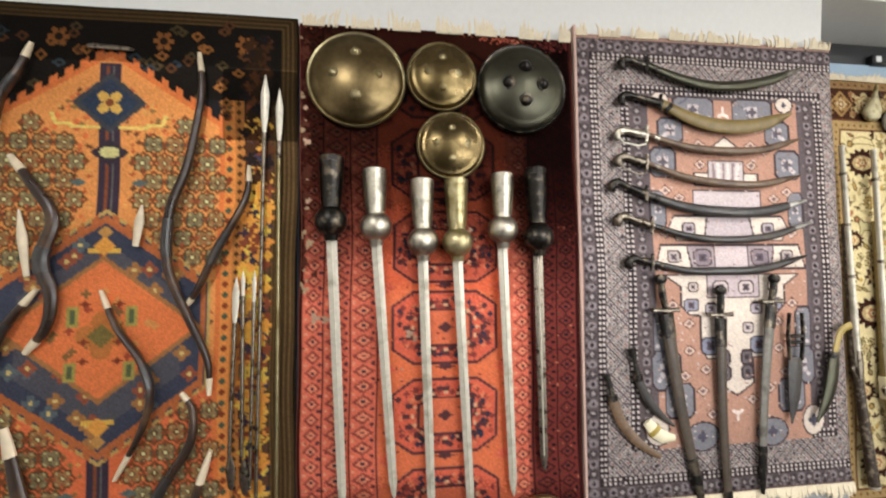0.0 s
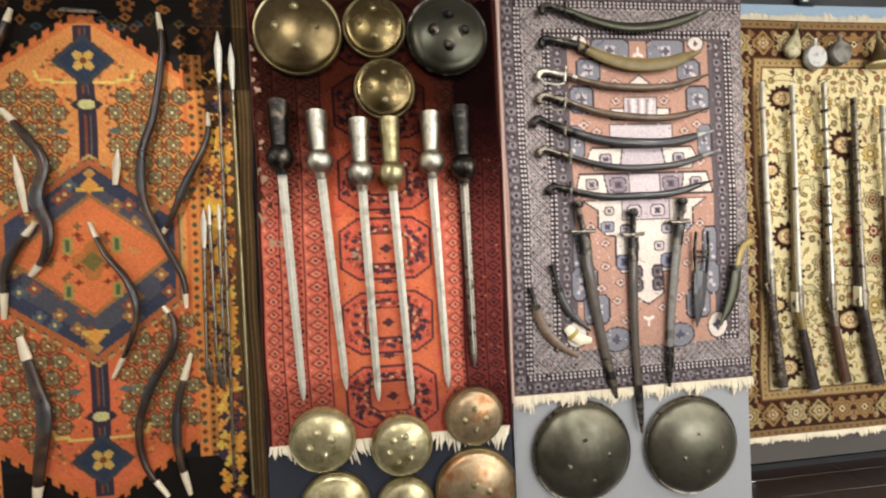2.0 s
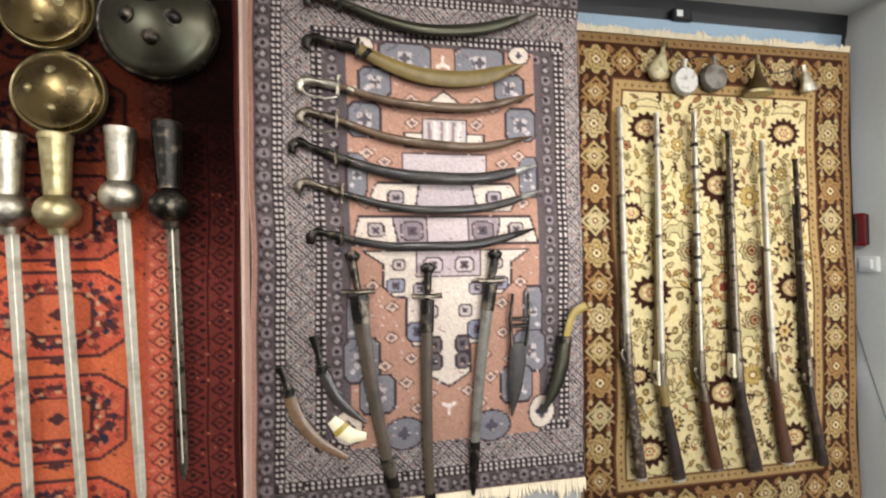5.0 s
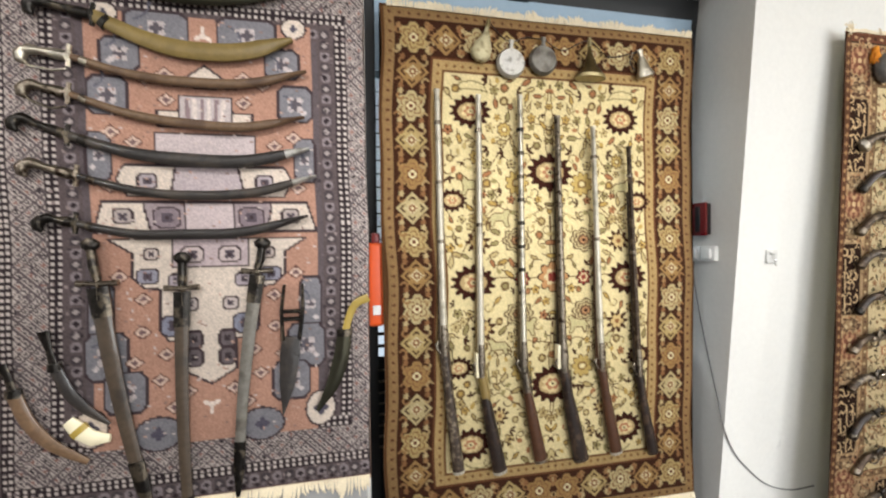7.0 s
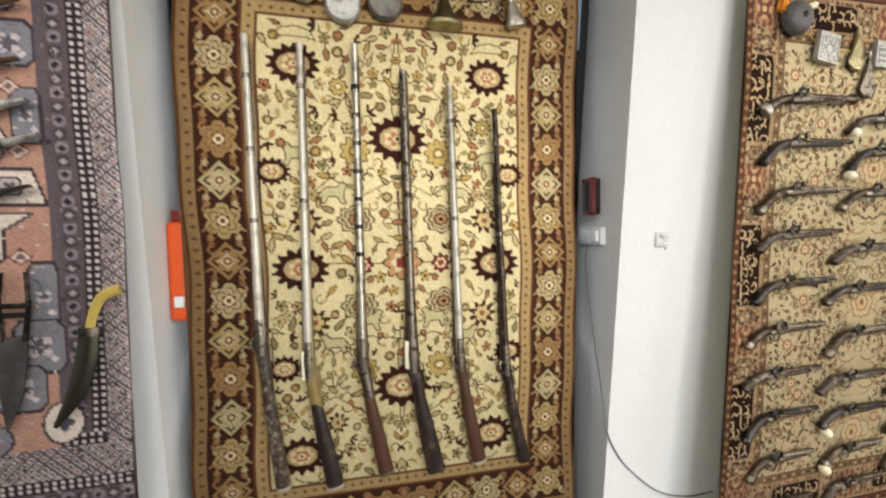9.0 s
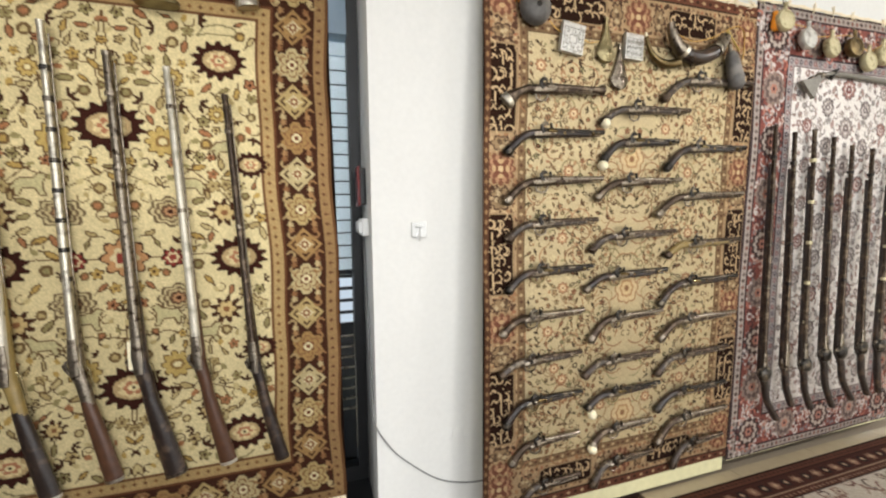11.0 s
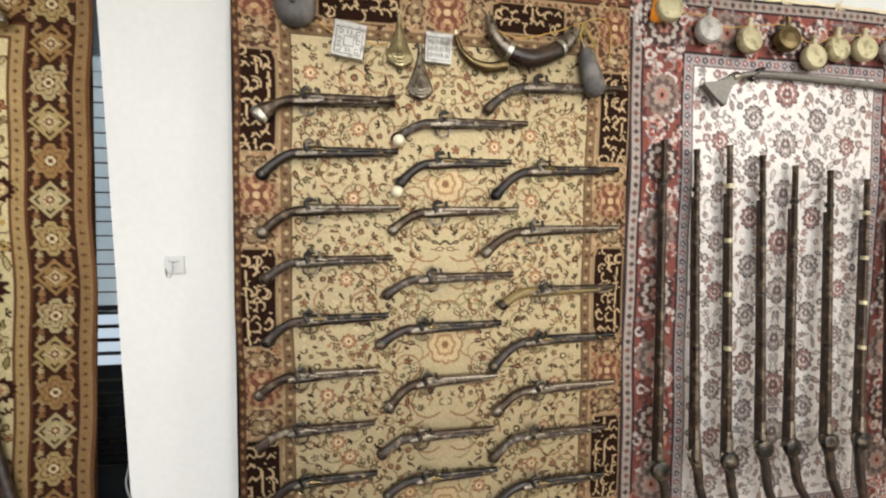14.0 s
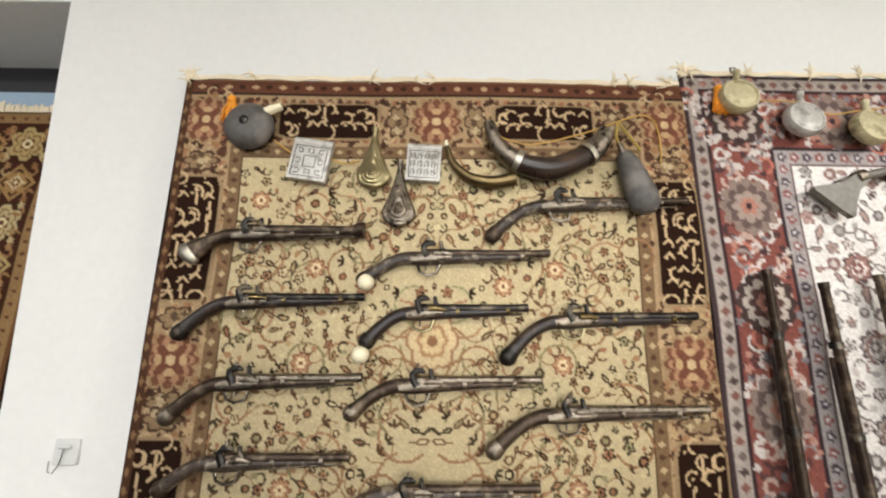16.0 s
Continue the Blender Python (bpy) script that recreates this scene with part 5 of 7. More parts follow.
def white_rug():
    k = Knots(1.40, 2.33, 0.005, (206, 196, 194))
    R, w, h = k.rng, k.w, k.h
    cx = w / 2
    k.band(0, 0.012, (70, 52, 52)), k.band(0.012, 0.05, (170, 154, 142)), k.band(0.05, 0.056, (64, 44, 46)), k.band(0.056, 0.225, (142, 72, 58)), k.band(0.225, 0.232, (60, 44, 48)), k.band(0.232, 0.272, (168, 156, 152)), k.band(0.272, 0.28, (96, 60, 60))
    for x, y, side, i in k.round_band(0.031, 0.034):
        k.dia(x, y, 0.013, 0.012, ((84, 66, 60), (136, 84, 70), (118, 100, 92))[i % 3])
    for x, y, side, i in k.round_band(0.252, 0.036):
        k.rose(x, y, 0.014, 5, 0.25, ((84, 70, 80), (150, 84, 76))[i % 2]), k.ell(x, y, 0.004, 0.004, (210, 200, 196))
    for x, y, side, i in k.round_band(0.14, 0.012):
        a = R.uniform(0, 6.3)
        k.curl(x + R.uniform(-0.06, 0.06), y + R.uniform(-0.06, 0.06), 0.07, a, 0.010, ((208, 194, 184), (196, 160, 142), (96, 60, 56))[i % 3], 4.5)
    for q in range(260):
        d, t = R.uniform(0.08, 0.2), R.uniform(0, 1)
        x, y = ((d, t * h), (w - d, t * h), (t * w, d), (t * w, h - d))[q % 4]
        k.curl(x, y, 0.1, R.uniform(0, 6.3), 0.008, ((214, 202, 192), (150, 138, 134), (196, 108, 80))[q % 3], R.choice([-4.5, 4.5]))
    for q in range(1500):
        d, t = R.uniform(0.06, 0.222), R.uniform(0, 1)
        x, y = ((d, t * h), (w - d, t * h), (t * w, d), (t * w, h - d))[q % 4]
        k.rose(x, y, R.uniform(0.006, 0.013), 5, 0.3, ((206, 190, 180), (84, 56, 56), (188, 128, 108), (132, 124, 126), (206, 192, 182))[q % 5])
    for x, y, side, i in k.round_band(0.14, 0.26):
        k.rose(x, y, 0.082, 12, 0.12, ((78, 58, 54), (146, 122, 108))[i % 2]), k.rose(x, y, 0.064, 10, 0.14, ((190, 172, 156), (108, 86, 80))[i % 2]), k.rose(x, y, 0.046, 8, 0.16, ((96, 64, 58), (168, 144, 128))[i % 2]), k.rose(x, y, 0.026, 6, 0.2, (186, 120, 96)), k.ell(x, y, 0.01, 0.01, (70, 50, 54))
    f = 0.28
    k.rect(f, f, w - f, h - f, (230, 222, 214))
    pal = ((128, 104, 100), (118, 106, 104), (150, 108, 98), (140, 126, 118), (98, 78, 76))
    taken = []
    for iv in range(9):
        for iu, u in enumerate((0.0, -0.15, -0.3)):
            x, y, r = cx + u, 0.36 + iv * 0.2 + 0.1 * (iu % 2), (0.058, 0.048, 0.042)[iu]
            if y > h - f - 0.05:
                continue
            taken.append((x, y, r))
            red = (iv + iu) % 3 == 0
            k.rose(x, y, r, 10, 0.16, (86, 66, 66)), k.rose(x, y, r - 0.007, 10, 0.16, (170, 118, 106) if red else (176, 162, 154)), k.rose(x, y, r * 0.6, 8, 0.16, (222, 208, 198)), k.rose(x, y, r * 0.42, 6, 0.2, (138, 78, 70) if red else (128, 112, 110)), k.ell(x, y, r * 0.12, r * 0.12, (226, 214, 204))
            for e in (-1, 1):
                k.curl(x, y + e * r, 0.13, 1.57 * e + 1.57 + 0.6, 0.006, pal[iu], 3.6 * e)
    fills = ((204, 190, 182), (186, 150, 138), (172, 164, 158), (214, 200, 190))
    for q, (x, y) in enumerate(k.scatter(f + 0.012, f + 0.012, cx, h - f - 0.012, 0.034, taken, 6000)):
        k.sprig(x, y, R.uniform(0.014, 0.024), (1, 0, 2, 1, 4, 0)[q % 6], fills[q % 4], pal[q % 5], R.uniform(0, 6.3))
    k.mirror()
    k.age(0.04, 0.74)
    return k


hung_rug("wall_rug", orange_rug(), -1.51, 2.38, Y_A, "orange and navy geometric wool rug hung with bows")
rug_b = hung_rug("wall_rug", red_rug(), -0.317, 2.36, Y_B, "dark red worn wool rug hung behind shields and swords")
rug_c = hung_rug("wall_rug", grey_rug(), 0.685, 2.42, Y_C, "grey and pink wool rug with patterned borders")
rug_d = hung_rug("wall_rug", gold_rug(), 1.895, 2.42, Y_D, "gold and cream wool rug with brown rosette border", wave=0.007)
rug_e = hung_rug("wall_rug", beige_rug(), 3.943, 2.365, Y_E, "beige floral wool rug with dark scrolled border panels")
rug_f = hung_rug("wall_rug", white_rug(), 5.352, 2.40, Y_F, "white floral wool rug with red border")
# deepened to fit the camera's view: hides the navy board's side
part("selvedge", block(0.6725, 0.684, 1.3935, 1.449, 0.626, 2.42, 0.003), PINK_WOOL, rug_c, "pinkish edge strip, deepened to cover the neighbouring board's side")
fringe(rug_b, -0.31, 0.66, 2.36, Y_B, 0.06, False, 3, 0.009, 0.7)
fringe(rug_b, -0.31, 0.66, 0.525, Y_B, 0.085, True, 4)
fringe(rug_c, 0.69, 1.825, 2.42, Y_C, 0.045, False, 5, 0.009, 0.75)
fringe(rug_c, 0.69, 1.825, 0.625, Y_C, 0.065, True, 6)
fringe(rug_d, 1.925, 3.375, 2.42, Y_D, 0.03, False, 7)
fringe(rug_d, 1.925, 3.375, 0.205, Y_D, 0.035, True, 8)
tufts(rug_e, 3.942, 5.345, 2.365, Y_E, 9)
tufts(rug_f, 5.345, 6.75, 2.40, Y_F, 12)

# boards behind the rugs
tagged(part("display_board", block(-1.55, -0.33, 1.418, 1.468, 0.0, 2.37, 0.003), NAVY_CLOTH), "dark cloth-covered board behind the orange rug", "board")
tagged(part("display_board", block(-0.325, 0.671, 1.408, 1.468, 0.0, 2.34, 0.003), NAVY_CLOTH), "navy cloth-covered board behind the red rug", "board")
tagged(part("display_board", block(0.69, 1.815, 1.4525, 1.468, 0.0, 2.41, 0.002), GREY_BOARD), "grey painted board below the grey rug", "board")
stand = thing("display_board", 2.65, 1.70, 0.0, "dark grey display board on short metal legs holding a rug", "board")
part("panel", block(1.95, 3.36, 1.686, 1.71, 0.07, 2.40, 0.003), SHADE_BOARD, stand)
for leg_x in (2.0, 3.30):
    part("leg", block(leg_x - 0.012, leg_x + 0.012, 1.682, 1.715, 0.0, 0.09, 0.003), CHROME, stand, "short metal leg")
    part("foot", block(leg_x - 0.02, leg_x + 0.02, 1.64, 1.76, 0.0, 0.012, 0.003), CHROME, stand, "flat metal foot")
tagged(part("display_board", leaning_block(3.97, 5.335, 0.02, 2.34, lambda z: 1.449 - 0.03 * (z - 1.5), 0.014), BOARD_WOOD), "pale wooden board behind the pistol rug", "board")
tagged(part("display_board", leaning_block(5.365, 6.735, 0.06, 2.38, lambda z: 1.449 - 0.03 * (z - 1.5), 0.012), BOARD_WOOD), "pale wooden board behind the long-gun rug", "board")



# ---- shields ----
def shield(x, z, r, y_back, mat, label, bosses=4, boss_mat=None, boss_turn=0.78, boss_at=0.42, boss_r=0.085, rings=(0.9,), group="round shields", dome=0.26):
    """A round domed shield, its rim on the wall, with a rolled rim and bosses."""
    ob = thing("round_shield", x, y_back, z, label, "shield", group)
    m = facing(x, y_back, z)

    def height(q):
        return 0.012 + dome * r * (1 - q * q) ** 0.8 if q < 1 else 0.012
    prof = [(r, 0.0), (r * 1.0, 0.008), (r * 0.985, 0.014), (r * 0.955, 0.012)]
    for i in range(15):
        q = 0.94 * (1 - i / 14)
        prof.append((r * q, height(q) + (0.004 if any(abs(q - g) < 0.03 for g in rings) else 0)))
    part("bowl", lathe(prof, m, 56), mat, ob)
    part("rim", lathe([(r * 0.97, 0.002), (r * 1.012, 0.004), (r * 1.02, 0.011), (r * 1.0, 0.018), (r * 0.965, 0.014)], m, 56), boss_mat or mat, ob, "rolled metal rim")
    for i in range(bosses):
        a = boss_turn + 2 * math.pi * i / bosses
        bx, bz, q = r * boss_at * math.cos(a), r * boss_at * math.sin(a), boss_at
        mb = m @ pose(bx, bz, height(q) - 0.004) @ Matrix.Rotation(0.45, 4, Vector((-math.sin(a), math.cos(a), 0)))
        br = r * boss_r
        part("boss", lathe([(br * 1.35, 0), (br * 1.3, 0.004), (br, 0.005), (br * 0.92, br * 0.5), (br * 0.6, br * 0.85), (0, br)], mb, 18), boss_mat or mat, ob, "small domed boss")
    return ob


BY = 1.385
shield(-0.125, 2.155, 0.166, BY, BRONZE, "large domed olive bronze shield with four bosses", 4, BRASS, 0.0, 0.45, 0.085, dome=0.34)
shield(0.170, 2.180, 0.123, BY, DARK_BRASS, "small domed brass shield with four bosses", 4, BRASS, 0.0, 0.44, 0.09, dome=0.34)
shield(0.460, 2.149, 0.163, BY, GREEN_IRON, "domed greenish steel shield with four round bosses", 4, IRON, 0.0, 0.38, 0.12, dome=0.34)
shield(0.200, 1.934, 0.119, BY, DARK_BRASS, "small domed brass shield with four bosses", 4, BRASS, 0.0, 0.46, 0.09, dome=0.34)
shield(-0.101, 0.561, 0.127, BY - 0.004, PALE_SHIELD, "domed brass shield with small pale bosses", 4, PALE_SHIELD, 0.3, 0.36, 0.115, dome=0.36)
shield(0.208, 0.509, 0.121, BY - 0.004, PALE_SHIELD, "domed brass shield with a ring of bosses", 6, PALE_SHIELD, 0.2, 0.42, 0.10, dome=0.36)
shield(0.505, 0.600, 0.119, BY - 0.004, COPPER_SHIELD, "domed copper-brown shield with four bosses", 4, BRASS, 0.0, 0.36, 0.10, dome=0.36)
shield(-0.066, 0.279, 0.138, 1.402, PALE_SHIELD, "domed brass shield hung low on navy cloth", 4, BRASS, 0.5, 0.4, dome=0.36)
shield(0.211, 0.255, 0.117, 1.402, PALE_SHIELD, "domed brass shield hung low on navy cloth", 4, BRASS, 0.9, 0.4, dome=0.36)
shield(0.504, 0.290, 0.168, 1.402, COPPER_SHIELD, "large domed bronze shield hung low on navy cloth", 4, BRASS, 0.3, 0.3, dome=0.36)
shield(0.989, 0.371, 0.222, 1.446, PALE_IRON, "large grey steel domed shield with four small studs", 4, STEEL, 0.2, 0.4, 0.04, (0.97,), dome=0.38)
shield(1.506, 0.353, 0.220, 1.446, PALE_IRON, "large grey steel domed shield with four small studs", 4, STEEL, 0.2, 0.4, 0.04, (0.97,), dome=0.38)


# ---- gauntlet swords ----
def gauntlet_sword(x0, z0, xb, zb, x1, z1, cuff, blade, label):
    """A cuff with a ball guard and a long straight blade."""
    ob = thing("gauntlet_sword", xb, 1.39, zb, label, "sword", "gauntlet swords")
    L = math.hypot(xb - x0, zb - z0)

    def at(f):
        return x0 + (xb - x0) * f, z0 + (zb - z0) * f
    y = 1.342
    rows = []
    for f, r in ((0.0, 0.031), (0.03, 0.038), (0.08, 0.036), (0.3, 0.034), (0.6, 0.030), (0.72, 0.027), (0.8, 0.029)):
        rows.append((*at(f), r, r))
    sleeve = part("cuff", sweep(rows, y, 20), cuff, ob)
    part("cuff_band", sweep([(*at(0.02), 0.039, 0.039), (*at(0.1), 0.0385, 0.0385)], y, 20), cuff, sleeve, "raised band at the cuff's mouth")
    for s in (-1, 1):
        part("side_strap", sweep([(at(0.1)[0] + s * 0.037, at(0.1)[1], 0.003, 0.010), (at(0.75)[0] + s * 0.029, at(0.75)[1], 0.003, 0.010)], y, 6), cuff, sleeve)
    ball = []
    for i in range(13):
        t = -1 + 2 * i / 12
        ball.append((xb, zb - t * 0.051, 0.052 * math.sqrt(max(1 - t * t, 0.05)), 0.050 * math.sqrt(max(1 - t * t, 0.05))))
    part("ball_guard", sweep(ball, y, 22), cuff, ob, "round ball guard")
    part("collar", sweep([(xb, zb - 0.04, 0.024, 0.024), (xb + 0.001, zb - 0.065, 0.021, 0.014)], y, 14), cuff, ob)
    rows = []
    for f, w in ((0.0, 0.0185), (0.3, 0.0175), (0.7, 0.0160), (0.93, 0.0145), (0.98, 0.008), (1.0, 0.001)):
        rows.append((xb + (x1 - xb) * f, zb - 0.05 + (z1 - zb + 0.05) * f, w, 0.0035, 0.022 * f))
    steel = part("blade", sweep(rows, y + 0.01, 8), blade, ob, "long straight steel blade")
    part("fuller", sweep([(r[0], r[1], 0.004, 0.0045, r[4]) for r in rows[:-2]], y + 0.0095, 6), BRIGHT_STEEL, steel)
    return ob


gauntlet_sword(-0.203, 1.878, -0.204, 1.663, -0.167, 0.715, IRON, BRIGHT_STEEL, "gauntlet sword with a blackened iron cuff")
gauntlet_sword(-0.064, 1.838, -0.058, 1.645, -0.001, 0.745, SILVER, BRIGHT_STEEL, "gauntlet sword with a bright silvered cuff")
gauntlet_sword(0.095, 1.807, 0.097, 1.595, 0.123, 0.690, SILVER, BRIGHT_STEEL, "gauntlet sword with a bright silvered cuff")
gauntlet_sword(0.211, 1.810, 0.215, 1.592, 0.257, 0.663, PALE_SHIELD, BRIGHT_STEEL, "gauntlet sword with a brass cuff")
gauntlet_sword(0.373, 1.831, 0.373, 1.636, 0.405, 0.723, SILVER, BRIGHT_STEEL, "gauntlet sword with a bright silvered cuff")
gauntlet_sword(0.492, 1.853, 0.500, 1.609, 0.516, 0.800, IRON, STEEL, "gauntlet sword with a dark iron cuff and rusty blade")


# ---- sabres ----
def sabre(pts, w, scab, hilt, label, tip_mat=None, bowed=False):
    """A curved sheathed sabre laid across the rug: hilt, guard, belly and tip."""
    (xh, zh), (xg, zg), (xm, zm), (xt, zt) = pts
    ob = thing("sabre", xg, 1.435, zg, label, "sabre", "sabres on the grey rug")
    y = 1.418
    path = smooth_path([(xg, zg), ((xg + xm) / 2, (zg + zm) / 2 - 0.014), (xm, zm), ((xm + xt) / 2, (zm + zt) / 2 - 0.022), (xt, zt)], 5)
    n = len(path)
    rows = []
    for i, p in enumerate(path):
        f = i / (n - 1)
        q = w * (0.72 + 0.38 * math.sin(math.pi * min(f * 1.05, 1) * 0.8)) * (1 if f < 0.86 else 1 - 0.75 * (f - 0.86) / 0.14)
        rows.append((p[0], p[1], q, 0.011))
    part("scabbard", sweep(rows, y, 12), scab, ob)
    for f in (0.07,):
        i = int(f * (n - 1))
        part("band", sweep([(rows[i][0], rows[i][1], rows[i][2] * 1.12, 0.013), (rows[i + 1][0] - 0.012, rows[i + 1][1], rows[i + 1][2] * 1.12, 0.013)], y, 12), hilt, ob, "metal band")
    tip = rows[-4:]
    part("chape", sweep([(r[0], r[1], r[2] * 1.08, 0.0122) for r in tip[1:]], y, 10), tip_mat or scab, ob, "scabbard tip")
    grip = smooth_path([(xg, zg), ((xg + xh) / 2, (zg + zh) / 2 + 0.004), (xh + 0.018, zh + 0.004), (xh, zh - 0.012)], 4)
    part("grip", sweep([(p[0], p[1], 0.0135 + 0.003 * math.sin(i), 0.012) for i, p in enumerate(grip)], y, 10), hilt, ob)
    part("pommel", sweep([(xh + 0.006, zh + 0.006, 0.012, 0.012), (xh - 0.004, zh - 0.01, 0.018, 0.015), (xh - 0.004, zh - 0.026, 0.014, 0.012), (xh + 0.006, zh - 0.034, 0.006, 0.006)], y, 10), hilt, ob)
    part("crossguard", sweep([(xg + 0.004, zg + 0.033, 0.007, 0.008), (xg + 0.001, zg + 0.018, 0.006, 0.007), (xg, zg, 0.013, 0.013), (xg - 0.001, zg - 0.018, 0.006, 0.007), (xg - 0.002, zg - 0.032, 0.007, 0.008)], y - 0.002, 8), hilt, ob)
    if bowed:
        part("knuckle_bow", tube([Vector((*p,)) for p in [(xg - 0.003, y - 0.004, zg - 0.038), (xg - 0.04, y - 0.008, zg - 0.047), (xh + 0.02, y - 0.008, zh - 0.045), (xh, y - 0.004, zh - 0.02)]], 0.0035), hilt, ob, "thin curved knuckle guard")
    return ob


sabre([(0.880, 2.303), (0.979, 2.290), (1.281, 2.220), (1.663, 2.310)], 0.019, GREEN_IRON, IRON, "curved sabre in a dark grey scabbard", DULL_STEEL)
sabre([(0.875, 2.163), (1.033, 2.141), (1.286, 2.059), (1.599, 2.117)], 0.026, OCHRE_WOOD, IRON, "broad curved sabre in an olive brass scabbard")
sabre([(0.852, 2.022), (0.969, 2.014), (1.281, 1.960), (1.640, 2.017)], 0.014, BROWN_LEATHER, SILVER, "slender sabre in a brown scabbard with silver hilt", None, True)
sabre([(0.853, 1.922), (0.965, 1.903), (1.275, 1.831), (1.631, 1.867)], 0.014, BROWN_LEATHER, STEEL, "slender sabre in a light brown scabbard with steel hilt", None, True)
sabre([(0.827, 1.823), (0.960, 1.781), (1.269, 1.718), (1.645, 1.763)], 0.019, LEATHER, IRON, "curved sabre in a black leather scabbard", ENGRAVED)
sabre([(0.846, 1.693), (0.979, 1.661), (1.288, 1.606), (1.666, 1.675)], 0.014, LEATHER, STEEL, "slender sabre in a dark leather scabbard with pale tip", ENGRAVED)
sabre([(0.882, 1.531), (0.974, 1.519), (1.258, 1.484), (1.637, 1.542)], 0.015, LEATHER, IRON, "straight-hilted sabre in a dark leather scabbard")


# ---- short swords and daggers on the grey rug ----
def hanging_sword(x0, z0, x1, z1, x2, z2, w, label, guard=0.05, mat=None):
    ob = thing("short_sword", x0, 1.435, z0, label, "sword", "swords hung point down")
    y, mat = 1.42, mat or LEATHER
    part("grip", sweep([(x0, z0 + 0.02, 0.012, 0.011), (x0 * 0.6 + x1 * 0.4, z0 * 0.6 + z1 * 0.4, 0.014, 0.013), (x1, z1 + 0.02, 0.011, 0.011)], y, 10), IRON, ob)
    part("pommel", sweep([(x0, z0 + 0.038, 0.01, 0.01), (x0, z0 + 0.025, 0.026, 0.015), (x0, z0 + 0.012, 0.024, 0.014), (x0, z0, 0.012, 0.01)], y, 12), IRON, ob, "disc pommel")
    part("crossguard", sweep([(x1 - guard, z1 + 0.014, 0.010, 0.009), (x1 - 0.015, z1 + 0.012, 0.007, 0.008), (x1, z1 + 0.012, 0.012, 0.012), (x1 + 0.015, z1 + 0.012, 0.007, 0.008), (x1 + guard, z1 + 0.014, 0.010, 0.009)], y, 8), STEEL, ob)
    part("langet", sweep([(x1, z1 + 0.03, 0.006, 0.012), (x1 + 0.004, z1 - 0.04, 0.004, 0.012)], y, 6), STEEL, ob)
    rows = []
    for i in range(9):
        f = i / 8
        bow = 0.012 * math.sin(math.pi * f)
        rows.append((x1 + (x2 - x1) * f - bow, z1 + (z2 - z1) * f, w * (1 - 0.35 * f) if i < 8 else w * 0.25, 0.010 - 0.004 * f, 0.004 * f))
    part("scabbard", sweep(rows, y, 10), mat, ob)
    part("chape", sweep([(r[0], r[1], r[2] * 1.15, r[3] * 1.15, r[4]) for r in rows[-3:]], y, 10), IRON, ob)
    part("locket", sweep([(r[0], r[1], r[2] * 1.12, r[3] * 1.15, r[4]) for r in rows[:2]], y, 10), IRON, ob)
    return ob


hanging_sword(1.008, 1.436, 1.025, 1.325, 1.152, 0.600, 0.027, "sword in a dark brown leather scabbard hung point down", 0.055, SCABBARD)
hanging_sword(1.257, 1.391, 1.254, 1.303, 1.265, 0.435, 0.022, "long thin sword with a dark scabbard hung point down", 0.05, SCABBARD)
hanging_sword(1.493, 1.433, 1.476, 1.350, 1.402, 0.630, 0.022, "narrow sword in a pale grey scabbard hung point down", 0.048, DULL_STEEL)

katar = thing("punch_dagger", 1.578, 1.435, 1.14, "dark iron punch dagger with two side bars", "dagger")
for s in (-1, 1):
    part("side_bar", sweep([(1.585 + s * 0.028, 1.315, 0.005, 0.008), (1.58 + s * 0.034, 1.23, 0.006, 0.008), (1.575 + s * 0.026, 1.13, 0.007, 0.008)], 1.424, 8), IRON, katar)
for cz in (1.20, 1.225):
    part("grip_bar", sweep([(1.55, cz, 0.007, 0.007), (1.61, cz, 0.007, 0.007)], 1.424, 8), IRON, katar)
part("blade", sweep([(1.575, 1.14, 0.032, 0.006), (1.57, 1.08, 0.034, 0.008), (1.56, 0.98, 0.026, 0.007), (1.546, 0.885, 0.003, 0.003)], 1.426, 8), LEATHER, katar, "dark sheathed triangular blade")


def curved_dagger(rows, grip_rows, mat, grip_mat, label):
    ob = thing("curved_dagger", rows[0][0], 1.435, rows[0][1], label, "dagger", "curved daggers")

    def body(r):
        n = 5
        p = smooth_path([q[:3] for q in r], n)
        return [(q[0], q[1], q[2], max(0.4 * q[2], 0.004)) for q in p]
    part("sheath", sweep(body(rows), 1.424, 10), mat, ob)
    part("grip", sweep(body(grip_rows), 1.420, 10), grip_mat, ob)
    part("collar", sweep([(rows[0][0], rows[0][1] + 0.012, rows[0][2] * 1.1, 0.014), (rows[0][0], rows[0][1] - 0.012, rows[0][2] * 1.1, 0.014)], 1.424, 10), IRON, ob)
    return ob


curved_dagger([(1.748, 1.145, 0.024), (1.735, 1.06, 0.027), (1.705, 0.97, 0.022), (1.655, 0.885, 0.006)], [(1.752, 1.155, 0.012), (1.766, 1.205, 0.013), (1.788, 1.243, 0.014), (1.83, 1.262, 0.015)], GREEN_IRON, YELLOW_HORN, "curved dagger with yellow horn grip and green sheath")
curved_dagger([(0.80, 1.02, 0.020), (0.835, 0.93, 0.020), (0.895, 0.855, 0.018), (0.985, 0.795, 0.010)], [(0.80, 1.03, 0.012), (0.79, 1.07, 0.011), (0.776, 1.105, 0.015)], BROWN_LEATHER, IRON, "curved dagger in a worn brown leather sheath")
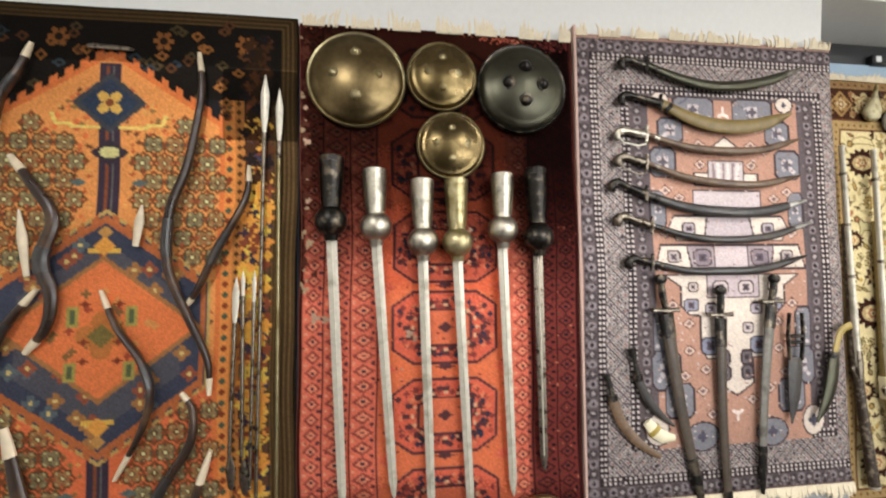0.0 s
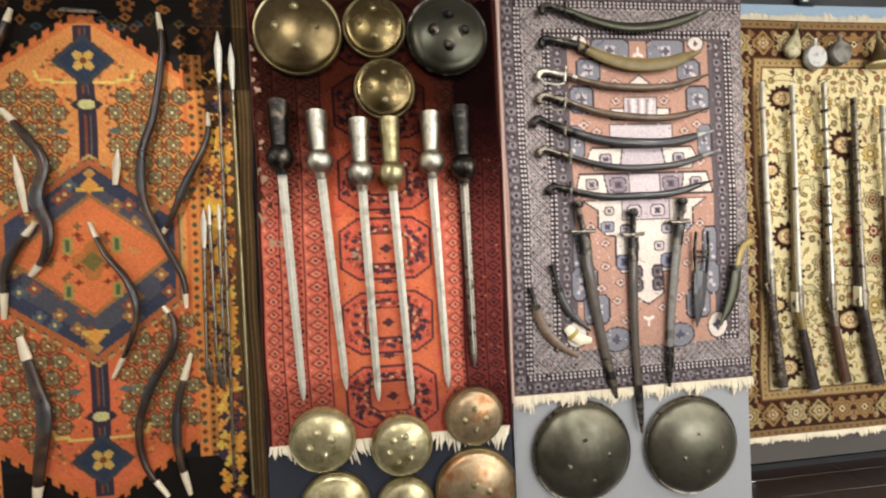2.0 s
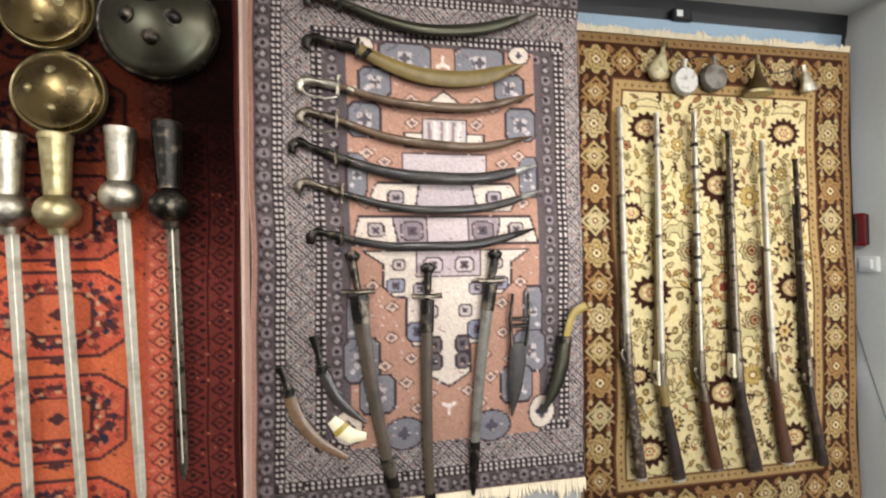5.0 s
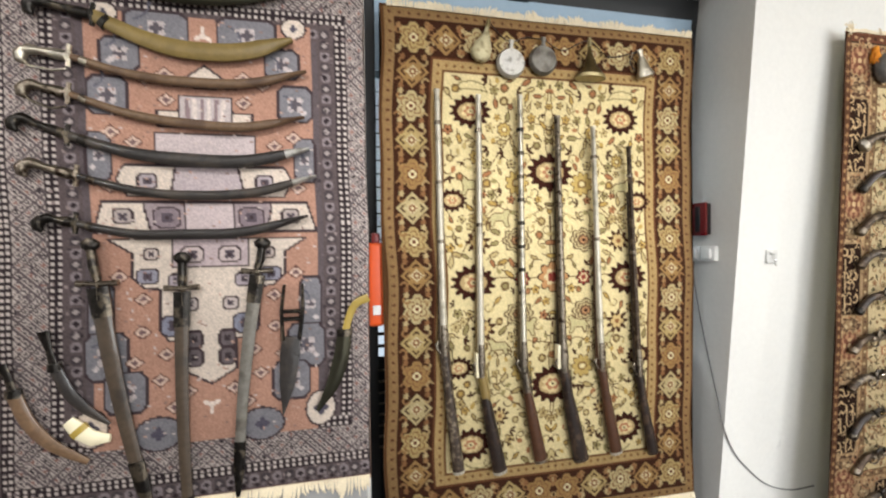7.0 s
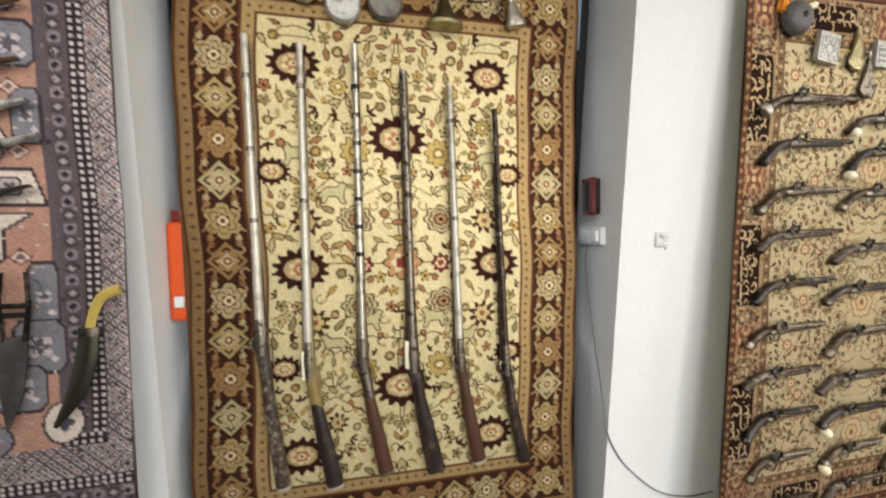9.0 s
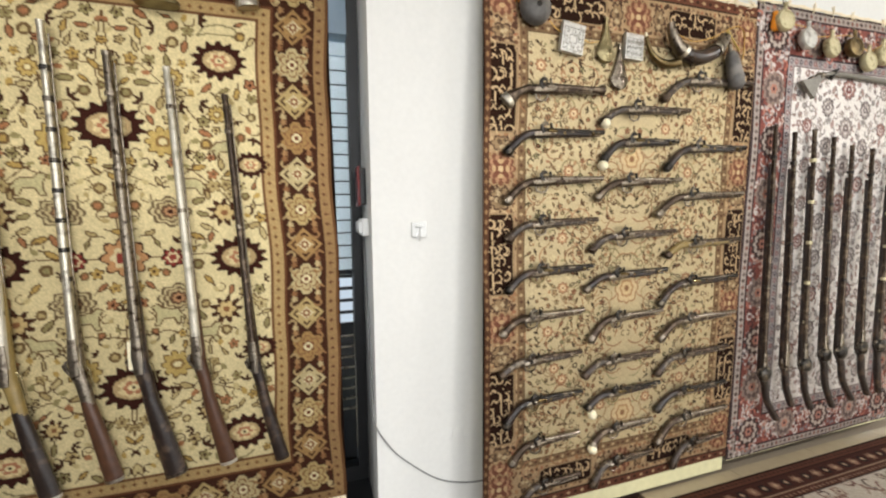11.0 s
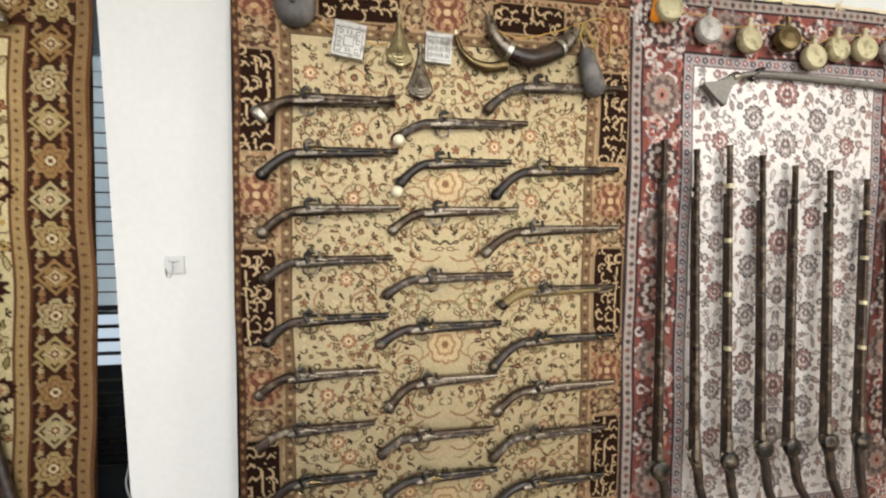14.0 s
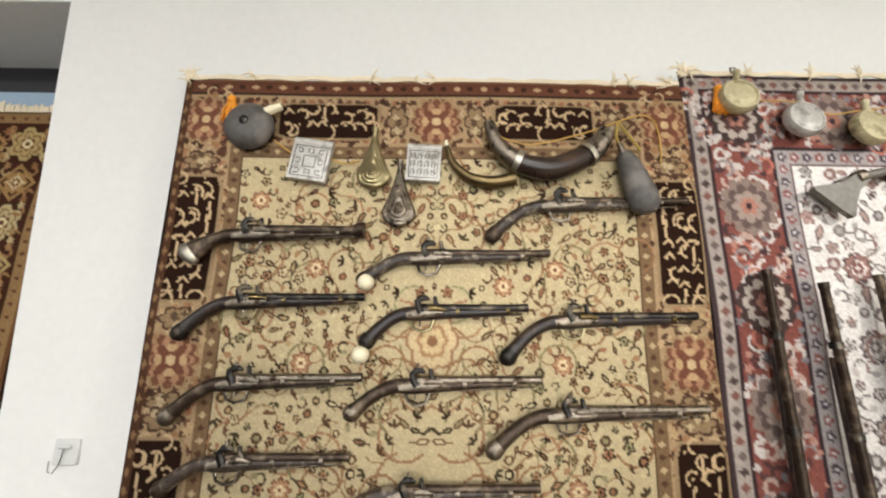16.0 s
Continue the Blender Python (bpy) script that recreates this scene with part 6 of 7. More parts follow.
curved_dagger([(0.905, 1.09, 0.017), (0.94, 1.01, 0.018), (0.985, 0.955, 0.015), (1.045, 0.905, 0.005)], [(0.905, 1.10, 0.012), (0.893, 1.15, 0.010), (0.882, 1.20, 0.018)], LEATHER, IRON, "small curved dagger in a black sheath")
pouch = thing("small_sheath", 1.0, 1.436, 0.88, "small pale patterned dagger sheath lying on the rug", "sheath")
part("body", sweep([(0.935, 0.925, 0.018, 0.008), (0.965, 0.89, 0.026, 0.010), (1.0, 0.865, 0.024, 0.010), (1.045, 0.862, 0.012, 0.006)], 1.424, 10), IVORY, pouch)
part("band", sweep([(0.958, 0.9, 0.027, 0.011), (0.97, 0.886, 0.028, 0.011)], 1.424, 10), YELLOW_HORN, pouch)


# ---- bows, arrows and spears on the orange rug ----
def bow(points, w, label, tips=True, yb=1.392):
    p = smooth_path(points, 6)
    n = len(p)
    ob = thing("composite_bow", p[n // 2][0], 1.40, p[n // 2][1], label, "bow", "horn bows")
    rows = []
    for i, q in enumerate(p):
        f = i / (n - 1)
        rows.append((q[0], q[1], 0.66 * w * (0.45 + 0.75 * math.sin(math.pi * f) ** 0.7), 0.008 + 0.007 * math.sin(math.pi * f), -0.012 * math.sin(math.pi * f)))
    a = 3 if tips else 0
    part("limb", sweep(rows[a:n - a] if tips else rows, yb, 10), HORN, ob)
    if tips:
        for seg in (rows[:a + 1], rows[n - a - 1:]):
            part("tip", sweep([(r[0], r[1], r[2] * 1.15, r[3] * 1.1, r[4]) for r in seg], yb, 10), TIP_HORN, ob, "pale horn tip")
    m = n // 2
    part("grip", sweep([(r[0], r[1], r[2] * 1.12, r[3] * 1.15, r[4]) for r in rows[m - 2:m + 3]], yb, 10), LEATHER, ob)
    return ob


bow([(-0.642, 2.229), (-0.630, 2.088), (-0.668, 1.846), (-0.715, 1.700), (-0.718, 1.521), (-0.657, 1.361), (-0.596, 1.218), (-0.590, 1.104)], 0.019, "long recurved dark horn bow with pale tips")
bow([(-0.479, 1.851), (-0.486, 1.739), (-0.569, 1.574), (-0.625, 1.449), (-0.666, 1.387)], 0.016, "short recurved dark horn bow with pale tips")
bow([(-0.918, 1.444), (-0.867, 1.331), (-0.792, 1.225), (-0.760, 1.121), (-0.786, 1.003), (-0.861, 0.857)], 0.016, "slim recurved brown bow with pale tip")
bow([(-0.674, 1.115), (-0.637, 1.060), (-0.642, 0.954), (-0.727, 0.812), (-0.773, 0.667), (-0.761, 0.518), (-0.687, 0.385)], 0.019, "long recurved dark horn bow hung low")
bow([(-0.583, 0.928), (-0.632, 0.740), (-0.640, 0.570), (-0.608, 0.385)], 0.020, "pale recurved bow hung low on the rug")
bow([(-1.173, 1.032), (-1.126, 0.865), (-1.094, 0.738), (-1.122, 0.555), (-1.146, 0.40)], 0.030, "broad dark bow with a worn grey grip")
bow([(-1.191, 1.869), (-1.118, 1.774), (-1.055, 1.67), (-1.084, 1.539), (-1.052, 1.435), (-1.066, 1.333), (-1.125, 1.254)], 0.026, "broad recurved dark horn bow with pale inlay")
bow([(-1.144, 2.235), (-1.171, 2.135), (-1.215, 2.05), (-1.24, 1.9)], 0.014, "dark bow tip with pale horn end")
bow([(-1.10, 1.45), (-1.16, 1.36), (-1.20, 1.28), (-1.22, 1.1)], 0.017, "dark recurved bow with pale horn end")
for bx0, bz0, bx1, bz1 in ((-0.806, 1.717, -0.822, 1.583), (-1.16, 1.70, -1.13, 1.49)):
    tipped = thing("horn_tip", bx0, 1.40, bz0, "loose pale horn bow tip tied to the rug", "bow part", "loose bow tips")
    part("body", sweep([(bx0, bz0, 0.003, 0.004), (bx0 * 0.6 + bx1 * 0.4, bz0 * 0.6 + bz1 * 0.4, 0.015, 0.009), (bx1, bz1, 0.009, 0.006)], 1.393, 10), TIP_HORN, tipped)
clasp = thing("hook_clasp", -0.93, 1.40, 2.235, "flat pale metal clasp above the medallion", "clasp")
part("body", sweep([(-0.985, 2.236, 0.006, 0.004), (-0.97, 2.238, 0.009, 0.005), (-0.86, 2.232, 0.007, 0.005), (-0.845, 2.228, 0.004, 0.004)], 1.396, 8), STEEL, clasp)


def spear(x0, z0, x1, z1, label, head=0.14, w=0.012, shaft=None):
    ob = thing("spear", x0, 1.40, z0, label, "spear", "spears and arrows")
    L = z0 - z1

    def at(d):
        return x0 + (x1 - x0) * d / L, z0 - d
    part("head", sweep([(*at(0), 0.001, 0.001), (*at(head * 0.35), w, 0.004), (*at(head * 0.75), w * 0.8, 0.005), (*at(head), 0.006, 0.006)], 1.391, 8), BRIGHT_STEEL, ob, "leaf-shaped steel head")
    part("socket", sweep([(*at(head), 0.007, 0.007), (*at(head + 0.06), 0.0075, 0.0075)], 1.391, 10), STEEL, ob)
    part("shaft", sweep([(*at(head + 0.05), 0.0058, 0.0058), (*at(L * 0.6), 0.0062, 0.0062), (*at(L), 0.0052, 0.0052)], 1.391, 10), shaft or STEEL, ob)
    return ob


spear(-0.430, 2.165, -0.446, 0.40, "tall spear with a leaf-shaped steel head", 0.2, 0.015)
spear(-0.384, 2.119, -0.378, 0.36, "tall spear with a brass-coloured shaft", 0.18, 0.013, BRASS)
spear(-0.512, 1.483, -0.527, 0.87, "short arrow with a bright steel head", 0.15, 0.012)
spear(-0.456, 1.50, -0.462, 0.80, "thin arrow with a narrow steel head", 0.10, 0.007)
spear(-0.492, 1.50, -0.488, 0.90, "thin arrow with a narrow steel head", 0.08, 0.007)
for ax, az in ((-0.525, 0.86), (-0.483, 0.84)):
    flight = thing("arrow_blade", ax, 1.40, az, "flat steel arrow blade pointing down", "arrow", "spears and arrows")
    part("body", sweep([(ax, az + 0.05, 0.005, 0.004), (ax + 0.002, az + 0.01, 0.016, 0.004), (ax + 0.006, az - 0.05, 0.010, 0.003), (ax + 0.007, az - 0.06, 0.002, 0.002)], 1.394, 8), STEEL, flight)


# ---- long guns ----
def musket(top, lock, butt, y, barrel_mat, stock_mat, label, bands=4, w=0.013, butt_w=0.032, group="long guns on the gold rug", fore=0.45, butt_mat=None, ball_lock=False, band_mat=None):
    """A muzzle-up long gun: barrel, stock with a bent butt, lock, bands, ramrod and guard."""
    band_mat = band_mat or STEEL
    (xt, zt), (xl, zl), (xb, zb) = top, lock, butt
    ob = thing("musket", xl, y + 0.02, zl, label, "gun", group)
    y -= 0.02

    def at(f):
        return xt + (xl - xt) * f, zt + (zl - zt) * f
    part("barrel", sweep([(*at(0), w * 0.92, w * 0.92, -0.006), (*at(0.012), w * 0.92, w * 0.92, -0.006), (*at(0.014), w * 0.8, w * 0.8, -0.006), (*at(0.5), w * 0.95, w * 0.95, -0.006), (*at(0.97), w * 1.2, w * 1.2, -0.006)], y, 12), barrel_mat, ob)
    part("stock", sweep([(*at(fore), w * 1.0, w * 0.9, 0.006), (*at(0.7), w * 1.15, w * 1.1, 0.006), (*at(0.88), w * 1.5, w * 1.3, 0.004), (*at(1.0), w * 1.8, w * 1.4, 0.002), (xl + 0.15 * (xb - xl), zl + 0.12 * (zb - zl), w * 1.6, w * 1.3), (xl + 0.3 * (xb - xl), zl + 0.3 * (zb - zl), w * 1.45, w * 1.25)], y, 12), stock_mat, ob)
    path = smooth_path([(xl + 0.24 * (xb - xl), zl + 0.26 * (zb - zl)), (xl + (0.5 if butt_w > 0.02 else 0.4) * (xb - xl), zl + (0.52 if butt_w > 0.02 else 0.58) * (zb - zl)), (xb, zb)], 5)
    part("butt", sweep([(p[0], p[1], w * 1.4 + (butt_w - w * 1.4) * (i / 10) ** 0.8, w * 1.35) for i, p in enumerate(path)], y, 12), butt_mat or stock_mat, ob)
    d = math.hypot(xb - xl, zb - zl)
    part("butt_plate", sweep([(xb - (xb - xl) / d * 0.008, zb - (zb - zl) / d * 0.008, butt_w * 1.03, w * 1.4), (xb + (xb - xl) / d * 0.004, zb + (zb - zl) / d * 0.004, butt_w * 0.98, w * 1.3)], y, 12), barrel_mat, ob, "metal butt plate")
    for i in range(bands):
        f = 0.12 + (0.8 - 0.12) * i / max(bands - 1, 1)
        part("barrel_band", sweep([(*at(f), w * 1.16, w * 1.2, -0.004), (*at(f + 0.014), w * 1.16, w * 1.2, -0.004)], y, 12), band_mat, ob, "thin metal barrel band")
    part("ramrod", sweep([(at(0.03)[0] + w * 1.0, at(0.03)[1], 0.0035, 0.0035, 0.004), (at(0.8)[0] + w * 1.0, at(0.8)[1], 0.0035, 0.0035, 0.004)], y, 6), STEEL, ob)
    lock_plate = part("lock_plate", sweep([(*at(0.9), w * 0.9, 0.006, -w * 1.35), (*at(0.96), w * 1.2, 0.007, -w * 1.45), (*at(1.02), w * 0.9, 0.006, -w * 1.35)], y, 10), STEEL, ob)
    if ball_lock:
        part("lock_cover", lathe([(0.036, 0), (0.041, 0.008), (0.036, 0.02), (0.016, 0.029), (0, 0.030)], facing(xl, y - w * 0.6, zl + 0.01), 20), IRON, ob, "round iron lock housing")
    part("hammer", sweep([(xl - w * 1.0, zl - 0.012, 0.006, 0.006), (xl - w * 2.0, zl + 0.006, 0.006, 0.006), (xl - w * 2.4, zl + 0.024, 0.008, 0.007), (xl - w * 1.8, zl + 0.04, 0.003, 0.004)], y - w * 0.6, 8), STEEL, lock_plate)
    part("trigger_guard", tube([(xl + w * 1.5, y, zl + 0.02), (xl + w * 2.6, y, zl), (xl + w * 2.8, y, zl - 0.035), (xl + w * 2.0 + 0.2 * (xb - xl), y, zl - 0.065)], 0.003), BRASS, ob)
    return ob


GD = 1.667
musket((2.122, 2.073), (2.138, 1.000), (2.196, 0.479), GD, BRIGHT_STEEL, STOCK_GREY, "long musket with grey inlaid stock", 4, 0.0135, 0.026, fore=0.35)
musket((2.298, 2.060), (2.296, 0.900), (2.379, 0.455), GD, BRIGHT_STEEL, OCHRE_WOOD, "long musket with ochre forestock and dark butt", 3, 0.0135, 0.032, fore=0.3, butt_mat=STOCK)
musket((2.483, 2.071), (2.488, 0.900), (2.568, 0.481), GD, SILVER, STEEL, "long musket with many dark bands, steel-clad stock and brown butt", 9, 0.0135, 0.030, fore=0.45, butt_mat=STOCK_RED, band_mat=IRON)
musket((2.655, 1.991), (2.675, 0.890), (2.762, 0.464), GD, STEEL, STOCK, "musket with dark barrel and heavy dark stock", 4, 0.0155, 0.037, fore=0.2)
musket((2.828, 1.954), (2.862, 0.880), (2.940, 0.473), GD, BRIGHT_STEEL, STOCK_RED, "musket with bright barrel and brown brass-studded butt", 3, 0.0135, 0.030, fore=0.45)
musket((3.007, 1.872), (3.054, 0.840), (3.133, 0.450), GD, BROWNED, STOCK, "slim musket with dark stock and studded butt", 3, 0.0125, 0.026, fore=0.2)

for plate_x, plate_z in ((2.283, 0.93), (2.655, 0.94)):
    inlay = thing("ivory_plate", plate_x, GD, plate_z, "cream ivory plate beside a musket's lock", "plate", "ivory plates")
    part("plate", block(plate_x - 0.011, plate_x + 0.011, GD - 0.038, GD - 0.004, plate_z - 0.055, plate_z + 0.05, 0.004, 2), IVORY, inlay)
stop = thing("door_stop", 6.80, 1.60, 0.2, "small white knob on the wall beside the rug", "knob")
part("knob", lathe([(0.016, -0.02), (0.02, 0.06), (0.028, 0.07), (0.028, 0.09), (0.016, 0.1), (0, 0.101)], facing(6.80, 1.64, 0.2), 16), WHITE_PLASTIC, stop)

GF = "long guns on the white rug"
for x_t, z_t, x_l, z_l, x_b, z_b, lab in (
        (5.490, 1.828, 5.479, 0.556, 5.602, 0.298, "long matchlock gun with a dark curved butt"),
        (5.629, 1.797, 5.640, 0.587, 5.712, 0.358, "long slim gun with a thin curved butt"),
        (5.774, 1.818, 5.783, 0.565, 5.869, 0.313, "long dark gun with brass bands and curved butt"),
        (5.924, 1.784, 5.940, 0.601, 6.050, 0.294, "long dark gun with round lock and curved butt"),
        (6.077, 1.748, 6.072, 0.598, 6.213, 0.311, "long dark gun with large round lock"),
        (6.247, 1.734, 6.254, 0.603, 6.357, 0.317, "long dark gun with curved butt"),
        (6.431, 1.702, 6.418, 0.597, 6.465, 0.314, "long gun with brown barrel bands and round lock"),
        (6.558, 1.690, 6.580, 0.608, 6.658, 0.364, "long dark gun with slim curved butt")):
    musket((x_t, z_t), (x_l, z_l), (x_b, z_b), 1.43, BROWNED, STOCK, lab, 5, 0.0128, 0.0165, GF, 0.15, ball_lock="slim" not in lab, band_mat=PALE_BRASS if "brass" in lab or "brown" in lab else IRON)


def e_y(z):
    return 1.437 - 0.03 * (z - 1.5)


axe = thing("war_axe", 5.8, e_y(2.08), 2.085, "war axe with a flared steel head and long haft", "axe")
part("haft", sweep([(5.79, 2.084, 0.011, 0.011), (5.86, 2.10, 0.012, 0.012), (6.0, 2.102, 0.013, 0.013), (6.3, 2.096, 0.014, 0.014), (6.585, 2.087, 0.013, 0.013)], e_y(2.08) - 0.018, 10), DULL_STEEL, axe)
part("head", extrude_outline([(5.80, 2.098), (5.765, 2.085), (5.73, 2.066), (5.69, 2.056), (5.655, 2.052), (5.648, 2.044), (5.69, 2.004), (5.735, 1.966), (5.744, 1.972), (5.752, 2.005), (5.77, 2.042), (5.805, 2.072)], e_y(2.08) - 0.028, e_y(2.08) - 0.012), DULL_STEEL, axe, "flared steel blade")
part("collar", sweep([(5.775, 2.078, 0.018, 0.016), (5.80, 2.088, 0.018, 0.016)], e_y(2.08) - 0.018, 12), STEEL, axe)
part("lock_piece", sweep([(5.86, 2.075, 0.01, 0.01), (5.89, 2.11, 0.014, 0.012), (5.92, 2.125, 0.006, 0.006)], e_y(2.08) - 0.02, 8), IRON, axe)


# ---- pistols ----
def pistol(xb, zb, xm, zm, style=0, wood=None, metal=None, label=""):
    """A flintlock pistol lying across the rug: bent grip at xb, zb and muzzle at xm, zm."""
    wood, metal = wood or STOCK, metal or STEEL
    L, y = xm - xb, e_y((zb + zm) / 2) - 0.017
    ob = thing("flintlock_pistol", xb + 0.35 * L, y + 0.016, (zb + zm) / 2, label, "pistol", "pistols on the beige rug")
    drop = zm - zb
    thick = 0.0125 if style != 2 else 0.017

    def z_axis(f):
        return zm - 0.010 * (1 - f)
    g = [(xb, zb, 0.019 if style != 2 else 0.030, 0.016), (xb + 0.05 * L, zb + 0.26 * drop, 0.0165 if style != 2 else 0.027, 0.015), (xb + 0.13 * L, zb + 0.60 * drop, 0.0155, 0.014), (xb + 0.22 * L, zb + 0.84 * drop - 0.002, 0.0165, 0.0145), (xb + 0.32 * L, z_axis(0.32) - 0.007, 0.0185, 0.015), (xb + 0.46 * L, z_axis(0.46) - 0.007, 0.0150, 0.013), (xb + 0.66 * L, z_axis(0.66) - 0.006, 0.011, 0.0105), (xb + 0.86 * L, z_axis(0.86) - 0.005, 0.0085, 0.0085)]
    p = smooth_path(g, 4)
    part("stock", sweep([tuple(q) for q in p], y, 12), wood, ob)
    flare = thick * (1.25 if style == 2 else 0.82)
    part("barrel", sweep([(xb + 0.33 * L, z_axis(0.33) + 0.006, thick * 1.0, thick), (xb + 0.5 * L, z_axis(0.5) + 0.005, thick * 0.85, thick * 0.85), (xb + 0.93 * L, z_axis(0.93) + 0.003, thick * 0.72, thick * 0.72), (xb + 0.97 * L, z_axis(1) + 0.003, flare, flare), (xm, z_axis(1) + 0.003, flare * 1.02, flare * 1.02)], y - 0.002, 12), metal, ob)
    part("pommel", sweep([(g[0][0] + 0.03 * L, g[0][1] + 0.16 * drop, g[0][2] * 0.98, 0.0165), (g[0][0] + 0.005 * L, g[0][1] + 0.03 * drop, g[0][2] * 1.12, 0.018), (g[0][0] - 0.012 * L, g[0][1] - 0.08 * drop, g[0][2] * 0.92, 0.015), (g[0][0] - 0.020 * L, g[0][1] - 0.14 * drop, g[0][2] * 0.4, 0.007)], y, 12), SILVER if style == 2 else metal, ob, "metal butt cap")
    zc = z_axis(0.36)
    xc = xb + 0.36 * L
    lock = part("lock_plate", sweep([(xb + 0.25 * L, zc - 0.012, 0.007, 0.003), (xb + 0.32 * L, zc - 0.006, 0.012, 0.004), (xb + 0.42 * L, zc - 0.005, 0.010, 0.004), (xb + 0.47 * L, zc - 0.003, 0.004, 0.003)], y - 0.015, 10), STEEL, ob)
    part("hammer", sweep([(xc - 0.008, zc - 0.006, 0.009, 0.005), (xc - 0.016, zc + 0.008, 0.009, 0.005), (xc - 0.019, zc + 0.020, 0.008, 0.006), (xc - 0.010, zc + 0.029, 0.009, 0.006), (xc + 0.004, zc + 0.029, 0.007, 0.006), (xc + 0.012, zc + 0.025, 0.003, 0.003)], y - 0.019, 8), IRON, lock)
    part("jaw_screw", sweep([(xc - 0.002, zc + 0.026, 0.003, 0.003), (xc - 0.006, zc + 0.046, 0.0035, 0.0035)], y - 0.019, 6), STEEL, lock)
    part("pan", sweep([(xc + 0.008, zc + 0.004, 0.007, 0.006), (xc + 0.030, zc + 0.005, 0.008, 0.006), (xc + 0.052, zc + 0.001, 0.004, 0.004)], y - 0.018, 8), DARK_BRASS if style == 1 else STEEL, lock)
    part("frizzen", sweep([(xc + 0.036, zc + 0.004, 0.007, 0.006), (xc + 0.026, zc + 0.018, 0.006, 0.006), (xc + 0.024, zc + 0.034, 0.005, 0.006)], y - 0.016, 8), IRON, lock)
    guard = part("trigger_guard", tube([(xc - 0.035, y, zc - 0.02), (xc - 0.028, y, zc - 0.042), (xc - 0.008, y, zc - 0.050), (xc + 0.014, y, zc - 0.044), (xc + 0.024, y, zc - 0.018)], 0.0040), BRASS if style == 1 else STEEL, ob)
    part("trigger", sweep([(xc - 0.010, zc - 0.016, 0.0035, 0.003), (xc - 0.013, zc - 0.038, 0.0026, 0.0025)], y, 6), STEEL, guard)
    part("ramrod", sweep([(xb + 0.55 * L, z_axis(0.55) - 0.018, 0.003, 0.003), (xb + 0.96 * L, z_axis(0.96) - 0.012, 0.003, 0.003)], y - 0.003, 6), wood if style == 1 else STEEL, ob)
    for f in ((0.58, 0.84) if style != 1 else (0.55, 0.86)):
        part("barrel_band", sweep([(xb + f * L, z_axis(f) - 0.003, 0.0150 - 0.004 * f, 0.0138), (xb + (f + 0.022) * L, z_axis(f) - 0.003, 0.0150 - 0.004 * f, 0.0138)], y, 12), BRONZE if style == 1 else STEEL, ob)
    return ob


LABELS = ("flintlock pistol with dark walnut stock and steel barrel", "flintlock pistol with brass bands and dark stock", "short blunderbuss pistol with a flared muzzle", "flintlock pistol with carved grey stock and long barrel")
COLUMNS = [
    [(4.030, 1.850, 4.472, 1.917), (4.035, 1.657, 4.482, 1.747), (4.034, 1.465, 4.484, 1.556), (4.041, 1.312, 4.465, 1.382), (4.042, 1.100, 4.450, 1.181), (4.018, 0.919, 4.409, 0.989), (4.016, 0.743, 4.401, 0.800), (4.035, 0.517, 4.409, 0.617), (4.065, 0.340, 4.401, 0.423), (4.124, 0.149, 4.410, 0.219)],
    [(4.474, 1.790, 4.945, 1.862), (4.488, 1.640, 4.885, 1.724), (4.460, 1.476, 4.913, 1.554), (4.440, 1.252, 4.899, 1.319), (4.418, 1.077, 4.857, 1.142), (4.449, 0.850, 4.843, 0.947), (4.422, 0.683, 4.834, 0.748), (4.443, 0.529, 4.847, 0.592), (4.476, 0.346, 4.813, 0.414), (4.487, 0.146, 4.825, 0.248)],
    [(4.798, 1.908, 5.315, 2.006), (4.830, 1.606, 5.303, 1.708), (4.794, 1.398, 5.306, 1.490), (4.858, 1.206, 5.301, 1.267), (4.830, 0.980, 5.304, 1.082), (4.842, 0.808, 5.306, 0.898), (4.833, 0.637, 5.275, 0.723), (4.841, 0.453, 5.277, 0.535), (4.854, 0.280, 5.295, 0.396), (4.955, 0.138, 5.280, 0.249)],
]
for ci, column in enumerate(COLUMNS):
    for ri, (bx, bz, mx, mz) in enumerate(column):
        st = 2 if (ci, ri) == (0, 0) else (ri * 7 + ci * 3) % 3
        st = 3 if st == 2 and ri else st
        wood = (STOCK_GREY, STOCK, STOCK_GREY, BROWNED)[st] if (ci, ri) != (2, 3) else OCHRE_WOOD
        wood = BROWNED if (ci, ri) == (0, 0) else wood
        pistol(bx, bz, mx, mz, st, wood, (BROWNED, IRON, BROWNED, STEEL)[st], LABELS[st])
for px, pz in ((4.483, 1.786), (4.478, 1.612), (4.462, 0.500), (4.470, 0.33)):
    knob = thing("ivory_ball", px, e_y(pz), pz, "round cream ivory ball at a pistol's butt", "ball", "ivory balls")
    part("ball", lathe([(0, -0.022), (0.011, -0.020), (0.018, -0.012), (0.0215, 0), (0.018, 0.012), (0.011, 0.020), (0, 0.022)], facing(px, e_y(pz) - 0.024, pz), 20), IVORY, knob)


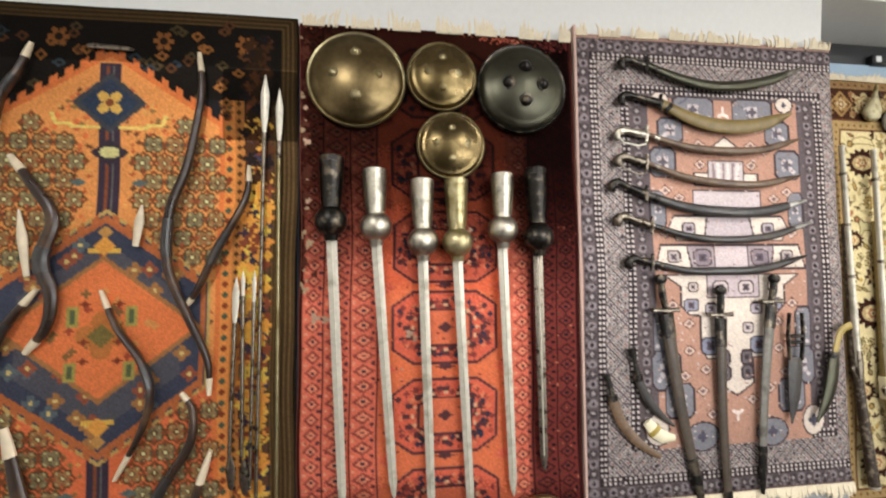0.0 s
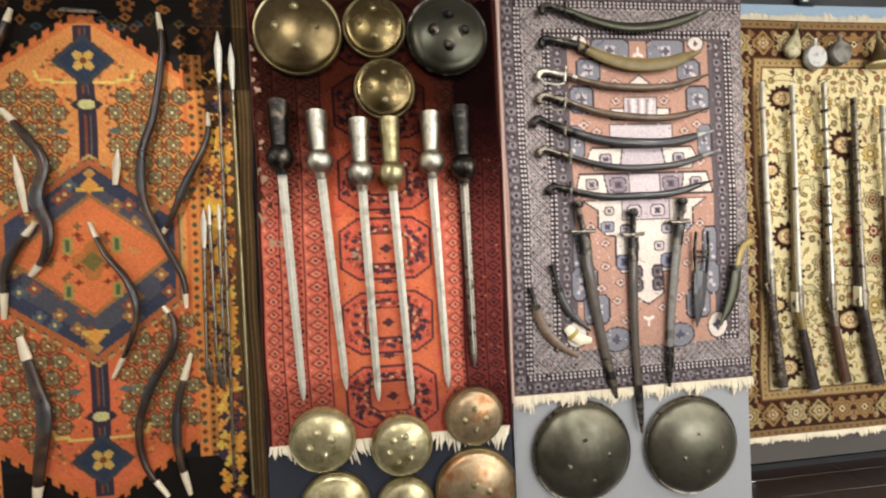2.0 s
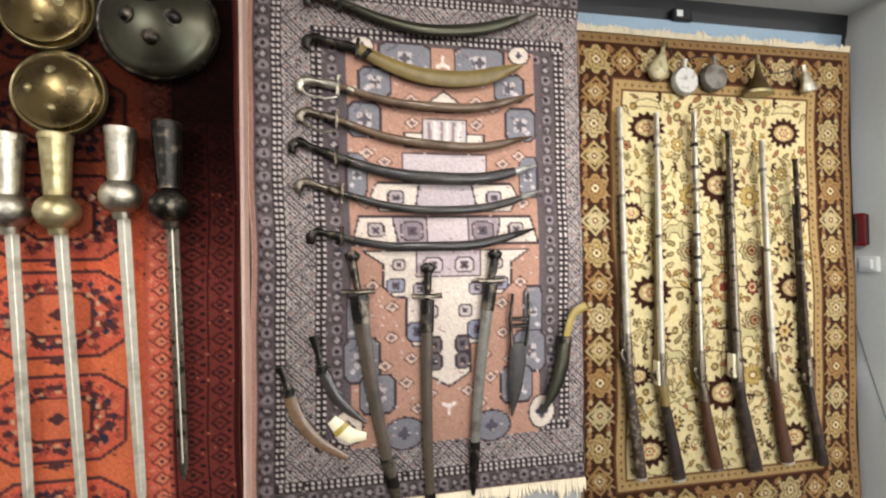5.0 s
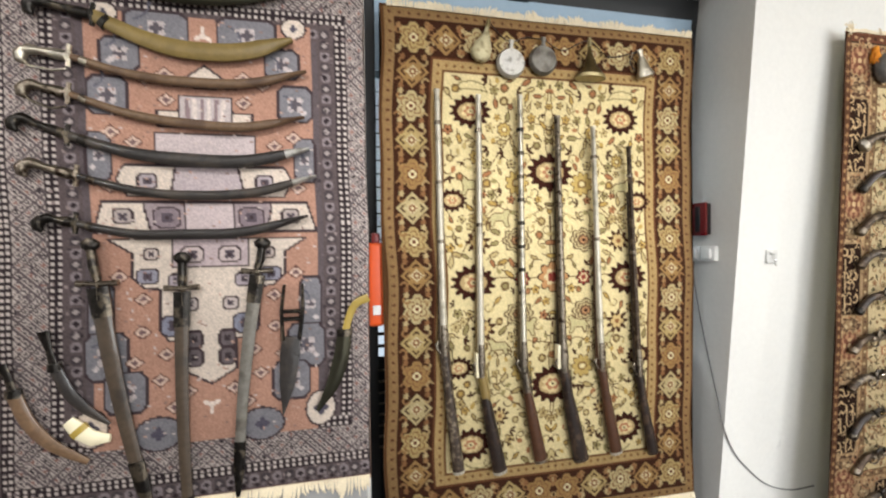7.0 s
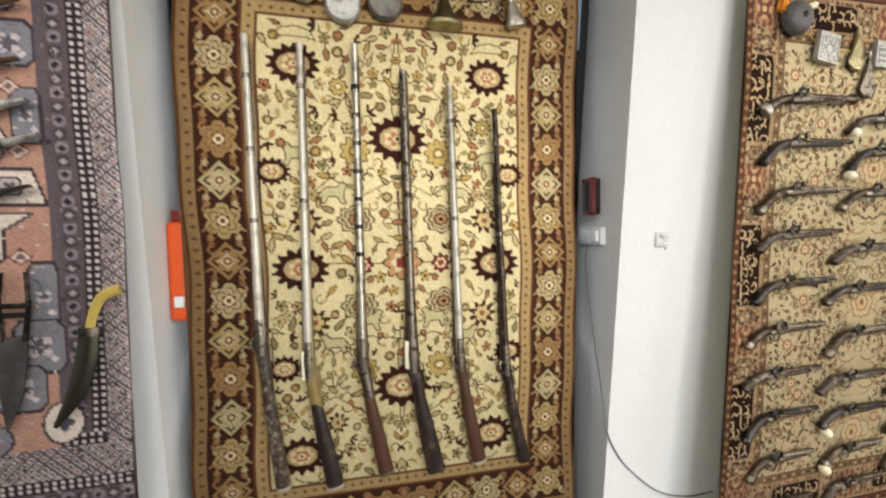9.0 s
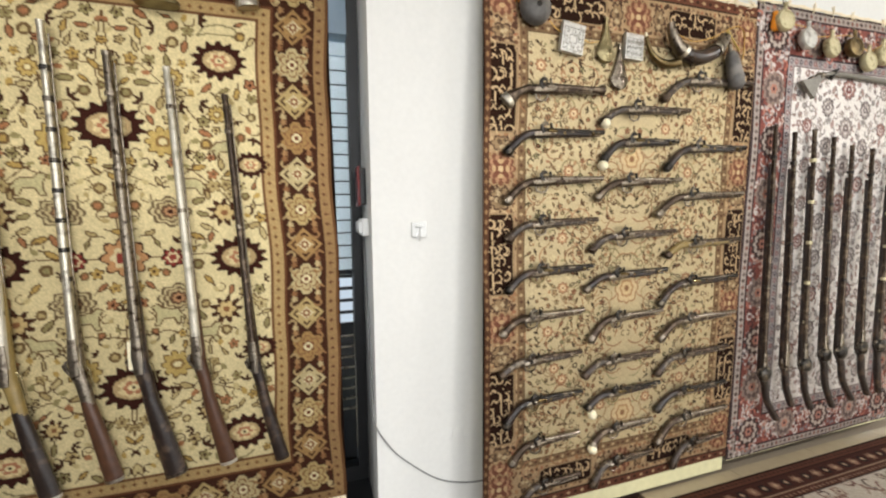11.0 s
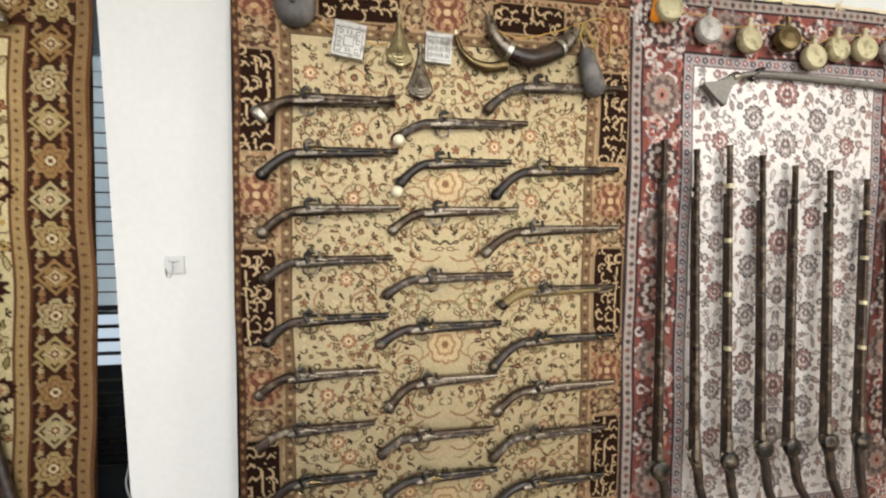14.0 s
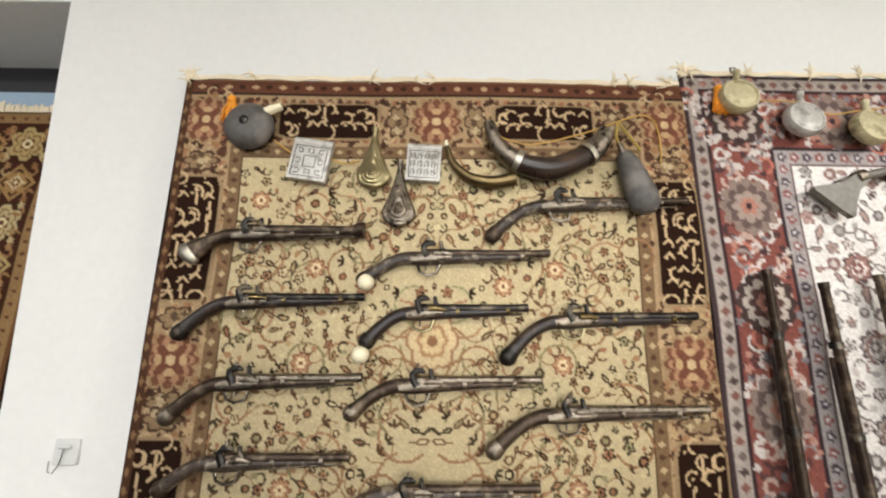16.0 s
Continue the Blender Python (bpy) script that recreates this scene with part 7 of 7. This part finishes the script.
# ---- flasks, amulets and horns above the pistols ----
def flask_drop(x, z, top, r, mat, label):
    """A flat pear-shaped powder flask built up in nested ridges, with a long neck."""
    ob = thing("powder_flask", x, e_y(z), z, label, "powder flask", "powder flasks")
    y, rise = e_y(z), top - z

    def pear(q, depth, off):
        rows = []
        for i in range(19):
            t = i / 18
            v = rise * 0.98 * q * (1 - t / 0.62) if t < 0.62 else -r * q * (t - 0.62) / 0.38
            if v > 0:
                hw = r * q * (0.14 + 0.86 * (1 - v / (rise * q)) ** 1.5)
            else:
                hw = r * q * math.sqrt(max(1 - (v / (r * q)) ** 2, 0.02))
            rows.append((x, z + v, hw, min(depth, hw)))
        return sweep(rows, y - off, 22)
    part("body", pear(1.0, 0.012, 0.010), mat, ob)
    for q, off in ((0.78, 0.014), (0.56, 0.019), (0.34, 0.024)):
        part("ridge", pear(q, 0.012, off), mat, ob, "raised pear-shaped ridge")
    part("knob", lathe([(r * 0.2, 0), (r * 0.18, 0.012), (r * 0.08, 0.018), (0, 0.019)], facing(x, y - 0.026, z), 16), mat, ob)
    part("neck", sweep([(x, top + 0.012, 0.010, 0.008), (x, top - 0.005, 0.006, 0.006), (x, top - 0.03, 0.009, 0.008)], y - 0.012, 12), mat, ob)
    return ob


flask_drop(4.486, 2.078, 2.20, 0.045, BRASS, "pear-shaped ringed brass powder flask")
flask_drop(4.557, 1.975, 2.105, 0.045, STEEL, "pear-shaped ringed silver powder flask")


def amulet(x, z, half, roll, label, cells):
    """A square silver case with a hinge tube and an engraved face."""
    y = e_y(z)
    ob = thing("amulet_case", x, y, z, label, "amulet", "square amulet cases")
    m = pose(x, y - 0.014, z, 0, roll, 0)

    def put(name, bm, lab="", mat=ENGRAVED):
        bm.transform(m)
        part(name, bm, mat, ob, lab)
    put("case", block(-half, half, -0.010, 0.012, -half, half, 0.003, 2))
    put("tube", tube([(-half, 0, half + 0.006), (half, 0, half + 0.006)], 0.010, 12), "hinge tube along the top")
    lines = [[(-0.82, -0.82), (0.82, -0.82), (0.82, 0.82), (-0.82, 0.82), (-0.82, -0.82)]]
    if cells:
        for a in (-0.6, -0.2, 0.2, 0.6):
            for b in (-0.5, 0.0, 0.5):
                lines += [[(a - 0.12, b - 0.18), (a - 0.12, b + 0.12), (a + 0.05, b + 0.2), (a + 0.13, b), (a + 0.02, b - 0.18)], [(a, b - 0.05), (a + 0.02, b + 0.08)]]
    else:
        lines += [[(-0.3, -0.3), (0.3, -0.3), (0.3, 0.3), (-0.3, 0.3), (-0.3, -0.3)]]
        for a, b in ((1, 1), (-1, 1), (1, -1), (-1, -1)):
            lines += [[(a * 0.7, b * 0.7), (a * 0.45, b * 0.66), (a * 0.4, b * 0.48), (a * 0.55, b * 0.42), (a * 0.62, b * 0.52)], [(a * 0.7, b * 0.1), (a * 0.52, b * 0.14), (a * 0.46, b * 0.02)], [(a * 0.1, b * 0.7), (a * 0.14, b * 0.5), (a * 0.02, b * 0.44)]]
    for ln in lines:
        put("engraving", tube([(a * half, -0.0102, b * half) for a, b in ln], 0.0013, 5), "", IRON)
    return ob


amulet(4.318, 2.105, 0.052, 8, "square engraved silver amulet case with hinge tube", False)
amulet(4.620, 2.101, 0.046, 3, "square silver amulet case with openwork front", True)

flask = thing("powder_flask", 4.148, e_y(2.2), 2.206, "round black leather powder flask with cream stopper", "powder flask", "powder flasks")
part("body", lathe([(0.058, 0.0), (0.066, 0.012), (0.064, 0.028), (0.052, 0.042), (0.03, 0.05), (0, 0.052)], facing(4.148, e_y(2.2) - 0.002, 2.206), 28), GREY_LEATHER, flask)
part("stopper", sweep([(4.185, 2.243, 0.011, 0.011), (4.205, 2.252, 0.013, 0.012), (4.232, 2.263, 0.010, 0.010)], e_y(2.25) - 0.025, 10), IVORY, flask, "cream stopper")
part("stud", lathe([(0.012, 0.05), (0.012, 0.056), (0.005, 0.060), (0, 0.061)], facing(4.148, e_y(2.2), 2.206), 14), IRON, flask)


def tassel(x, z, y, h=0.07):
    ob = thing("tassel", x, y, z, "orange wool tassel tied at the rug's top", "tassel", "orange tassels")
    rng = random.Random(int(x * 1000))
    bm = bmesh.new()
    for q in range(34):
        a = rng.uniform(-0.02, 0.02)
        sweep([(x + a * 0.3, z + h * 0.5, 0.0028, 0.0028, -0.012 + rng.uniform(-0.008, 0.008)), (x + a * 0.9, z, 0.003, 0.003, -0.014 + rng.uniform(-0.01, 0.01)), (x + a * 1.1 + rng.uniform(-0.004, 0.004), z - h * rng.uniform(0.35, 0.5), 0.0016, 0.0016, -0.014 + rng.uniform(-0.01, 0.01))], y, 4, bm)
    tagged(part("strands", bm, TASSEL, ob), kind="stuff")
    part("head", lathe([(0, 0.012), (0.009, 0.009), (0.012, 0), (0.009, -0.009), (0, -0.012)], pose(x, y - 0.013, z + h * 0.5), 12), TASSEL, ob)


tassel(4.088, 2.255, e_y(2.25))
tassel(5.445, 2.305, e_y(2.3), 0.08)

horn = thing("brass_horn", 4.74, e_y(2.07), 2.07, "slim curved brass priming horn", "horn")
hp = smooth_path([(4.681, 2.158, 0.006), (4.70, 2.105, 0.010), (4.741, 2.066, 0.014), (4.80, 2.053, 0.017), (4.862, 2.064, 0.019)], 5)
part("body", sweep([(q[0], q[1], q[2], q[2]) for q in hp], e_y(2.07) - 0.022, 14), BRONZE, horn)
part("tip", sweep([(4.680, 2.172, 0.004, 0.004), (4.681, 2.155, 0.007, 0.007)], e_y(2.07) - 0.022, 10), IVORY, horn)

big_horn = thing("powder_horn", 4.94, e_y(2.1), 2.09, "large dark curved powder horn with silver mounts", "powder horn")
hp = smooth_path([(4.793, 2.218, 0.016), (4.812, 2.160, 0.022), (4.860, 2.108, 0.030), (4.945, 2.085, 0.036), (5.035, 2.115, 0.034), (5.085, 2.158, 0.030), (5.108, 2.195, 0.024)], 5)
rows = [(q[0], q[1], q[2] * 0.86, q[2] * 0.86) for q in hp]
part("body", sweep(rows[9:22], e_y(2.1) - 0.038, 18), HORN, big_horn)
part("mount", sweep([(a, b, c * 1.06, d * 1.06) for a, b, c, d in rows[:11]], e_y(2.1) - 0.038, 18), STEEL, big_horn, "engraved silver end mount")
part("mount", sweep([(a, b, c * 1.06, d * 1.06) for a, b, c, d in rows[21:]], e_y(2.1) - 0.038, 18), STEEL, big_horn, "engraved silver end mount")
for i in (10, 21):
    part("band", sweep([(rows[i][0], rows[i][1], rows[i][2] * 1.2, rows[i][3] * 1.2), (rows[i + 1][0], rows[i + 1][1], rows[i + 1][2] * 1.15, rows[i + 1][3] * 1.15)], e_y(2.1) - 0.038, 18), SILVER, big_horn)
pear = thing("powder_flask", 5.17, e_y(2.05), 2.06, "dark pear-shaped leather powder flask on a cord", "powder flask", "powder flasks")
part("body", sweep([(5.150, 2.135, 0.016, 0.016), (5.158, 2.115, 0.027, 0.024), (5.172, 2.07, 0.034, 0.028), (5.188, 2.015, 0.041, 0.032), (5.196, 1.985, 0.038, 0.03), (5.200, 1.970, 0.02, 0.016)], e_y(2.05) - 0.034, 18), GREY_LEATHER, pear)
part("neck", sweep([(5.143, 2.165, 0.007, 0.007), (5.15, 2.13, 0.011, 0.011)], e_y(2.05) - 0.034, 12), STEEL, pear)


def cord(points, label, mat=None, r=0.0021):
    p = smooth_path([(x, e_y(z) - d, z) for x, z, d in points], 6)
    tagged(part("cord", tube(p, r, 5), mat or OCHRE_CORD), label, "cord", "orange cords")


cord([(4.215, 2.17, 0.012), (4.25, 2.145, 0.008), (4.275, 2.13, 0.012)], "thin ochre cord between the flask and amulet")
cord([(4.365, 2.12, 0.012), (4.41, 2.108, 0.006), (4.45, 2.115, 0.010)], "thin ochre cord between amulet and flask")
cord([(4.81, 2.17, 0.05), (4.90, 2.145, 0.055), (5.02, 2.175, 0.05), (5.10, 2.215, 0.02), (5.19, 2.255, 0.006), (5.235, 2.262, 0.005), (5.262, 2.235, 0.005), (5.268, 2.16, 0.004), (5.262, 2.12, 0.005)], "ochre cord slung over the powder horn")
cord([(5.155, 2.24, 0.008), (5.145, 2.20, 0.012), (5.146, 2.16, 0.02)], "pale cord holding the leather flask", YELLOW_HORN, 0.004)
cord([(5.155, 2.24, 0.008), (5.178, 2.19, 0.02), (5.192, 2.14, 0.04)], "pale cord holding the leather flask", YELLOW_HORN, 0.004)

# ---- discs above the long guns ----
DISC_X = (5.488, 5.657, 5.836, 6.010, 6.134, 6.246, 6.377, 6.518, 6.644)
DISC_Z = (2.309, 2.243, 2.221, 2.238, 2.177, 2.218, 2.226, 2.227, 2.271)
for i, (dx, dz) in enumerate(zip(DISC_X, DISC_Z)):
    y = e_y(dz)
    mat = (PALE_BRASS, ENGRAVED, PALE_BRASS, BRONZE, PALE_BRASS, PALE_BRASS, PALE_BRASS, ENGRAVED, IRON)[i]
    disc = thing("powder_disc", dx, y, dz, ("round pale metal disc flask hung on an orange cord", "round brass disc flask hung on an orange cord")[mat in (PALE_BRASS, BRONZE)], "disc flask", "disc flasks")
    r = 0.052
    part("body", lathe([(r * 0.9, 0.0), (r, 0.010), (r * 0.99, 0.022), (r * 0.9, 0.030), (r * 0.82, 0.030), (r * 0.78, 0.027), (r * 0.6, 0.027), (r * 0.56, 0.0285), (r * 0.3, 0.028), (0, 0.028)], facing(dx, y - 0.012, dz) @ pose(0, 0, 0, -6, 4 * (i % 3 - 1)), 30), mat, disc)
    part("neck", sweep([(dx + 0.004, dz + r * 0.9, 0.012, 0.010), (dx + 0.006, dz + r + 0.018, 0.008, 0.008), (dx + 0.007, dz + r + 0.034, 0.012, 0.010)], y - 0.024, 10), mat, disc)
    part("loop", tube([(dx - 0.004, y - 0.02, dz + r + 0.03), (dx - 0.002, y - 0.016, dz + r + 0.05), (dx + 0.014, y - 0.016, dz + r + 0.05), (dx + 0.016, y - 0.02, dz + r + 0.03)], 0.002), STEEL, disc)
cord([(5.45, 2.33, 0.010), (5.56, 2.315, 0.006), (5.66, 2.30, 0.02), (5.75, 2.275, 0.006), (5.84, 2.28, 0.02), (6.01, 2.295, 0.02), (6.134, 2.235, 0.02), (6.246, 2.275, 0.02), (6.377, 2.285, 0.02), (6.518, 2.285, 0.02), (6.644, 2.33, 0.02), (6.70, 2.35, 0.004)], "thin ochre cord strung between the discs")


# ---- flasks above the gold rug's guns ----
def d_thing(name, x, z, label, cat):
    return thing(name, x, 1.672, z, label, cat, "flasks on the gold rug")


o = d_thing("powder_flask", 2.319, 2.266, "small pear-shaped pale brass flask", "powder flask")
part("body", sweep([(2.345, 2.355, 0.006, 0.006), (2.34, 2.32, 0.014, 0.012), (2.325, 2.27, 0.040, 0.022), (2.312, 2.235, 0.046, 0.024), (2.303, 2.213, 0.03, 0.016), (2.30, 2.205, 0.01, 0.008)], 1.65, 18), PALE_BRASS, o)
part("neck", sweep([(2.352, 2.385, 0.007, 0.007), (2.345, 2.35, 0.010, 0.009)], 1.65, 10), BRASS, o)
for sx, sz, smat, lab in ((2.448, 2.207, ENGRAVED, "round pale engraved disc flask"), (2.596, 2.231, DULL_STEEL, "round grey metal disc flask")):
    o = d_thing("powder_disc", sx, sz, lab, "disc flask")
    part("body", lathe([(0.055, 0.0), (0.063, 0.01), (0.062, 0.024), (0.055, 0.032), (0.05, 0.031), (0.02, 0.036), (0, 0.036)], facing(sx, 1.668, sz), 30), smat, o)
    part("neck", sweep([(sx + 0.002, sz + 0.055, 0.013, 0.010), (sx + 0.004, sz + 0.08, 0.008, 0.008), (sx + 0.005, sz + 0.098, 0.012, 0.010)], 1.652, 10), smat, o)
o = d_thing("powder_horn", 2.814, 2.200, "cone-shaped greenish brass flask, wide base down", "powder flask")
part("body", sweep([(2.812, 2.305, 0.006, 0.006), (2.812, 2.265, 0.014, 0.014), (2.813, 2.215, 0.030, 0.028), (2.815, 2.172, 0.066, 0.040)], 1.636, 24), BRONZE, o)
part("rim", sweep([(2.815, 2.174, 0.069, 0.042), (2.815, 2.160, 0.069, 0.042)], 1.636, 24), BRASS, o)
part("neck", sweep([(2.812, 2.34, 0.008, 0.008), (2.812, 2.30, 0.010, 0.010)], 1.636, 10), BRASS, o)
o = d_thing("small_flask", 3.095, 2.231, "small pale bell-shaped metal flask", "powder flask")
part("body", sweep([(3.08, 2.285, 0.010, 0.010), (3.085, 2.262, 0.022, 0.016), (3.092, 2.235, 0.028, 0.020), (3.10, 2.205, 0.042, 0.028), (3.103, 2.192, 0.038, 0.024)], 1.648, 18), SILVER, o)
part("neck", sweep([(3.073, 2.315, 0.014, 0.010), (3.08, 2.285, 0.010, 0.009)], 1.648, 10), SILVER, o)
part("handle", tube([(3.075, 1.65, 2.31), (3.04, 1.655, 2.30), (3.03, 1.66, 2.26), (3.05, 1.655, 2.225)], 0.004), IRON, o)


def d_cord(points):
    p = smooth_path([(x, 1.672 - d, z) for x, z, d in points], 6)
    tagged(part("cord", tube(p, 0.0025, 5), HORN), "thin brown cord between the flasks", "cord", "brown cords")


d_cord([(2.35, 2.38, 0.02), (2.41, 2.33, 0.005), (2.455, 2.30, 0.02), (2.52, 2.33, 0.005), (2.60, 2.32, 0.02), (2.70, 2.29, 0.005), (2.81, 2.33, 0.03), (2.93, 2.28, 0.005), (3.07, 2.31, 0.02)])

# ---- floor: boards, tiles and the rug on it ----
floor_thing = bpy.data.objects["floor"]


def floor_rug():
    k = Knots(2.72, 1.45, 0.007, (200, 188, 170))
    R, w, h = k.rng, k.w, k.h
    k.band(0, 0.015, (60, 36, 26)), k.band(0.015, 0.05, (104, 62, 44)), k.band(0.05, 0.06, (50, 32, 26)), k.band(0.06, 0.15, (78, 44, 34)), k.band(0.15, 0.16, (170, 140, 110)), k.band(0.16, 0.195, (86, 50, 38)), k.band(0.195, 0.202, (46, 32, 28))
    for x, y, side, i in k.round_band(0.105, 0.075):
        k.rose(x, y, 0.03, 6, 0.25, ((150, 112, 86), (50, 38, 36))[i % 2]), k.ell(x, y, 0.01, 0.01, (190, 160, 126))
    for x, y, side, i in k.round_band(0.178, 0.03):
        k.dia(x, y, 0.010, 0.009, (150, 116, 88))
    for x, y, side, i in k.round_band(0.033, 0.03):
        k.dia(x, y, 0.009, 0.008, (56, 34, 28))
    pal = ((106, 66, 58), (132, 90, 78), (84, 60, 56), (150, 122, 104))
    for q in range(640):
        k.curl(R.uniform(0.21, w - 0.21), R.uniform(0.21, h - 0.21), R.uniform(0.05, 0.12), R.uniform(0, 6.3), 0.009, pal[q % 4], R.uniform(-5, 5))
    for q in range(260):
        k.flower(R.uniform(0.22, w - 0.22), R.uniform(0.22, h - 0.22), R.uniform(0.015, 0.035), pal[q % 4], (196, 180, 160), pal[(q + 1) % 4], 6)
    k.age(0.06)
    return k


lay = hung_rug("floor_rug", floor_rug(), 4.30, 0.65, lambda x, z: 0 * x - 0.012, "brown-bordered cream floral rug lying on the floor", 0.012, "rugs on the floor")
lay.matrix_world = pose(0, 0.77, 0.001) @ Matrix.Rotation(radians(-90), 4, "X")


def board_mesh(length):
    bm = block(0, length - 0.004, 0, 0.136, -0.012, 0, 0.0015)
    me = bpy.data.meshes.new("floorboard")
    bm.to_mesh(me)
    bm.free()
    me.materials.append(DARK_WOOD)
    return me


def boards():
    """Dark floorboards over the west half from wall to wall; those near the rugs are pieces of their own."""
    rng = random.Random(8)
    shapes = {ln: board_mesh(ln) for ln in (0.9, 1.15, 1.4)}
    far = bmesh.new()
    for row in range(-30, 27):
        x, first = -3.4, rng.choice((0.35, 0.6, 0.85))
        while x < 4.797:
            ln = round(min(first or rng.choice((0.9, 1.15, 1.4)), 4.8 - x), 2)
            if 4.8 - x - ln < 0.3:
                ln = round(4.8 - x, 2)
            first = 0
            if row >= 0:
                ob = new("floorboard", shapes.setdefault(ln, None) or shapes.update({ln: board_mesh(ln)}) or shapes[ln])
                ob.matrix_world = pose(x, -1.98 + row * 0.14, 0)
                ob.parent = floor_thing
            else:
                n = len(far.verts)
                for sx, sy, sz in [(c >> 2 & 1, c >> 1 & 1, c & 1) for c in range(8)]:
                    far.verts.new((x + sx * (ln - 0.004), -1.98 + row * 0.14 + sy * 0.136, -0.012 + sz * 0.012))
                far.verts.ensure_lookup_table()
                v = far.verts[n:n + 8]
                for q in ((1, 5, 7, 3), (0, 1, 3, 2), (4, 6, 7, 5), (0, 4, 5, 1), (2, 3, 7, 6)):
                    far.faces.new([v[c] for c in q])
            x += ln
    tagged(part("floorboards", far, DARK_WOOD, floor_thing, smooth=False), kind="stuff")


def tiles():
    bm = block(0.002, 0.598, 0.002, 0.598, -0.012, 0, 0.0015)
    me = bpy.data.meshes.new("floor_tile")
    bm.to_mesh(me)
    bm.free()
    me.materials.append(TILE)
    for ix in range(10):
        for iy in range(-7, 9 if ix > 3 else 6):
            ob = new("floor_tile", me)
            ob.matrix_world = pose(4.8 + 0.6 * ix, -2.1 + 0.6 * iy, 0)
            ob.parent = floor_thing


boards()
tiles()
